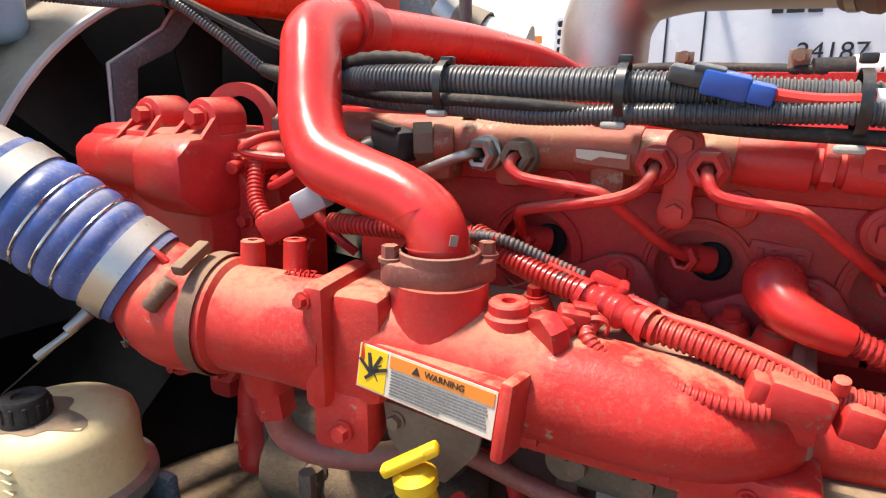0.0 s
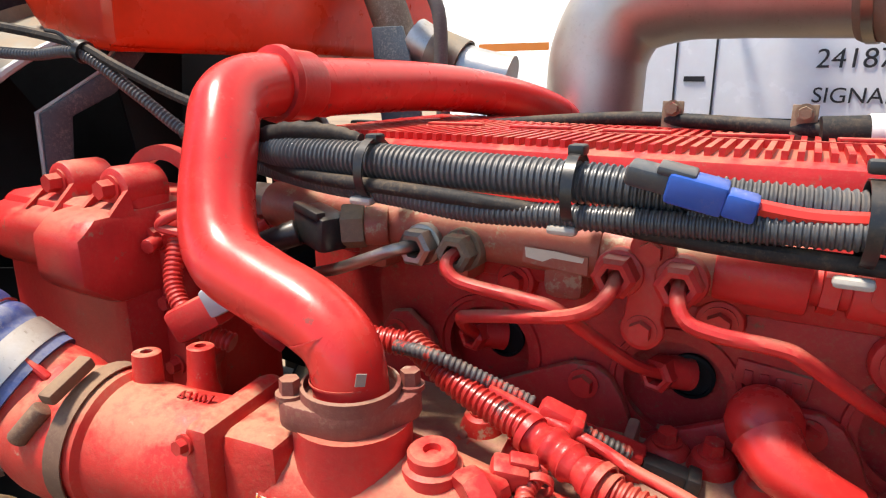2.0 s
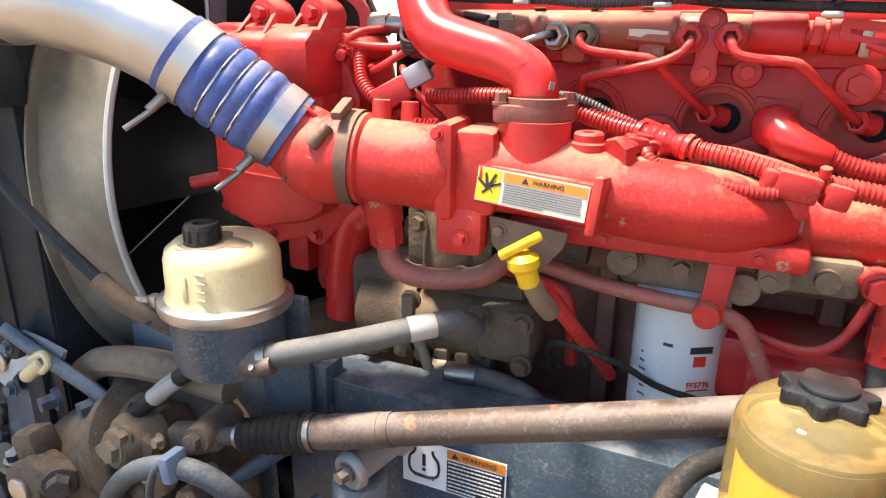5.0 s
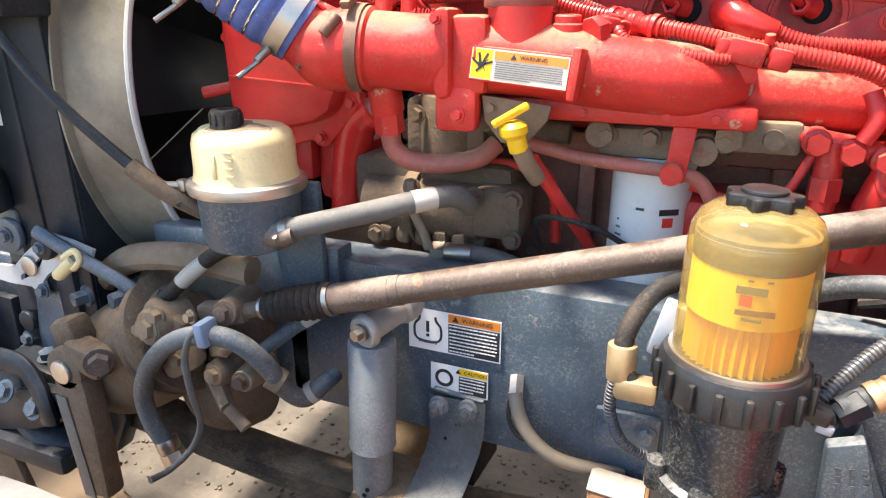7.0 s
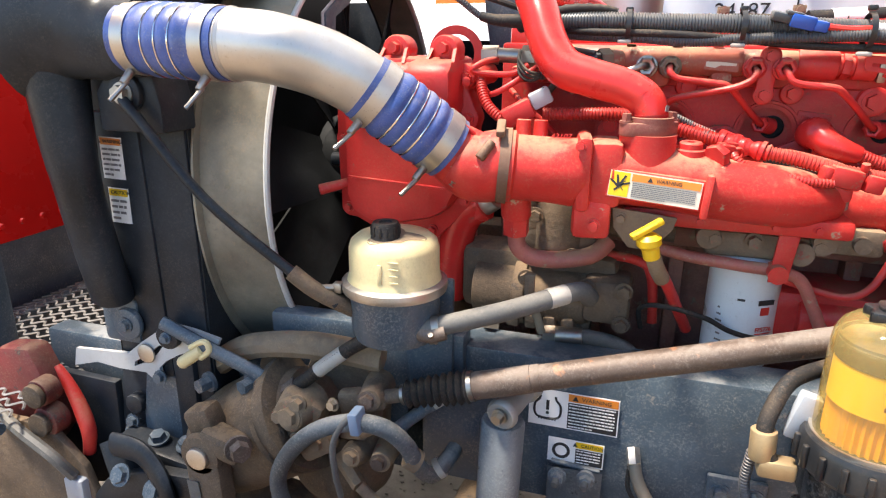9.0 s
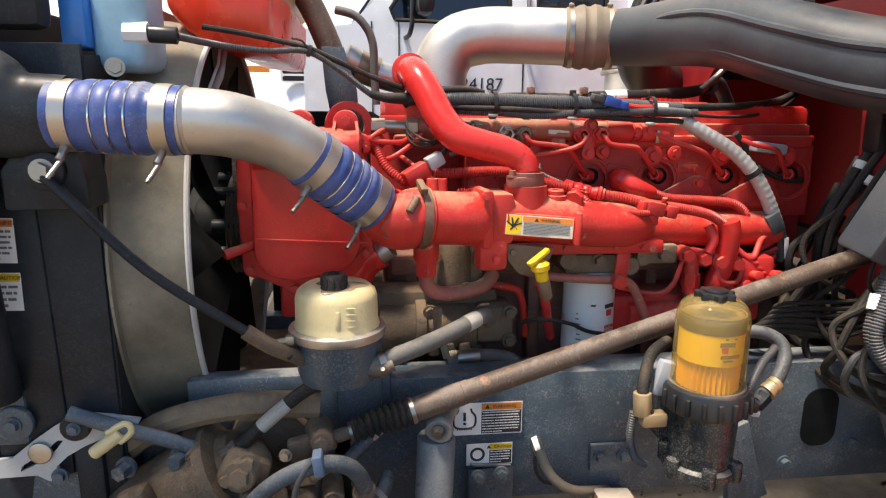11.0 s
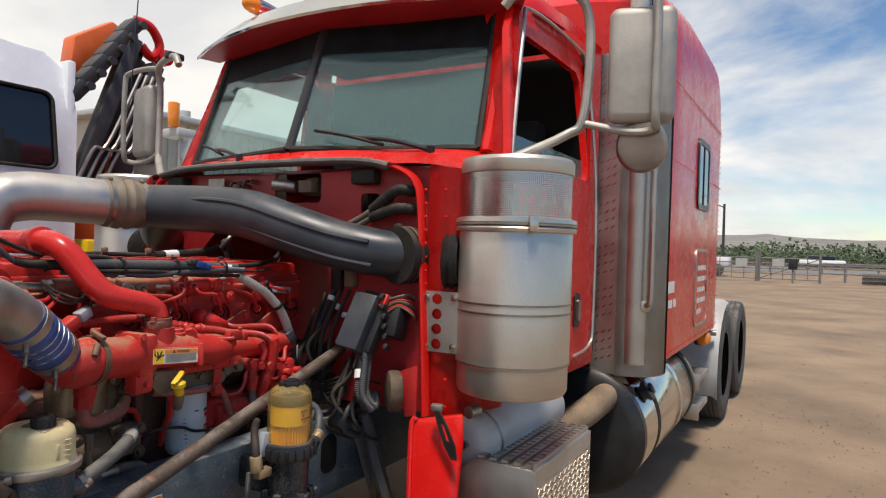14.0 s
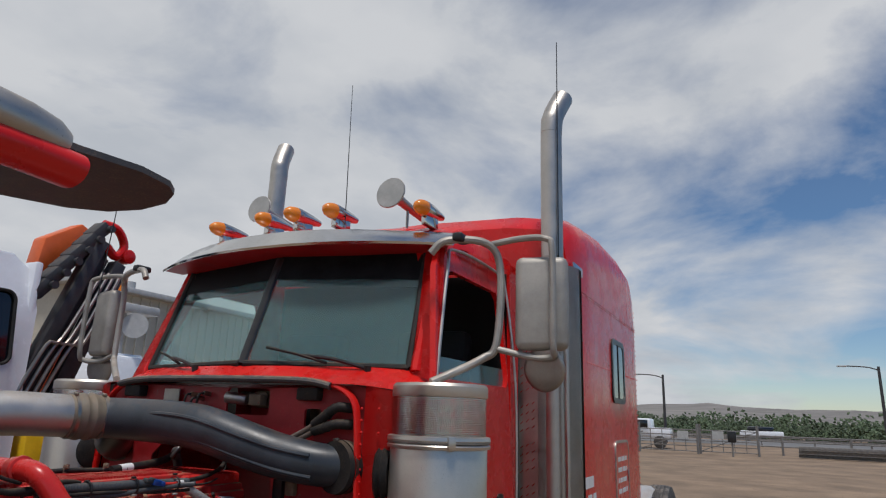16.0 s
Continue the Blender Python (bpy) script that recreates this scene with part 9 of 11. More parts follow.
part("thin_lead", tube(B(), [(-0.195, -0.455, 0.735), (-0.195, -0.465, 0.70), (-0.18, -0.468, 0.675), (-0.16, -0.468, 0.668)], 0.004, 8), "rubber", t)
t = thing("bracket_block", (-0.02, -0.5, 0.55), "rusty brown cast block bolted below the rail", "bracket")
bm = B()
bx(bm, (-0.022, -0.478, 0.560), (0.086, 0.06, 0.150), 0.008, (0, 4, 0))
part("block", bm, "rust_orange", t)
for x, z in ((-0.045, 0.592), (-0.008, 0.588), (-0.048, 0.550), (-0.010, 0.545), (-0.040, 0.512), (-0.004, 0.508)):
    bolt(t, (x, -0.507, z), (0, -1, 0), 0.008, 0.014, "rust_orange")
part("chipped_edge", bx(B(), (-0.022, -0.480, 0.6365), (0.080, 0.055, 0.003), 0.001, (0, 4, 0)), "dirty_white", t, "pale chipped top edge")
bm = B()
bx(bm, (-0.02, -0.437, 0.705), (0.095, 0.012, 0.065), 0.004)
bp = part("plate", bm, "frame_grey", t)
for x in (-0.045, 0.008):
    bolt(bp, (x, -0.443, 0.71), (0, -1, 0), 0.012, 0.016, "frame_grey")

placard("tyre_warning_label", (-0.300, -0.4335, 0.8085), (1, 0, 0), (0, 0, 1), 0.158, 0.073, "white and orange tyre pressure warning label on the frame rail", 0.20, "orange_label", "WARNING", 0.068, 8, "white_label", "tyre", 8, True)
placard("tyre_caution_label", (-0.290, -0.4335, 0.7255), (1, 0, 0), (0, 0, 1), 0.100, 0.050, "white and yellow caution label below the warning label", 0.24, "yellow_label", "CAUTION", 0.048, 5, "white_label", "ring", 9, True)

# ---------------------------------------------------------------- harness over the head
hs = thing("engine_harness", (-0.1, -0.29, 1.44), "grey-black corrugated wiring harness tied along the engine head", "wiring harness")
part("main_loom", loom(B(), [(-0.43, -0.262, 1.470), (-0.37, -0.285, 1.469), (-0.30, -0.290, 1.469), (-0.20, -0.290, 1.466), (-0.10, -0.288, 1.464), (0.0, -0.284, 1.459), (0.10, -0.275, 1.455), (0.16, -0.265, 1.452)], 0.0155, 0.0048, 16, 0.11), "loom", hs)
part("second_loom", loom(B(), [(-0.42, -0.27, 1.452), (-0.33, -0.290, 1.446), (-0.25, -0.297, 1.443), (-0.18, -0.300, 1.438), (-0.10, -0.300, 1.441), (0.0, -0.300, 1.445), (0.10, -0.298, 1.448), (0.17, -0.288, 1.444)], 0.0095, 0.0042, 12, 0.12), "loom", hs)
part("plain_cable", tube(B(), [(-0.42, -0.272, 1.458), (-0.33, -0.300, 1.452), (-0.24, -0.306, 1.450), (-0.16, -0.304, 1.446), (-0.09, -0.298, 1.440), (0.0, -0.297, 1.432), (0.10, -0.293, 1.429), (0.16, -0.28, 1.426)], 0.006, 10), "rubber", hs)
part("third_loom", loom(B(), [(-0.02, -0.296, 1.450), (0.05, -0.297, 1.449), (0.12, -0.285, 1.445), (0.20, -0.26, 1.445)], 0.010, 0.0045), "loom", hs)
part("taped_branch", tube(B(), [(-0.46, -0.262, 1.462), (-0.42, -0.276, 1.476), (-0.37, -0.284, 1.488), (-0.32, -0.285, 1.489), (-0.29, -0.284, 1.484)], lambda f: (0.0125 - 0.007 * f) * (1 + 0.10 * math.sin(70 * f)), 10), "rubber", hs)
for x, zb in ((-0.271, 1.437), (-0.098, 1.432), (0.078, 1.421)):
    bm = B()
    lathe(bm, [(0.0250, -0.004), (0.0262, -0.004), (0.0262, 0.004), (0.0250, 0.004), (0.0250, -0.004)], (x, -0.292, (1.487 + zb) / 2), (1, 0.05, 0), 22)
    bx(bm, (x, -0.290, 1.487), (0.012, 0.014, 0.008), 0.002)
    part("cable_tie", bm, "black_plastic", hs)
    bm = B()
    bx(bm, (x - 0.004, -0.305, zb), (0.022, 0.010, 0.007), 0.003)
    part("tie_base", bm, "dirty_white", hs, "dirty pale tie base")
bm = B()
bx(bm, (-0.016, -0.304, 1.467), (0.036, 0.023, 0.020), 0.003, (8, 12, 4))
bx(bm, (0.010, -0.3045, 1.4605), (0.020, 0.019, 0.016), 0.003, (8, 12, 4))
part("blue_connector", bm, "blue_plug", hs, "blue plastic connector")
bm = B()
bx(bm, (-0.045, -0.302, 1.474), (0.030, 0.024, 0.014), 0.003, (8, 12, 4))
bx(bm, (-0.028, -0.305, 1.479), (0.024, 0.020, 0.006), 0.002, (8, 12, 4))
part("connector_clip", bm, "loom", hs)
part("red_lead", tube(B(), [(0.016, -0.302, 1.460), (0.05, -0.300, 1.456), (0.09, -0.296, 1.457)], 0.0055, 8), "red_print", hs, "faded red leads")
part("white_marker", band(B(), (0.10, -0.294, 1.457), (1, 0.1, -0.05), 0.006, 0.03, 0.002, 14), "white_label", hs)
# front run to the washer bottle, and over the shroud
fr = thing("front_harness", (-0.7, -0.38, 1.5), "grey-black conduit running from the engine over the fan shroud", "wiring harness")
part("front_loom", loom(B(), [(-0.45, -0.262, 1.470), (-0.52, -0.264, 1.474), (-0.585, -0.282, 1.520), (-0.655, -0.292, 1.560), (-0.735, -0.300, 1.560), (-0.815, -0.330, 1.566), (-0.87, -0.433, 1.571)], 0.0068, 0.0045), "loom", fr)
part("front_cable", tube(B(), [(-0.46, -0.255, 1.492), (-0.53, -0.270, 1.515), (-0.60, -0.285, 1.545), (-0.655, -0.290, 1.568), (-0.71, -0.295, 1.580), (-0.78, -0.31, 1.592), (-0.85, -0.33, 1.60)], 0.0055, 8), "rubber", fr)
part("taped_branch", tube(B(), [(-0.40, -0.262, 1.468), (-0.46, -0.266, 1.470), (-0.50, -0.267, 1.472), (-0.53, -0.268, 1.479)], lambda f: 0.015 - 0.007 * f, 12), "rubber", fr)
part("cable_tie", band(B(), (-0.652, -0.290, 1.562), (-0.9, -0.1, 0.3), 0.0095, 0.008, 0.003, 14), "black_plastic", fr)
part("tie_tail", tube(B(), [(-0.655, -0.298, 1.566), (-0.665, -0.305, 1.580), (-0.685, -0.308, 1.584)], 0.0022, 6), "black_plastic", fr)
# rear run to the firewall
rr = thing("rear_harness", (0.4, -0.1, 1.45), "dark cables running from the engine to the firewall", "wiring harness")
for pts, r, mat in (([(0.16, -0.27, 1.456), (0.26, -0.23, 1.458), (0.36, -0.18, 1.462), (0.50, -0.10, 1.475), (0.63, 0.0, 1.505)], 0.009, "rubber"),
                    ([(0.16, -0.28, 1.442), (0.28, -0.24, 1.436), (0.40, -0.18, 1.442), (0.52, -0.10, 1.462), (0.60, -0.03, 1.49)], 0.004, "rubber"),
                    ([(0.05, 0.02, 1.482), (0.22, 0.05, 1.49), (0.36, 0.10, 1.50), (0.46, 0.14, 1.52)], 0.016, "rubber"),
                    ([(0.44, 0.12, 1.515), (0.48, 0.16, 1.53), (0.52, 0.20, 1.51), (0.56, 0.22, 1.46)], 0.020, "loom"),
                    ([(0.40, 0.10, 1.505), (0.47, 0.12, 1.56), (0.50, 0.12, 1.62)], 0.010, "steel"),
                    ([(-0.35, 0.10, 1.47), (-0.15, 0.08, 1.486), (0.05, 0.03, 1.483), (0.12, 0.02, 1.484)], 0.0085, "rubber")):
    part("cable", tube(B(), pts, r, 12, 7), mat, rr)
part("label_wrap", band(B(), (0.12, 0.03, 1.485), (1, 0.15, 0.05), 0.0165, 0.06, 0.0008, 20), "white_label", rr)
for x, y in ((-0.10, 0.075), (0.035, 0.04)):
    bm = B()
    prism(bm, [(x - 0.012, y - 0.012, 1.445), (x + 0.012, y - 0.012, 1.445), (x + 0.012, y - 0.012, 1.508), (x - 0.012, y - 0.012, 1.508)], (0, 0.003, 0), 0.001)
    hexa(bm, (x, y - 0.013, 1.500), (0, -1, 0), 0.007, 0.008)
    part("hose_stand", bm, "tan_dirt", rr, "dusty upright clip")
wr = thing("wrapped_cable", (0.3, -0.26, 1.2), "cable bundle in wrinkled silver heat wrap", "wiring harness")
part("wrap", loom(B(), [(0.17, -0.255, 1.43), (0.215, -0.262, 1.405), (0.29, -0.275, 1.36), (0.345, -0.285, 1.305), (0.385, -0.285, 1.245), (0.42, -0.28, 1.18)], 0.0165, 0.016, 14, 0.05), "tape", wr)
part("tie", band(B(), (0.340, -0.284, 1.312), (0.6, -0.1, -0.7), 0.017, 0.012, 0.003, 16), "rubber", wr)
part("tail", tube(B(), [(0.42, -0.28, 1.185), (0.44, -0.275, 1.14), (0.445, -0.27, 1.10)], 0.013, 10), "loom", wr)
part("tag", bx(B(), (0.438, -0.295, 1.135), (0.014, 0.003, 0.05), 0.001, (0, -10, 20)), "white_label", wr, "white paper tag")
part("plug", bx(B(), (0.40, -0.29, 1.195), (0.035, 0.03, 0.05), 0.005, (0, -30, 0)), "loom", wr)
part("side_plug", bx(B(), (0.40, -0.24, 1.365), (0.09, 0.028, 0.024), 0.005, (0, 6, 10)), "grey_plug", wr)
part("clip_lead", tube(B(), [(0.30, -0.265, 1.40), (0.33, -0.255, 1.37), (0.36, -0.245, 1.33), (0.46, -0.22, 1.29), (0.54, -0.2, 1.285)], 0.007, 8), "rubber", wr)

# ---------------------------------------------------------------- air intake
it = thing("intake_pipe", (-0.1, 0.42, 1.5), "bare aluminium intake elbow pipe, dusty underneath", "pipe")
part("pipe_body", tube(B(), [(0.10, 0.388, 1.672), (0.05, 0.398, 1.674), (-0.07, 0.42, 1.678), (-0.17, 0.436, 1.676), (-0.255, 0.443, 1.650), (-0.298, 0.443, 1.585), (-0.305, 0.440, 1.51), (-0.305, 0.44, 1.42)], 0.086, 40, 8), "aluminium", it)
turbo = thing("turbocharger", (-0.30, 0.44, 1.2), "rusty cast turbocharger below the intake elbow", "turbocharger")
bm = B()
lathe(bm, [(0.06, -0.05), (0.13, -0.03), (0.15, 0.02), (0.12, 0.07), (0.09, 0.09)], (-0.30, 0.44, 1.33), (0, 0, 1), 30)
part("housing", bm, "rusty", turbo)
part("mount", bx(B(), (-0.28, 0.34, 1.28), (0.16, 0.24, 0.12), 0.02), "rusty", turbo)
rs = thing("rubber_sleeve", (0.145, 0.375, 1.6), "tan rubber sleeve with two steel clamps", "hose")
F0, F1 = V((0.085, 0.392, 1.672)), V((0.235, 0.358, 1.671))
fd = (F1 - F0).normalized()
bm = lathe(B(), [(0.088, 0.0), (0.091, 0.006), (0.091, 0.030), (0.096, 0.040), (0.098, 0.055), (0.092, 0.066), (0.093, 0.076), (0.099, 0.088), (0.096, 0.104), (0.091, 0.112), (0.092, 0.150)], F0, fd, 44)
part("sleeve", bm, "tan_rubber", rs)
for f in (0.018, 0.134):
    worm(rs, F0 + fd * f, fd, 0.0915, 0.014, (-0.1, -0.35, 1))
du = thing("intake_duct", (0.4, -0.1, 1.55), "glossy dark grey moulded plastic intake duct", "duct")
DL = [F1 - fd * 0.02, (0.265, 0.30, 1.668), (0.305, 0.18, 1.664), (0.335, 0.02, 1.657), (0.350, -0.14, 1.638), (0.395, -0.29, 1.592), (0.455, -0.44, 1.546), (0.520, -0.58, 1.518), (0.585, -0.665, 1.510), (0.62, -0.685, 1.510)]
bm = B()
ln_ = curve(DL, 8)
sweep(bm, ln_, [0.082 + 0.010 * math.sin(min(1, i / (len(ln_) - 1) * 1.15) * math.pi) for i in range(len(ln_))], 34, (0.94, 1.0))
part("duct_body", bm, "duct_plastic", du)
bm = B()
for off in (V((-0.075, -0.025, 0.035)), V((-0.062, -0.03, -0.048))):
    tube(bm, [V(p) + off * (1 if 1 < i < 8 else 0.8) for i, p in enumerate(DL[1:8])], 0.010, 8, 6)
part("moulded_ridge", bm, "duct_plastic", du)
part("duct_cuff", lathe(B(), [(0.090, -0.02), (0.102, -0.02), (0.106, 0.0), (0.098, 0.012), (0.106, 0.022), (0.104, 0.045), (0.090, 0.05)], (0.548, -0.672, 1.510), (0.96, -0.25, 0), 40), "rubber", du, "black rubber cuff")
worm(du, (0.563, -0.676, 1.510), (0.96, -0.25, 0), 0.1035, 0.012, (-0.2, 0.1, 1))
du2 = thing("cross_duct", (0.45, 0.6, 1.5), "black rubber duct to the far air cleaner", "duct")
part("duct_body", tube(B(), [(0.30, 0.30, 1.66), (0.36, 0.42, 1.60), (0.43, 0.52, 1.565), (0.53, 0.62, 1.545), (0.62, 0.70, 1.54)], 0.078, 26, 7), "black_plastic", du2)
part("sleeve", band(B(), (0.575, 0.66, 1.543), (0.8, 0.6, 0), 0.079, 0.07, 0.008, 34), "tan_rubber", du2)

# ---------------------------------------------------------------- things on the firewall
t = thing("wiper_motor", (0.64, -0.17, 1.73), "wiper motor with a pale silver can in the firewall opening", "motor")
bm = cy(B(), (0.625, -0.06, 1.775), (0.635, -0.145, 1.768), 0.030, seg=24, bev=0.004)
part("motor_can", bm, "cast_alu", t)
bm = B()
bx(bm, (0.64, -0.195, 1.770), (0.07, 0.09, 0.075), 0.012)
cy(bm, (0.62, -0.21, 1.785), (0.59, -0.215, 1.785), 0.020, seg=14)
part("gearbox", bm, "tan_dirt", t)
t = thing("black_box", (0.57, -0.52, 1.77), "black rubber hood rest block on the firewall", "block")
bm = bx(B(), (0.565, -0.50, 1.795), (0.07, 0.11, 0.055), 0.010)
part("block", bm, "rubber", t)
t = thing("black_box", (0.57, 0.58, 1.77), "black rubber hood rest block on the firewall", "block")
part("block", bx(B(), (0.565, 0.57, 1.795), (0.07, 0.11, 0.055), 0.010), "rubber", t)
t = thing("data_plate", (0.55, 0.33, 1.73), "small faded metal data plate riveted to the firewall", "plate")
part("plate", bx(B(), (0.578, 0.33, 1.765), (0.004, 0.11, 0.075), 0.001), "grey_paint", t)
t = thing("data_plate", (0.55, 0.48, 1.73), "small white printed plate on the firewall", "plate")
part("plate", bx(B(), (0.590, 0.49, 1.755), (0.004, 0.06, 0.05), 0.001), "white_label", t)
for dz, z1 in ((0, 1.742), (-0.065, 1.676)):
    t = thing("heater_hose", (0.57, -0.6, 1.65), "black heater hose with brown pipe entering the firewall", "hose", "heater hoses")
    part("hose_body", loom(B(), [(0.545, -0.545, 1.672 + dz * 0.4), (0.535, -0.60, 1.705 + dz * 0.7), (0.540, -0.655, z1), (0.575, -0.70, z1 + 0.0), (0.61, -0.715, z1)], 0.021, 0.02, 16, 0.05), "rubber", t)
    part("metal_pipe", tube(B(), [(0.50, -0.43, 1.60 + dz * 0.3), (0.53, -0.50, 1.64 + dz * 0.35), (0.545, -0.56, 1.68 + dz * 0.45)], 0.012, 12), "rusty", t)
    part("clamp", band(B(), (0.537, -0.615, 1.715 + dz * 0.75), (0, -0.8, 0.6), 0.0215, 0.010, 0.002, 20), "rubber", t)
fb = thing("fuse_box", (0.45, -0.58, 1.15), "slanted dark grey power distribution box with wiring", "fuse box")
fr_ = Matrix.Rotation(radians(8), 3, "X") @ Matrix.Rotation(radians(24), 3, "Y")
bm = B()
bx(bm, (0.445, -0.575, 1.272), (0.05, 0.095, 0.205), 0.008, fr_)
part("lid", bm, "duct_plastic", fb)
bm = B()
bx(bm, (0.490, -0.590, 1.268), (0.05, 0.115, 0.215), 0.006, fr_)
for k in range(6):
    bx(bm, V((0.480, -0.642, 1.36 - 0.035 * k)) + V((0.02, -0.004 - 0.008 * k, 0)) * 0.5, (0.03, 0.016, 0.022), 0.003, fr_)
part("base", bm, "black_plastic", fb)
part("bracket", bx(B(), (0.54, -0.655, 1.27), (0.08, 0.09, 0.12), 0.01, (0, 20, 0)), "black_plastic", fb)
part("red_stud", bx(B(), (0.50, -0.645, 1.345), (0.03, 0.025, 0.05), 0.006, fr_), "red_print", fb, "red terminal cover")
for k in range(7):
    part("wire", tube(B(), [(0.505, -0.645, 1.35 - 0.008 * k), (0.52, -0.69, 1.365 - 0.006 * k), (0.55, -0.71 - 0.004 * k, 1.37 - 0.012 * k), (0.585, -0.715, 1.36 - 0.014 * k)], 0.0035, 6), ("tan_rubber", "rubber", "red_print")[k % 3], fb)
for k, (dx, dy) in enumerate(((0, 0), (0.02, -0.02), (-0.012, -0.028), (0.03, 0.012))):
    part("conduit", loom(B(), [(0.45 + dx, -0.585 + dy, 1.17), (0.425 + dx, -0.60 + dy, 1.11), (0.405 + dx, -0.61 + dy, 1.04), (0.43 + dx, -0.62 + dy, 0.985), (0.48 + dx, -0.60 + dy, 0.975), (0.53 + dx, -0.56 + dy, 1.0)], 0.0125, 0.006, 10), "loom", fb)
part("white_wrap", band(B(), (0.418, -0.605, 1.095), (0.3, 0.2, 0.9), 0.016, 0.03, 0.002, 14), "white_label", fb)
t = thing("relay_bracket", (0.52, -0.38, 1.4), "small metal bracket with relays and tan connector on the firewall", "bracket")
part("plate", bx(B(), (0.578, -0.42, 1.41), (0.006, 0.12, 0.15), 0.002), "steel", t)
part("relay", bx(B(), (0.555, -0.385, 1.415), (0.04, 0.05, 0.10), 0.008), "black_plastic", t)
part("tan_connector", bx(B(), (0.555, -0.445, 1.425), (0.035, 0.045, 0.085), 0.008), "tan_dirt", t)
for k, y in enumerate((-0.37, -0.40, -0.44)):
    part("cable", tube(B(), [(0.555, y, 1.37), (0.52, y + 0.01, 1.30), (0.49, y + 0.03, 1.20), (0.50, y + 0.05, 1.08), (0.53, y + 0.08, 0.98)], 0.011 - 0.002 * k, 10), "rubber", t)
    part("white_wrap", band(B(), (0.538, y + 0.005, 1.335 - 0.03 * k), (0.4, 0, 0.9), 0.011, 0.018, 0.002, 14), "white_label", t)
rnd = random.Random(4)
cb = thing("firewall_cables", (0.5, -0.3, 1.1), "tangle of dark cables below the firewall", "cables")
for k in range(14):
    y = -0.20 - 0.028 * k
    z = rnd.uniform(0.98, 1.25)
    part("cable", tube(B(), [(0.60, y, z + 0.15), (0.52, y - 0.01, z + rnd.uniform(-0.02, 0.08)), (0.45, y + rnd.uniform(-0.04, 0.04), z - 0.06), (0.47, y + rnd.uniform(-0.06, 0.02), z - 0.14), (0.60, y - 0.02, z - 0.2)], rnd.uniform(0.004, 0.011), 8), rnd.choice(["rubber", "dark_hose", "rubber", "rubber"]), cb)
for k in range(6):
    part("cable", tube(B(), [(0.25 + 0.03 * k, -0.36, 0.93 + 0.01 * k), (0.36, -0.40, 0.97 + 0.012 * k), (0.50, -0.42, 0.96 + 0.016 * k), (0.60, -0.44, 1.0 + 0.01 * k)], 0.008 - 0.0006 * k, 8), "rubber", cb)
t = thing("cab_mount", (0.50, -0.62, 0.95), "dusty round rubber cab mount in a rusty bracket", "mount")
bm = cy(B(), (0.50, -0.665, 1.03), (0.535, -0.70, 1.03), 0.072, seg=30, bev=0.012)
part("bush", bm, "dirt_iron", t)
bm = B()
prism(bm, [(0.52, -0.70, 1.10), (0.52, -0.775, 1.13), (0.52, -0.775, 0.955), (0.52, -0.73, 0.945), (0.52, -0.715, 1.0)], (0.006, 0, 0), 0.002)
part("worn_plate", bm, "engine_red", t)
t = thing("support_leg", (0.60, -0.52, 0.40), "grey dusty steel support leg under the cab", "support")
bm = tube(B(), [(0.585, -0.50, 0.90), (0.61, -0.54, 0.72), (0.65, -0.58, 0.55), (0.68, -0.60, 0.40)], 0.028, 4, 4, (1.5, 0.7))
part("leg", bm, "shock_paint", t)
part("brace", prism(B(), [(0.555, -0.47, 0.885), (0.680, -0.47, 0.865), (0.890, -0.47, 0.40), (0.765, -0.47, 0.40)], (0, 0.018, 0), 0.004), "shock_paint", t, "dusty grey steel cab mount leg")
part("brace_rib", prism(B(), [(0.665, -0.475, 0.66), (0.725, -0.475, 0.64), (0.800, -0.475, 0.36), (0.735, -0.475, 0.27), (0.700, -0.475, 0.28)], (0, -0.03, 0), 0.006), "tan_dirt", t, "pale scraped steel rib")

# ---------------------------------------------------------------- skirt, latch, air tank, steps, fuel tank
t = thing("fender_skirt", (0.45, -0.88, 0.35), "bright red fender support skirt below the cab corner", "panel")
bm = B()
prism(bm, [(0.515, -0.785, 0.945), (0.535, -0.955, 0.985), (0.505, -0.975, 0.90), (0.44, -0.965, 0.35), (0.395, -0.85, 0.33), (0.40, -0.84, 0.45), (0.495, -0.775, 0.915)], (0.02, 0.012, 0), 0.005)
part("panel", bm, "cab_red", t)
part("edge_flange", tube(B(), [(0.515, -0.785, 0.945), (0.495, -0.775, 0.90), (0.40, -0.84, 0.45), (0.395, -0.85, 0.33)], 0.010, 8, 4), "cab_red", t)
for k in range(5):
    part("rivet", lathe(B(), [(0.007, 0), (0.006, 0.002), (0, 0.004)], (0.497 - 0.020 * k, -0.80 - 0.014 * k, 0.88 - 0.10 * k), (-1, -0.1, 0), 8), "cab_red", t)
lt = thing("rubber_latch", (0.45, -0.93, 0.87), "black rubber draw latch with steel keeper", "latch")
bm = B()
sheet(bm, [(-0.012, 0.0), (0.012, 0.0), (0.022, -0.05), (0.024, -0.12), (0.010, -0.165), (-0.012, -0.165), (-0.022, -0.12), (-0.018, -0.05)], [rounded(-0.007, -0.105, 0.009, -0.045, 0.006)], lambda u, v, w: V((0.468 - v * 0.05 - w, -0.895 - u * 0.9 + v * 0.40, 1.005 + v * 0.92)), 0.008)
part("strap", bm, "rubber", lt)
part("keeper", bx(B(), (0.475, -0.888, 1.012), (0.03, 0.04, 0.022), 0.004, (0, 0, 20)), "steel", lt)
t = thing("air_tank", (0.95, -0.93, 0.76), "silver-painted air tank on the battery box", "tank")
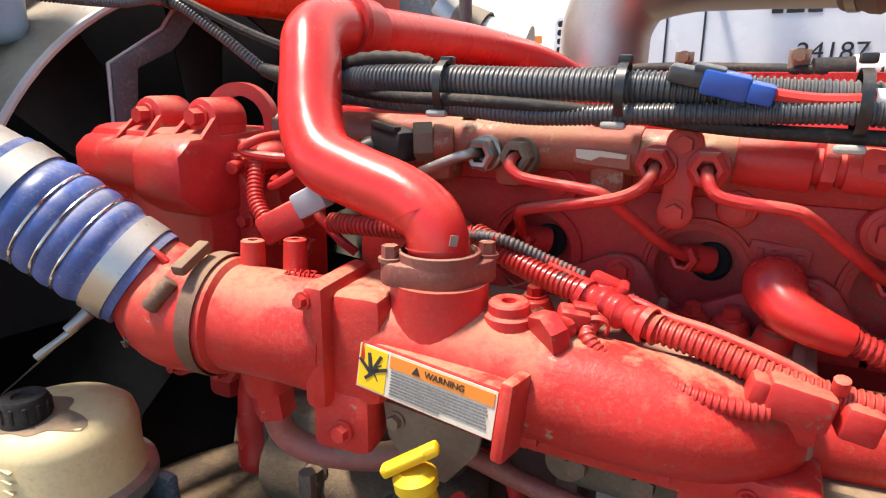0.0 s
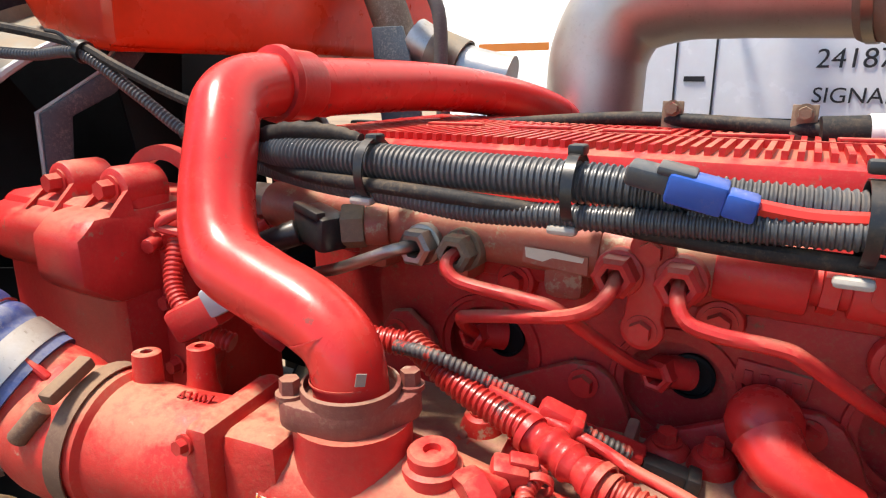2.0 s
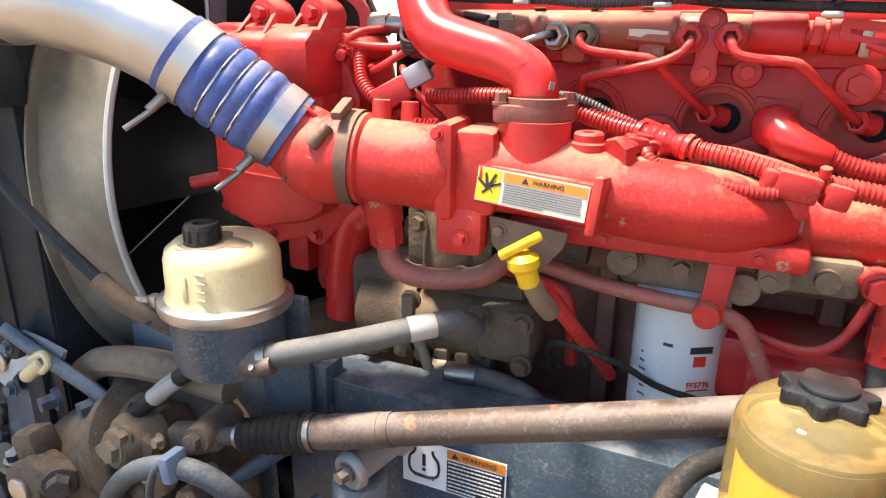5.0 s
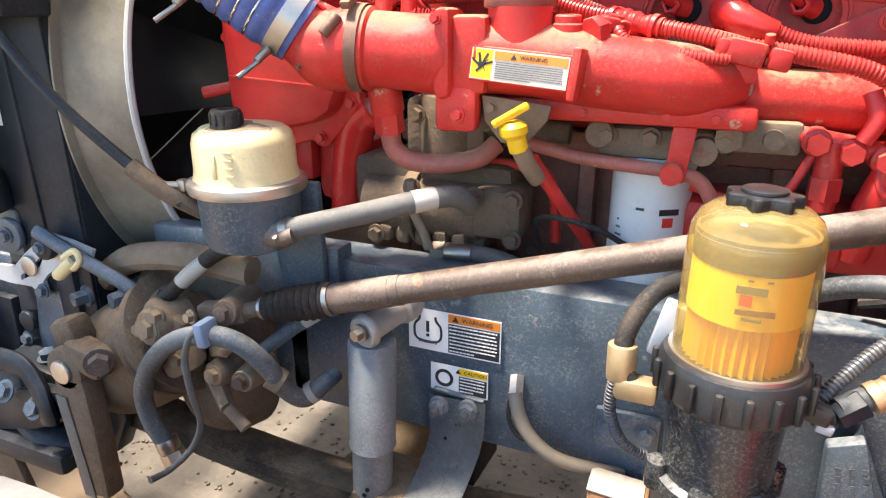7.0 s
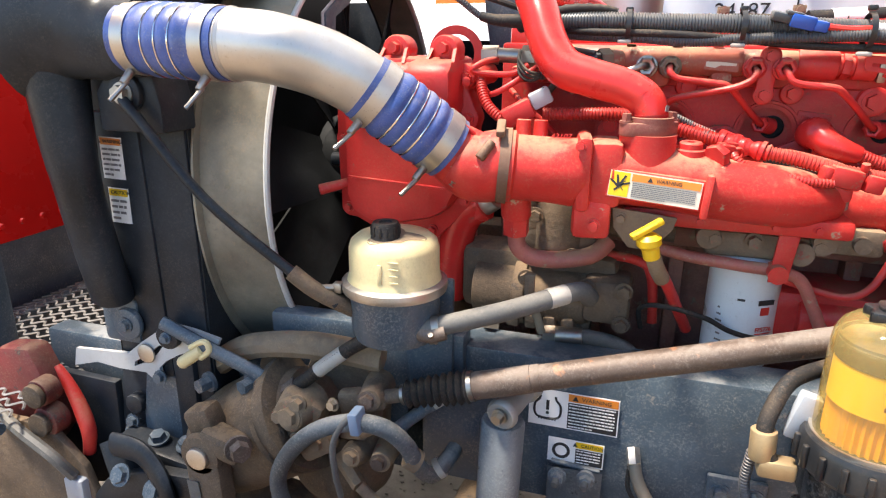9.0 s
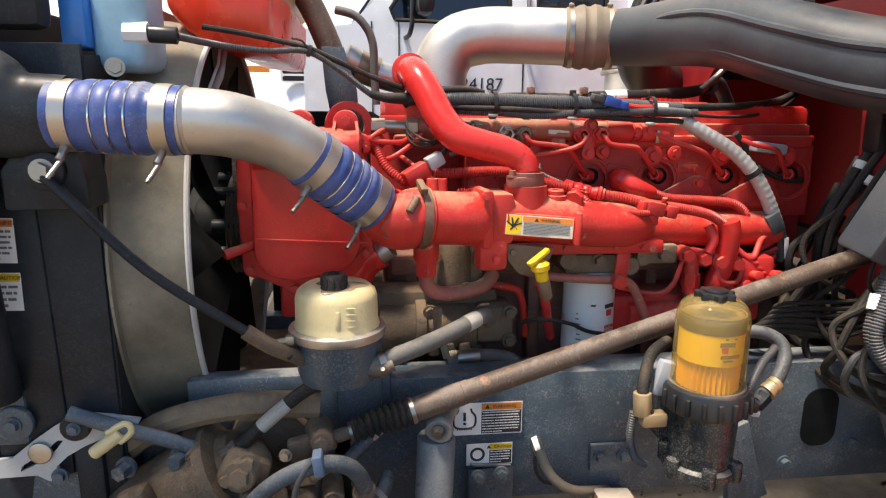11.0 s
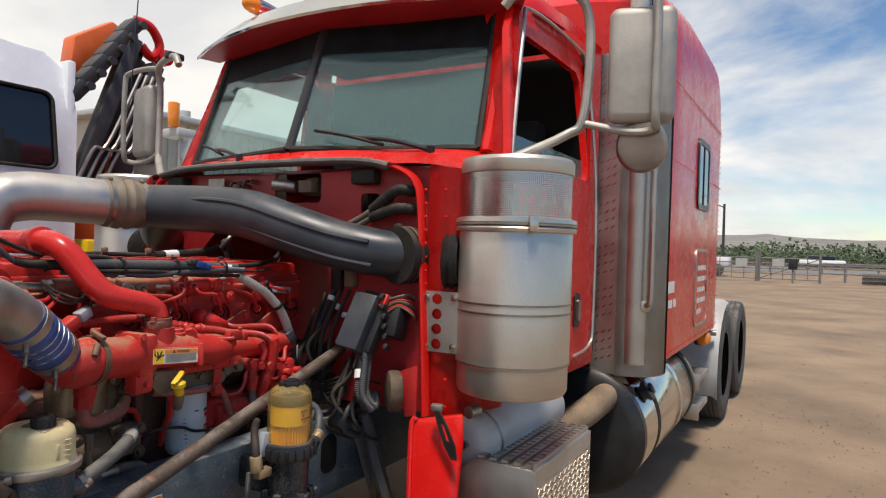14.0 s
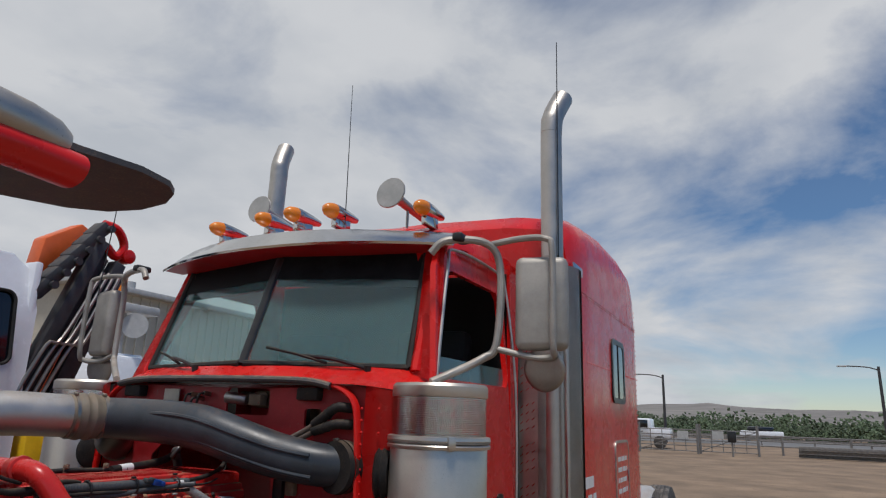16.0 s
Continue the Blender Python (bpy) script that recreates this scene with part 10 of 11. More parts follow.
bm = lathe(B(), [(0.0, -0.002), (0.05, 0.004), (0.09, 0.02), (0.106, 0.045), (0.108, 0.06), (0.106, 0.065), (0.106, 0.70), (0.09, 0.73), (0, 0.745)], (0.605, -0.930, 0.865), (1, 0, 0), 36)
part("shell", bm, "grey_paint", t)
part("band", band(B(), (0.68, -0.93, 0.865), (1, 0, 0), 0.106, 0.012, 0.002, 36), "steel", t)
part("drain_plug", cy(B(), (0.606, -0.93, 0.865), (0.585, -0.93, 0.865), 0.014, seg=12), "steel", t)
part("pin", cy(B(), (0.57, -0.955, 0.985), (0.62, -0.965, 0.985), 0.022, seg=18, bev=0.004), "steel", t)
sb_ = thing("battery_box", (0.87, -1.0, 0.30), "aluminium battery box with tread-plate front and serrated step", "battery box")
bm = B()
prism(bm, [(0.58, -1.20, 0.30), (0.58, -1.20, 0.832), (0.58, -0.98, 0.832), (0.58, -0.88, 0.745), (0.58, -0.72, 0.745), (0.58, -0.72, 0.42), (0.58, -0.80, 0.30)], (0.575, 0, 0), 0.004)
part("box", bm, "satin_steel", sb_)
bm = B()
sheet(bm, rounded(0.60, 0.32, 1.14, 0.775, 0.01), [], lambda u, v, w: V((u, -1.200 - w, v)), 0.003)
for i in range(22):
    for j in range(19):
        x, z = 0.612 + i * 0.024, 0.332 + j * 0.0235
        bx(bm, (x + (0.012 if j % 2 else 0), -1.2035, z), (0.020, 0.003, 0.006), 0, (0, 45 if (i + j) % 2 else -45, 0))
part("tread_plate", bm, "satin_steel", sb_)
bm = B()
for k in range(5):
    y = -1.185 + 0.043 * k
    bx(bm, (0.87, y, 0.838), (0.565, 0.006, 0.016), 0)
    for i in range(30):
        bx(bm, (0.595 + i * 0.019, y + 0.014, 0.840 + 0.003 * (i % 2)), (0.011, 0.022, 0.010), 0, (0, 0, 14))
part("step_grating", bm, "satin_steel", sb_, "serrated aluminium step top")
bm = B()
for k in range(4):
    bx(bm, (1.02, -1.23 - 0.045 * k, 0.385), (0.42, 0.006, 0.016), 0)
    for i in range(22):
        bx(bm, (0.82 + i * 0.019, -1.243 - 0.045 * k, 0.387 + 0.003 * (i % 2)), (0.011, 0.022, 0.010), 0, (0, 0, 14))
bx(bm, (1.02, -1.30, 0.365), (0.43, 0.20, 0.02), 0.003)
part("lower_step", bm, "satin_steel", sb_)
part("side_pin", cy(B(), (0.585, -1.06, 0.56), (0.55, -1.07, 0.555), 0.014, 0.006, 10), "rusty", sb_)

ft = thing("fuel_tank", (2.8, -0.90, 0.24), "polished aluminium cylindrical fuel tank with black end and straps", "fuel tank")
bm = lathe(B(), [(0.0, 0.0), (0.27, 0.004), (0.318, 0.02), (0.333, 0.06), (0.333, 1.56), (0.31, 1.60), (0, 1.61)], (1.98, -0.885, 0.575), (1, 0, 0), 56)
part("shell", bm, "stainless", ft)
part("end_cap", lathe(B(), [(0.0, -0.006), (0.27, -0.004), (0.316, 0.012), (0.337, 0.03), (0.337, 0.075)], (1.98, -0.885, 0.575), (1, 0, 0), 56), "black_plastic", ft, "black rubberised front end")
for x in (2.36, 3.0, 3.45):
    part("tank_strap", band(B(), (x, -0.885, 0.575), (1, 0, 0), 0.333, 0.055, 0.004, 56), "rubber" if x != 3.0 else "stainless", ft)
bm = B()
d = V((0, -0.80, 0.60))
lathe(bm, [(0.04, 0.0), (0.04, 0.025), (0.055, 0.03), (0.055, 0.05), (0.04, 0.055), (0, 0.055)], V((2.22, -0.885, 0.575)) + d * 0.325, d, 24)
bx(bm, V((2.22, -0.885, 0.575)) + d * 0.39, (0.11, 0.025, 0.02), 0.005, (30, 30, 0))
part("filler_cap", bm, "black_plastic", ft)
t = thing("exhaust_elbow", (1.7, -0.75, 0.7), "brown weathered exhaust pipe below the cab", "exhaust pipe")
part("pipe_body", tube(B(), [(1.25, -0.82, 0.60), (1.5, -0.89, 0.66), (1.8, -0.97, 0.73), (2.0, -1.01, 0.78), (2.14, -1.03, 0.82)], 0.070, 24, 6), "tan_dirt", t)
for z in (0.62, 0.40):
    t = thing("tank_step", (3.75, -1.12, z), "serrated aluminium step behind the fuel tank", "step", "steps behind the tank")
    part("tread", bx(B(), (3.85, -1.12, z), (0.40, 0.22, 0.05), 0.008), "satin_steel", t)
    part("side_plate", bx(B(), (3.64, -1.12, z - 0.02), (0.012, 0.22, 0.12), 0.004), "satin_steel", t)
    part("bracket_arm", tube(B(), [(3.85, -1.05, z), (3.85, -0.70, z + 0.02), (3.85, -0.425, 0.70)], 0.025, 8, 3), "frame_grey", t)
for s in (-1, 1):
    t = thing("quarter_fender", (4.6, s * 1.05, 0.35), "grey-white quarter fender ahead of the drive wheels", "fender", "quarter fenders")
    bm = B()
    rows = []
    for k in range(14):
        a = radians(200 - 112 * k / 13)
        rows.append([bm.verts.new((5.20 + 0.60 * math.cos(a), s * y, 0.51 + 0.60 * math.sin(a))) for y in (0.70, 0.95, 1.18, 1.225)])
    for k, r in enumerate(rows):
        r[3].co += V((0, 0, -0.03))
    for p, q in zip(rows, rows[1:]):
        for j in range(3):
            bm.faces.new((p[j], p[j + 1], q[j + 1], q[j]))
    g = bmesh.ops.extrude_face_region(bm, geom=bm.faces[:])["geom"]
    bmesh.ops.translate(bm, verts=[e for e in g if isinstance(e, bmesh.types.BMVert)], vec=(0.004, 0, 0.006))
    part("shell", bm, "grey_paint", t)
    part("fender_arm", cy(B(), (4.35, s * 0.45, 0.86), (4.62, s * 1.20, 0.86), 0.025, seg=14), "steel", t)
t = thing("side_marker_lamp", (4.1, -1.2, 0.86), "round amber side marker lamp under the sleeper", "marker lamp")
part("lens", lathe(B(), [(0.06, 0), (0.058, 0.03), (0.045, 0.06), (0, 0.075)], (4.16, -1.15, 0.865), (-0.4, -1, 0), 24), "amber_lamp", t)
part("base", cy(B(), (4.17, -1.12, 0.865), (4.16, -1.15, 0.865), 0.064, seg=24), "black_plastic", t)
bm = bx(B(), (3.3, 0, 0.90), (1.95, 0.84, 0.03), 0.0)
solo("deck_plate", bm, "frame_grey", "dark deck under the sleeper on the frame rails", "deck")

# ---------------------------------------------------------------- tipped hood
hood = thing("tipped_hood", (-1.8, 0, 0.75), "red truck hood tipped forward, seen from its inner side", "hood")
bm = B()
prism(bm, [(-1.62, -0.60, 0.98), (-1.62, 0.60, 0.98), (-1.95, 0.70, 2.25), (-1.95, -0.70, 2.25)], (-0.03, 0, 0), 0.008)
part("hood_panel", bm, "cab_red", hood)
bm = B()
for k in range(22):
    lathe(bm, [(0.008, 0), (0.006, 0.004), (0, 0.005)], (-1.628, -0.57 + 0.054 * k, 1.02), (1, 0, 0), 8)
part("rivet", bm, "cab_red", hood)
for s in (-1, 1):
    bm = B()
    o = [(-1.55, -0.74), (-1.20, -0.77), (-0.97, -0.812), (-0.86, -0.865), (-0.805, -0.93), (-0.787, -1.017), (-0.800, -1.11), (-0.837, -1.175), (-0.878, -1.208), (-0.955, -1.222), (-1.07, -1.20), (-1.55, -1.22)]
    sheet(bm, [(x, y * (1 if s < 0 else -1)) for x, y in o], [], lambda u, v, w, s=s: V((u, v, 2.150 + w)), 0.012)
    part("splash_flap", bm, "seal", hood, "dark rubber splash flap")
    bm = B()
    tube(bm, [(-1.07, s * 1.20, 2.112), (-1.25, s * 1.20, 2.112), (-1.6, s * 1.17, 2.09), (-1.9, s * 1.10, 2.0)], 0.036, 18, 5, (1.2, 0.85))
    part("fender", bm, "cab_red", hood)
    bm = B()
    lathe(bm, [(0.0, -0.02), (0.022, -0.014), (0.034, 0.01), (0.040, 0.06), (0.040, 0.14), (0.03, 0.18), (0, 0.185)], (-1.11, s * 1.205, 2.152), (-1, 0, 0.05), 26)
    part("headlamp_pod", bm, "satin_steel", hood, "dull chrome headlamp pod")
    part("fender_stay", tube(B(), [(-1.5, s * 1.0, 2.14), (-1.62, s * 0.8, 1.9), (-1.72, s * 0.62, 1.6)], 0.05, 12, 4), "cab_red", hood)
part("hinge_post", bx(B(), (-1.68, -0.45, 0.82), (0.08, 0.08, 0.36), 0.01), "frame_grey", hood)
part("hinge_post", bx(B(), (-1.68, 0.45, 0.82), (0.08, 0.08, 0.36), 0.01), "frame_grey", hood)
bd = thing("front_bumper", (-1.6, 0, 0.3), "steel front bumper deck with tread plate and red hinge casting", "bumper")
bm = B()
bx(bm, (-1.92, 0, 0.50), (0.04, 2.3, 0.36), 0.012)
part("deck", bm, "frame_grey", bd)
# expanded-metal walkway between bumper and radiator
bm = B()
for k in range(46):
    y = -0.66 + 0.030 * k
    pts = [(-1.90 + 0.0225 * i, y + (0.010 if i % 2 else -0.010), 0.70) for i in range(23)]
    tube(bm, pts, 0.0032, 4)
part("air_dam", bx(B(), (-1.99, 0, 0.80), (0.02, 1.5, 0.80), 0.004), "frame_grey", bd, "dark grey panel behind the bumper")
part("tread_mesh", bm, "fence", bd, "grey expanded-metal tread")
part("mesh_frame", tube(B(), [(-1.90, -0.68, 0.70), (-1.38, -0.68, 0.70)], 0.012, 8), "frame_grey", bd)

bm = B()
prism(bm, [(-1.30, -0.50, 0.40), (-1.24, -0.50, 0.80), (-1.03, -0.50, 0.82), (-1.00, -0.50, 0.50), (-1.05, -0.50, 0.40)], (0, 0.05, 0), 0.01)
tube(bm, [(-1.24, -0.53, 0.62), (-1.20, -0.55, 0.55), (-1.16, -0.56, 0.49), (-1.05, -0.56, 0.46)], 0.035, 12, 5, (1.3, 0.6))
bx(bm, (-1.18, -0.56, 0.45), (0.26, 0.12, 0.05), 0.015)
for x, z in ((-1.20, 0.70), (-1.21, 0.63), (-1.10, 0.60)):
    cy(bm, (x, -0.50, z), (x, -0.525, z), 0.022, seg=16, bev=0.004)
part("spring_bracket", bm, "shroud", bd, "dark cast spring bracket")
# dark brown sheet stands in for the shade below the hinge
bm = B()
prism(bm, [(-2.30, -0.60, 0.10), (-2.30, -0.60, 0.66), (-1.36, -0.60, 0.66), (-1.28, -0.60, 0.58), (-1.14, -0.60, 0.10)], (0, 0.02, 0), 0.006)
part("end_plate", bm, "dirt_iron", bd, "brown sheet added for the dark shade at the bumper end")
bm = B()
prism(bm, [(-1.62, -0.56, 0.58), (-1.52, -0.56, 0.80), (-1.43, -0.56, 0.81), (-1.39, -0.56, 0.72), (-1.38, -0.56, 0.62), (-1.42, -0.56, 0.57)], (0, 0.06, 0), 0.014)
cy(bm, (-1.372, -0.56, 0.735), (-1.372, -0.60, 0.735), 0.030, seg=20, bev=0.006)
cy(bm, (-1.366, -0.56, 0.668), (-1.366, -0.60, 0.668), 0.034, seg=20, bev=0.006)
hinge_c = part("hinge_casting", bm, "grimy_red", bd, "grimy dark-red hinge casting")
for z in (0.735, 0.668):
    part("hinge_bush", cy(B(), (-1.370, -0.60, z), (-1.370, -0.615, z), 0.026, seg=20, bev=0.004), "dirt_iron", hinge_c)
part("hinge_bow", tube(B(), [(-1.379, -0.535, 0.768), (-1.352, -0.540, 0.733), (-1.318, -0.550, 0.686), (-1.295, -0.560, 0.638), (-1.304, -0.560, 0.586)], lambda f: 0.007 + 0.009 * math.sin(min(1, f * 1.1) * math.pi * 0.75), 14, 6), "dusty_red", bd, "curved red hinge bow")
bm = B()
prism(bm, [(-1.287, -0.600, 0.488), (-1.226, -0.600, 0.562), (-1.109, -0.600, 0.610), (-1.003, -0.600, 0.617), (-1.016, -0.600, 0.562), (-1.137, -0.600, 0.504), (-1.271, -0.600, 0.468)], (0, 0.03, 0), 0.006)
part("flange_plate", bm, "shroud", bd)
bm = tube(B(), [(-1.203, -0.585, 0.643), (-1.136, -0.590, 0.643), (-1.091, -0.600, 0.617), (-1.068, -0.610, 0.586), (-1.064, -0.610, 0.553)], 0.020, 12, 6, (0.7, 1.4))
part("arched_web", bm, "shroud", bd)
part("corner_plate", prism(B(), [(-1.504, -0.510, 0.740), (-1.256, -0.510, 0.735), (-1.263, -0.510, 0.603), (-1.324, -0.510, 0.466), (-1.635, -0.510, 0.378)], (0, 0.02, 0), 0.004), "shroud", bd)
part("mount_post", prism(B(), [(-1.161, -0.515, 0.792), (-1.072, -0.515, 0.779), (-1.073, -0.515, 0.698), (-1.122, -0.515, 0.545), (-1.189, -0.515, 0.573), (-1.184, -0.515, 0.678)], (0, 0.03, 0), 0.005), "frame_grey", bd)
for p in ((-1.166, -0.615, 0.598), (-1.089, -0.615, 0.579)):
    bolt(bd, p, (0, -1, 0.6), 0.017, 0.014, "frame_grey")
for p in ((-1.211, -0.520, 0.659), (-1.218, -0.520, 0.635), (-1.107, -0.535, 0.789)):
    bolt(bd, p, (0, -1, 0.1), 0.011, 0.012, "frame_grey")
part("rail_extension", bx(B(), (-1.05, -0.40, 0.70), (0.95, 0.06, 0.18), 0.01), "frame_grey", bd)
part("rail_extension", bx(B(), (-1.05, 0.40, 0.70), (0.95, 0.06, 0.18), 0.01), "frame_grey", bd)
part("thin_lead", tube(B(), [(-1.50, -0.60, 0.68), (-1.42, -0.62, 0.655), (-1.33, -0.63, 0.62), (-1.30, -0.61, 0.56)], 0.012, 8), "dusty_rubber", bd)
part("lead_plug", bx(B(), (-1.30, -0.60, 0.52), (0.05, 0.035, 0.07), 0.006), "grey_plug", bd)

# ---------------------------------------------------------------- white service truck alongside
ws = thing("service_truck", (-0.6, 3.3, 0), "white crew-cab service truck parked alongside", "truck")
WY = 2.30
o = [(-0.90, 0.75), (1.06, 0.75), (1.08, 2.35), (1.05, 2.62), (0.92, 2.72), (0.55, 2.755), (0.05, 2.74), (-0.12, 2.66), (-0.45, 2.10), (-0.62, 1.93), (-0.90, 1.90)]


def white_side(u, v, w):
    return V((u, WY + w + 0.16 * max(0.0, (v - 1.95) / 0.8) ** 1.6, v))


front_win = [(-0.36, 1.96), (0.30, 1.94), (0.33, 2.0), (0.33, 2.48), (0.29, 2.53), (-0.02, 2.52), (-0.08, 2.49), (-0.39, 2.02)]
rear_win = rounded(0.50, 1.96, 0.93, 2.46, 0.06)
bm = sheet(B(), o, [front_win, rear_win], white_side, 0.05)
body = part("cab_side", bm, "white_paint", ws)
for wn_ in (front_win, rear_win):
    bm = sheet(B(), [(u * 1.0, v) for u, v in wn_], [], lambda u, v, w: white_side(u, v, w + 0.018), 0.004)
    gl = part("side_window", bm, "dark_glass", ws, "dark tinted window")
    bm = B()
    tube(bm, [white_side(u, v, 0.004) for u, v in wn_ + wn_[:1]], 0.012, 8, 1)
    part("window_gasket", bm, "rubber", gl)
bm = B()
bx(bm, (0.10, 3.35, 2.72), (1.7, 1.75, 0.06), 0.03)
bx(bm, (1.04, 3.35, 1.75), (0.06, 2.0, 1.9), 0.02)
part("cab_shell", bm, "white_paint", ws)
part("cab_far_side", bx(B(), (0.1, 4.38, 1.7), (1.9, 0.05, 1.9), 0.02), "white_paint", ws)
bm = B()
rows = []
for x, z, hw in ((-0.60, 1.95, 1.04), (-0.92, 1.90, 1.035), (-1.30, 1.80, 0.98), (-1.62, 1.68, 0.88), (-1.86, 1.50, 0.74), (-1.96, 1.20, 0.72), (-1.98, 0.95, 0.70)):
    row = []
    for k in range(15):
        a = math.pi * k / 14
        y = hw * (abs(math.cos(a)) ** 0.6) * (1 if math.cos(a) > 0 else -1)
        row.append(bm.verts.new((x + (0.05 if abs(y) > hw * 0.8 else 0), 3.35 - y, 0.9 + (z - 0.9) * (math.sin(a) ** 0.45))))
    rows.append(row)
for p, q in zip(rows, rows[1:]):
    for k in range(14):
        bm.faces.new((p[k], p[k + 1], q[k + 1], q[k]))
bm.faces.new(rows[-1])
nose = part("bonnet", bm, "white_paint", ws)
bm = B()
rows = []
for k in range(17):
    a = math.pi * k / 16
    rows.append([bm.verts.new((-1.55 + 0.62 * math.cos(a), y, 0.62 + 0.62 * math.sin(a) ** 0.8)) for y in (2.30, 2.42, 2.75)])
for p, q in zip(rows, rows[1:]):
    for j in range(2):
        bm.faces.new((p[j], p[j + 1], q[j + 1], q[j]))
g = bmesh.ops.extrude_face_region(bm, geom=bm.faces[:])["geom"]
bmesh.ops.translate(bm, verts=[e for e in g if isinstance(e, bmesh.types.BMVert)], vec=(0, 0, 0.04))
part("wheel_arch", bm, "white_paint", ws)
bm = B()
sheet(bm, rounded(-1.045, 1.595, -0.785, 1.775, 0.03), [rounded(-1.032, 1.607 + 0.041 * k, -0.798, 1.636 + 0.041 * k, 0.012) for k in range(4)], lambda u, v, w: V((u, 2.365 - w, v)), 0.01)
gr = part("side_vent", bm, "white_paint", ws, "vent with dark honeycomb slots")
part("vent_mesh", bx(B(), (-0.915, 2.378, 1.685), (0.25, 0.01, 0.165), 0.0), "black_print", gr)
bm = B()
prism(bm, [(-1.50, 2.385, 1.690), (-1.10, 2.335, 1.690), (-1.10, 2.335, 1.652), (-1.50, 2.385, 1.652)], (0, -0.004, 0))
prism(bm, [(-0.02, WY - 0.004, 1.86), (0.22, WY - 0.004, 1.86), (0.22, WY - 0.004, 1.80), (-0.02, WY - 0.004, 1.80)], (0, -0.002, 0))
bars(bm, (-0.10, WY - 0.006, 1.83), (1, 0, 0), (0, 0, 1), 0.36, 1, 0.1, 0.055, random.Random(2))
tagged(part("orange_mark", bm, "orange_label", ws, "orange fleet mark"), kind="stuff")
bm = B()
bars(bm, (-0.08, WY - 0.002, 1.765), (1, 0, 0), (0, 0, 1), 0.34, 1, 0.1, 0.022, random.Random(3))
bars(bm, (-0.16, WY - 0.002, 1.335), (1, 0, 0), (0, 0, 1), 0.60, 2, 0.10, 0.055, random.Random(12))
tagged(part("fleet_lettering", bm, "black_print", ws), kind="stuff")
words(ws, "24187", (0.160, WY - 0.003, 1.595), 0.105, (1, 0, 0), (0, 0, 1), slant=0.04)
words(ws, "SIGNAL", (0.175, WY - 0.003, 1.455), 0.085, (1, 0, 0), (0, 0, 1), slant=0.04)
for x in (-0.50, -0.34, 0.415):
    part("door_gap", bx(B(), (x, WY - 0.001, 1.35), (0.008, 0.006, 1.2), 0), "black_print", ws)
part("door_sticker", bx(B(), (-0.42, WY - 0.003, 1.52), (0.085, 0.003, 0.022), 0), "black_print", ws)
bm = B()
sheet(bm, rounded(0.30, 1.40, 0.39, 1.51, 0.03), [], lambda u, v, w: V((u, WY - w, v)), 0.02)
part("door_handle", bm, "black_plastic", ws)
part("grab_rail", tube(B(), [(0.42, WY + 0.0, 2.20), (0.425, WY - 0.05, 2.17), (0.43, WY - 0.05, 1.85), (0.425, WY, 1.80)], 0.014, 10, 6), "satin_steel", ws)
bm = B()
tube(bm, [(-0.30, WY, 1.86), (-0.28, WY - 0.14, 1.88), (-0.27, WY - 0.16, 2.02), (-0.27, WY - 0.16, 2.62)], 0.014, 10, 6)
part("mirror_arm", bm, "black_plastic", ws)
part("mirror_head", bx(B(), (-0.20, WY - 0.17, 2.30), (0.10, 0.16, 0.30), 0.03), "black_plastic", ws)
part("spot_mirror", bx(B(), (-0.20, WY - 0.17, 2.05), (0.10, 0.15, 0.17), 0.04), "black_plastic", ws)
part("windscreen", prism(B(), [(-0.62, 2.50, 1.96), (-0.62, 4.2, 1.96), (-0.14, 4.1, 2.64), (-0.14, 2.60, 2.64)], (0.02, 0, 0)), "dark_glass", ws)
part("underbody", bx(B(), (0.3, 3.35, 0.72), (4.4, 1.5, 0.2), 0.02), "black_plastic", ws)
for x in (-1.55, 3.2):
    for y in (2.45, 4.25):
        wheel(x, y, 0.48, 0.48, 0.28, "black truck tyre on a steel rim, on the white service truck", "tyre", -1 if y < 3 else 1, "wheels of the service truck")
# bed and crane behind its cab
bed = thing("crane_bed", (3.0, 3.35, 0.85), "white service bed with tool boxes behind the cab", "truck bed")
part("bed_box", bx(B(), (3.2, 3.35, 1.10), (3.6, 2.1, 0.55), 0.02), "white_paint", bed)
part("yellow_box", bx(B(), (1.32, 2.45, 1.30), (0.36, 0.3, 0.42), 0.02), "yellow", bed, "yellow steel box")
cr = thing("folded_crane", (1.6, 3.0, 1.2), "folded orange and black knuckle-boom crane behind the white cab", "crane")
bm = B()
prism(bm, [(1.15, 2.75, 1.35), (1.80, 2.75, 1.35), (1.62, 2.75, 2.15), (1.30, 2.75, 2.15)], (0, 0.5, 0), 0.02)
part("base", bm, "orange_paint", cr)
bm = B()
prism(bm, [(1.16, 2.62, 2.62), (1.20, 2.62, 2.95), (1.48, 2.62, 3.14), (1.60, 2.62, 3.08), (1.34, 2.62, 2.68)], (0, 0.16, 0), 0.02)
part("knuckle", bm, "orange_paint", cr)
for k in range(5):
    y = 2.40 + 0.07 * (k % 3)
    bm = B()
    a, b = V((1.02 + 0.10 * k, y, 1.62 + 0.05 * k)), V((1.50 + 0.06 * k, y, 2.98 - 0.05 * k))
    bx(bm, (a + b) / 2, (0.11, 0.10, (b - a).length), 0.012, basis(b - a).to_3x3())
    part("boom_section", bm, "crane_dark", cr)
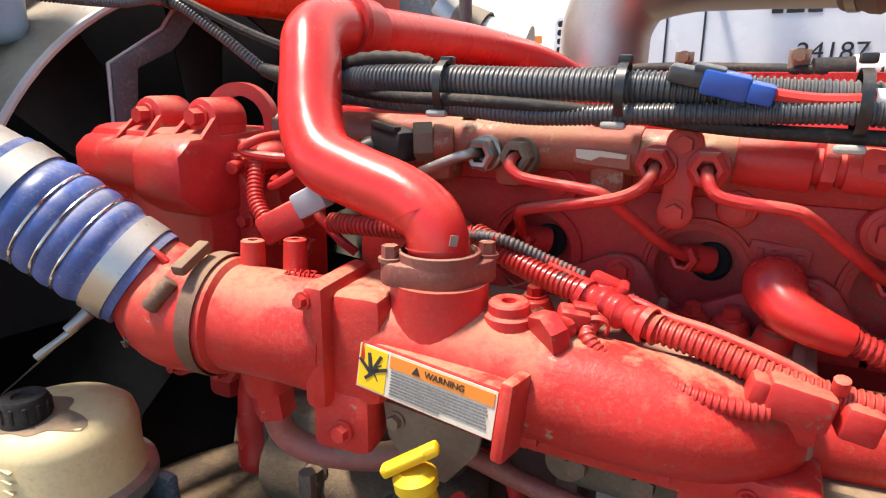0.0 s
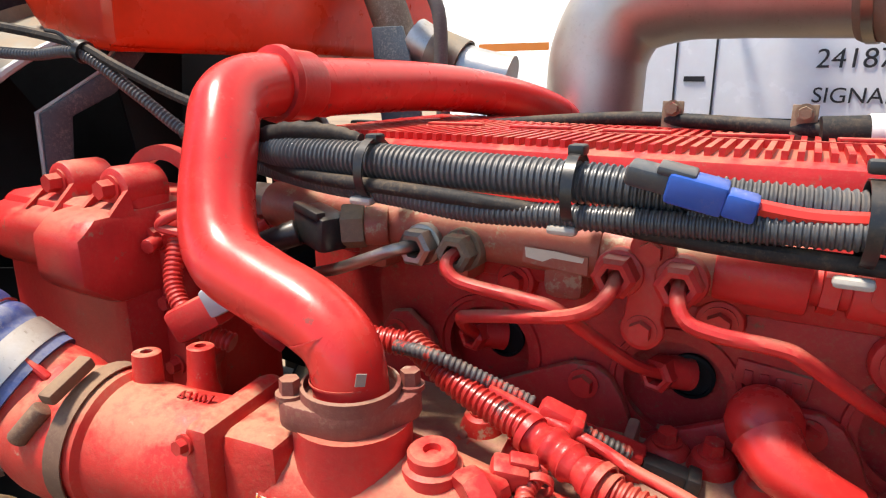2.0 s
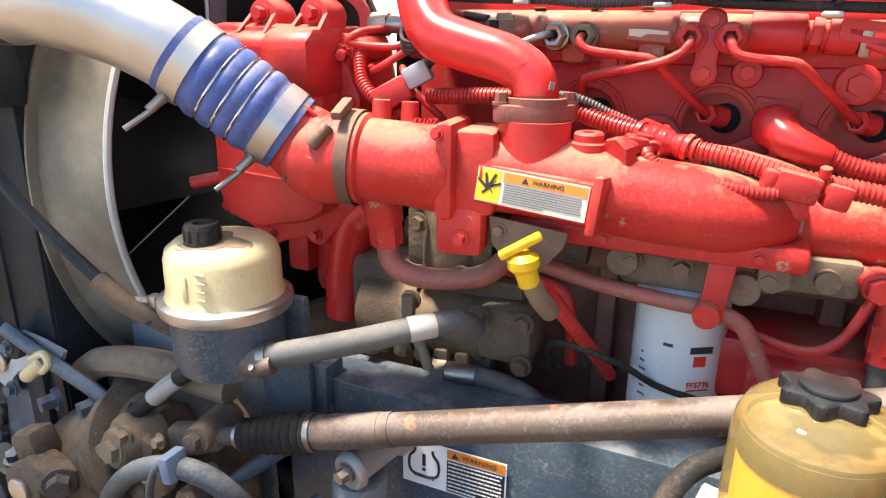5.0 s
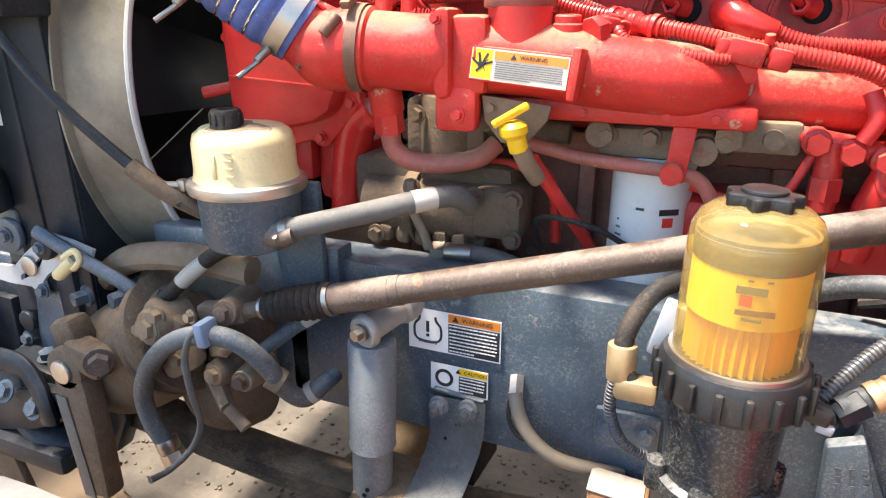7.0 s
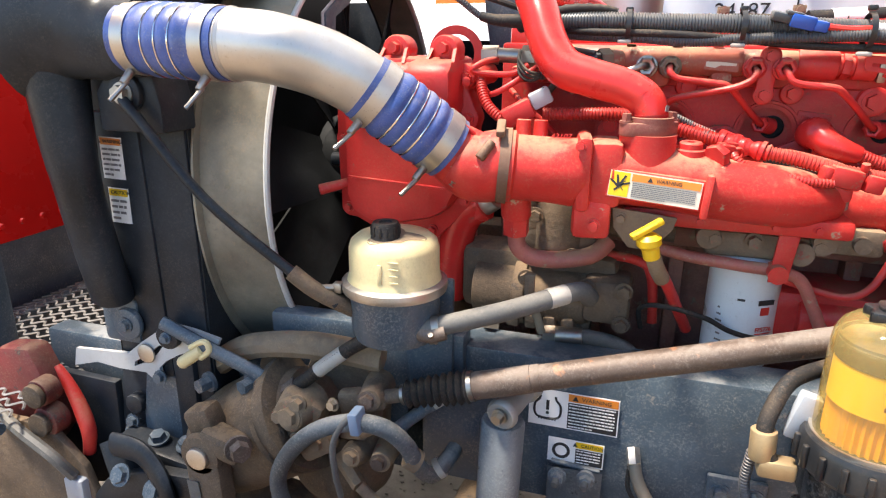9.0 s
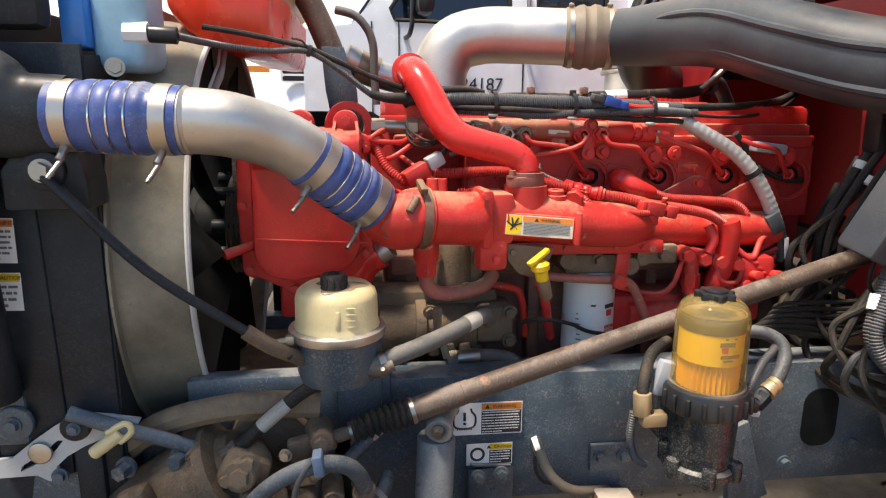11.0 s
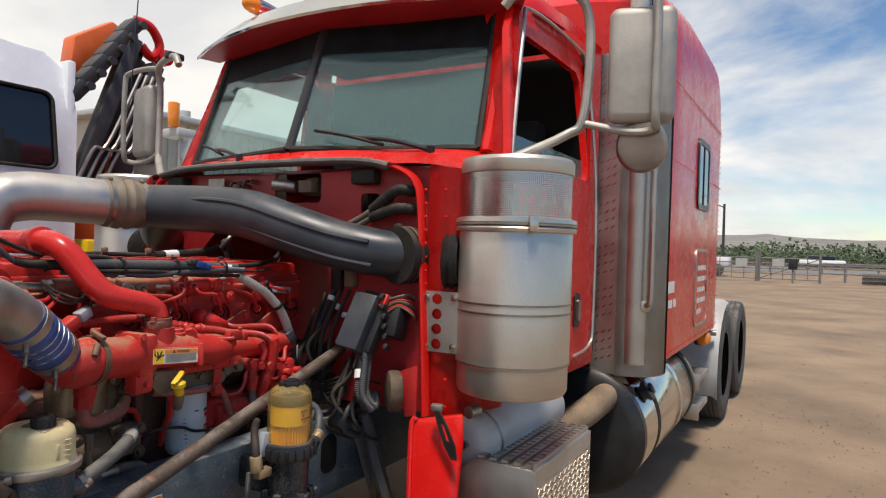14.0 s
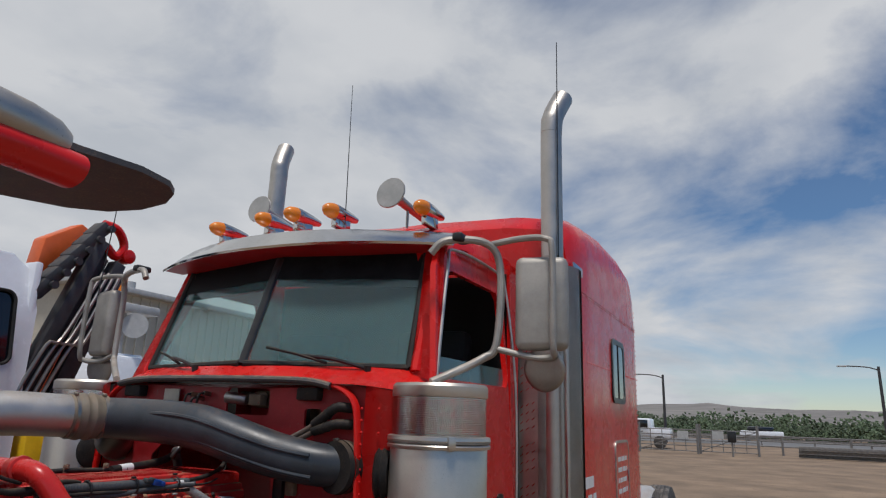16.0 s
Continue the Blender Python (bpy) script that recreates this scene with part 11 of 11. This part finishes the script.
for k in range(6):
    p = V((1.10 + 0.075 * k, 2.42, 2.52 + 0.105 * k))
    bm = B()
    bx(bm, p, (0.16, 0.14, 0.10), 0.02, (0, -50, 0))
    cy(bm, p + V((0.05, -0.08, 0.03)), p + V((0.05, -0.11, 0.03)), 0.03, seg=14)
    part("valve_section", bm, "crane_dark", cr)
for k in range(4):
    part("hydraulic_pipe", tube(B(), [(1.02 + 0.06 * k, 2.33, 1.75), (1.18 + 0.06 * k, 2.33, 2.12), (1.28 + 0.06 * k, 2.32, 2.18), (1.52 + 0.05 * k, 2.33, 2.72)], 0.014, 8, 5), "steel", cr)
bm = B()
tube(bm, [(1.50, 2.40, 3.12), (1.62, 2.38, 3.10), (1.70, 2.38, 2.98), (1.64, 2.38, 2.88), (1.56, 2.40, 2.95)], 0.035, 10, 5)
cy(bm, (1.74, 2.34, 2.90), (1.74, 2.46, 2.90), 0.06, seg=18, bev=0.01)
part("red_hose_guide", bm, "cab_red", cr)
part("warning_sticker", bx(B(), (1.66, 2.335, 2.05), (0.08, 0.004, 0.10), 0), "yellow_label", cr)

# ---------------------------------------------------------------- yard behind
sh_ = thing("warehouse", (16, 15, 0), "long beige metal-clad shed with a low roof", "building")
bm = bx(B(), (22, 17, 2.4), (26, 6, 4.8), 0.0)
wall = part("wall", bm, "wall_beige", sh_)
bm = B()
for k in range(80):
    bx(bm, (9.2 + 0.325 * k, 13.97, 2.4), (0.05, 0.06, 4.7), 0)
part("cladding_rib", bm, "wall_beige", wall)
part("roof", bx(B(), (22, 17, 4.88), (26.6, 6.6, 0.16), 0.02), "grey_paint", sh_)
part("roof_vent", cy(B(), (11.0, 14.4, 4.9), (11.0, 14.4, 5.25), 0.16, seg=14), "grey_paint", sh_)
bt = thing("utility_truck", (7.0, 9.2, 0), "white utility truck with amber beacon behind the crane", "truck")
part("body", bx(B(), (8.3, 9.9, 1.7), (3.2, 1.9, 1.9), 0.08), "white_paint", bt)
part("bucket", bx(B(), (7.2, 9.2, 3.6), (0.9, 0.5, 0.18), 0.03), "grey_paint", bt)
part("mast", cy(B(), (7.0, 9.2, 2.6), (7.0, 9.2, 3.6), 0.05, seg=10), "grey_paint", bt)
part("dish", lathe(B(), [(0, 0), (0.20, 0.05), (0.25, 0.14)], (7.15, 9.0, 3.25), (-0.6, -0.6, 0), 20), "grey_paint", bt)
part("beacon", cy(B(), (6.75, 9.1, 3.70), (6.75, 9.1, 4.18), 0.11, seg=16, bev=0.02), "amber_lamp", bt, "amber beacon")
for x in (7.3, 9.3):
    part("wheel", cy(B(), (x, 8.95, 0.42), (x, 9.2, 0.42), 0.42, seg=24, bev=0.04), "tyre", bt)
part("mast_base", bx(B(), (7.1, 9.5, 2.6), (0.8, 0.8, 0.2), 0.03), "white_paint", bt)


# fences and gates at the yard edge
def gate(y0, y1, x, h=1.35):
    t = thing("yard_gate", (x, (y0 + y1) / 2, 0), "weathered grey steel pipe gate", "gate", "yard gates")
    for y in (y0, y1):
        part("gate_post", cy(B(), (x, y, -0.05), (x, y, h + 0.35), 0.07, seg=10), "fence", t)
    for z in (0.15, 0.45, 0.75, 1.05, h):
        part("rail", cy(B(), (x, y0, z), (x, y1, z), 0.03, seg=6), "fence", t)
    for k in range(1, 5):
        y = y0 + (y1 - y0) * k / 5
        part("upright", cy(B(), (x, y, 0.15), (x, y, h), 0.025, seg=6), "fence", t)
    part("brace", cy(B(), (x, y0, 0.15), (x, y1, h), 0.025, seg=6), "fence", t)
    return t


for (y0, y1, x), (y, z) in (((4.6, 1.3, 40), (2.1, 1.05)), ((1.2, -1.9, 40.5), (0.2, 1.1))):
    part("sign_board", bx(B(), (x - 0.04, y, z), (0.03, 0.62, 0.45), 0.0), "grey_paint", gate(y0, y1, x), "small pale sign")
t = thing("keypad_post", (39, -0.6, 0), "dark gate keypad box on a post", "keypad")
part("post", cy(B(), (39, -0.6, -0.05), (39, -0.6, 0.9), 0.05, seg=8), "fence", t)
part("box", bx(B(), (39, -0.6, 1.05), (0.2, 0.45, 0.6), 0.03), "black_plastic", t)
fence_t = thing("rail_fence", (44, -20, 0), "long weathered pipe rail fence along the yard", "fence")
for k in range(26):
    y = 40 - k * 3.6
    if -2 < y < 5:
        continue
    part("fence_post", cy(B(), (44, y, -0.05), (44, y, 1.15), 0.07, seg=8), "fence", fence_t)
for z in (0.5, 0.8, 1.1):
    part("fence_rail", cy(B(), (44, -50, z), (44, -2, z), 0.04, seg=6), "fence", fence_t)
    part("fence_rail", cy(B(), (44, 5, z), (44, 40, z), 0.04, seg=6), "fence", fence_t)
t = thing("barrier_blocks", (42, -6, 0), "stack of weathered timbers lying at the yard edge", "timber")
for k in range(3):
    part("timber", bx(B(), (42 - 0.3 * k, -6.2, 0.12 + 0.22 * k), (0.25, 4.5, 0.2), 0.02), "fence", t)
t = thing("white_board", (38, -9.0, 0), "blank white board on posts at the yard edge", "board")
part("board", bx(B(), (38, -9.4, 0.95), (0.05, 2.4, 1.2), 0.01), "grey_paint", t)
part("board_post", cy(B(), (38.1, -8.1, -0.05), (38.1, -8.1, 2.0), 0.10, seg=8), "fence", t)
part("board_post", cy(B(), (38.1, -10.6, -0.05), (38.1, -10.6, 1.6), 0.08, seg=8), "fence", t)
t = thing("parked_van", (84, -1.5, 0), "white van parked beyond the gate", "van")
part("body", bx(B(), (84, -2.0, 0.75), (1.9, 4.6, 0.7), 0.15), "white_paint", t)
part("cabin", bx(B(), (84, -1.9, 1.30), (1.7, 2.8, 0.6), 0.2), "dark_glass", t)
for y in (-0.6, -3.4):
    part("wheel", cy(B(), (83.0, y, 0.34), (83.2, y, 0.34), 0.34, seg=16), "tyre", t)
t = thing("parked_pickup", (46, 5.2, 0), "white flatbed truck parked beyond the fence", "truck")
part("cab", bx(B(), (46, 5.5, 1.35), (1.9, 1.7, 1.2), 0.2), "white_paint", t)
part("nose", bx(B(), (46, 4.1, 1.0), (1.8, 1.4, 0.7), 0.15), "white_paint", t)
part("glass", bx(B(), (45.02, 5.4, 1.60), (0.06, 1.1, 0.5), 0.02), "dark_glass", t)
part("bed", bx(B(), (46, 8.4, 0.95), (2.0, 4.2, 0.2), 0.03), "fence", t)
for y in (4.1, 7.6):
    part("wheel", cy(B(), (45.0, y, 0.42), (45.3, y, 0.42), 0.42, seg=18, bev=0.04), "tyre", t)
for x, y, h, d in ((60, 5.6, 5.9, 1), (60, -10.9, 6.6, 1)):
    t = thing("street_lamp", (x, y, 0), "tall dark street lamp post with one arm", "street lamp", "street lamps")
    part("pole", cy(B(), (x, y, -0.1), (x, y, h), 0.14, 0.10, 10), "crane_dark", t)
    part("arm", tube(B(), [(x, y, h - 0.3), (x, y + 0.8 * d, h - 0.05), (x, y + 2.2 * d, h + 0.05)], 0.05, 6, 4), "crane_dark", t)
    part("lamp_head", bx(B(), (x, y + 2.5 * d, h + 0.03), (0.3, 0.7, 0.12), 0.03), "grey_paint", t)
bm = B()
bmesh.ops.create_grid(bm, x_segments=2, y_segments=40, size=1, matrix=Matrix.Translation((72, 0, 0.01)) @ Matrix.Diagonal((9, 260, 1, 1)))
solo("road", bm, "road", "grey highway beyond the yard fence", "road", kind="structure")
t = thing("guard_rail", (62, 0, 0), "long grey highway guard rail on posts", "guard rail")
for z in (0.55, 0.8):
    part("rail", bx(B(), (62, 0, z), (0.06, 200, 0.16), 0.0), "fence", t)
for k in range(50):
    part("post", bx(B(), (62.08, -98 + 4 * k, 0.42), (0.10, 0.12, 0.88), 0.0), "fence", t)

# scrub and trees beyond: many small leaf clumps
rnd = random.Random(11)
verts, faces = [], []
for k in range(1150):
    x = 92 + 95 * rnd.random() ** 1.3
    y = rnd.uniform(-1.05, 0.75) * (x * 0.95)
    big = rnd.random() ** 5
    r = (0.9 + 1.9 * big) * (0.72 + x / 300)
    for j in range(int(75 + 60 * big)):
        u = V((rnd.gauss(0, 1), rnd.gauss(0, 1), rnd.gauss(0, 1))).normalized() * rnd.uniform(0.45, 1.0)
        p = V((x + u.x * r * 1.7, y + u.y * r * 1.9, max(0.05, r * 0.62 + u.z * r * 0.72)))
        q = rnd.uniform(0.16, 0.34) * (0.5 + r * 0.32)
        n1 = V((rnd.gauss(0, 1), rnd.gauss(0, 1), rnd.gauss(0, 0.7))).normalized()
        n2 = n1.orthogonal().normalized()
        b0 = len(verts)
        verts += [p + n1 * q, p + n2 * q * 0.8, p - n1 * q * 0.9, p - n2 * q * 0.8, p + n1.cross(n2) * q * 0.6]
        faces += [(b0, b0 + 1, b0 + 4), (b0 + 1, b0 + 2, b0 + 4), (b0 + 2, b0 + 3, b0 + 4), (b0 + 3, b0, b0 + 4)]
me = bpy.data.meshes.new("scrub_trees")
me.from_pydata(verts, [], faces)
me.materials.append(M["leaf"])
tagged(new("scrub_trees", me), "band of green scrub trees beyond the highway", "trees", kind="stuff")
# long low hills
bm = B()
cols = []
for k in range(121):
    a = radians(-75 + 150 * k / 120)
    row = []
    for d, h in ((330, 0.0), (520, 5.0), (800, 14.0), (1150, 30.0), (1500, 46.0), (1700, 50.0)):
        p = V((d * math.cos(a), d * math.sin(a), 0))
        hh = h * (0.80 + 0.18 * noise.noise(p * 0.004) + 0.10 * noise.noise(p * 0.016)) - (0.5 if h == 0 else 0)
        row.append(bm.verts.new((p.x, p.y, hh)))
    cols.append(row)
for p, q in zip(cols, cols[1:]):
    for j in range(5):
        bm.faces.new((p[j], p[j + 1], q[j + 1], q[j]))
solo("backdrop_hills", bm, "hill", "long low dry hills on the horizon", "hills", kind="structure")

# loose stones on the yard
rnd = random.Random(3)
verts, faces = [], []
for k in range(2600):
    near = rnd.random() < 0.6
    x, y = (rnd.uniform(-1.5, 6.5), rnd.uniform(-3.2, 1.5)) if near else (rnd.uniform(0, 22), rnd.uniform(-12, -1.3))
    s = rnd.uniform(0.003, 0.009) * (1 if near else 1.4)
    b0 = len(verts)
    for dx, dy, dz in ((1, 0, 0), (0, 1, 0), (-1, 0, 0), (0, -1, 0), (0, 0, 0.8), (0, 0, -0.5)):
        verts.append((x + (dx + rnd.uniform(-0.3, 0.3)) * s, y + (dy + rnd.uniform(-0.3, 0.3)) * s, -0.008 + s * 0.3 + dz * s))
    for a, b in ((0, 1), (1, 2), (2, 3), (3, 0)):
        faces.append((b0 + a, b0 + b, b0 + 4))
        faces.append((b0 + b, b0 + a, b0 + 5))
me = bpy.data.meshes.new("loose_stones")
me.from_pydata(verts, [], faces)
me.materials.append(M["gravel"])
tagged(new("loose_stones", me), "loose pebbles scattered over the dirt yard", "stones", kind="stuff")

# soil patch and gravel coloured dark for the truck's shade on the ground
rnd_s = random.Random(77)
bm = B()
rim = []
for k in range(72):
    a = 2 * math.pi * k / 72
    f = 1 + 0.10 * math.sin(3 * a + 1) + 0.07 * math.sin(7 * a) + rnd_s.uniform(-0.05, 0.05)
    rim.append(bm.verts.new((-0.4 + 1.9 * f * math.cos(a), 0.48 + 0.80 * f * math.sin(a), 0.004)))
bm.faces.new(rim)
solo("ground_shade", bm, "shade_soil", "soil patch under the truck, painted dark for its shade", "stain", kind="structure")
stones = B()
for k in range(1500):
    x, y, r = rnd_s.uniform(-1.7, 0.9), rnd_s.uniform(-0.2, 1.0), rnd_s.uniform(0.003, 0.008)
    bmesh.ops.create_icosphere(stones, subdivisions=1, radius=r, matrix=Matrix.Translation((x, y, 0.005 + r * 0.4)) @ Matrix.Diagonal((rnd_s.uniform(0.7, 1.4), rnd_s.uniform(0.7, 1.4), 0.7, 1)))
solo("fine_gravel", stones, "shade_soil", "fine gravel under the truck, in the same painted shade", "gravel", kind="stuff")
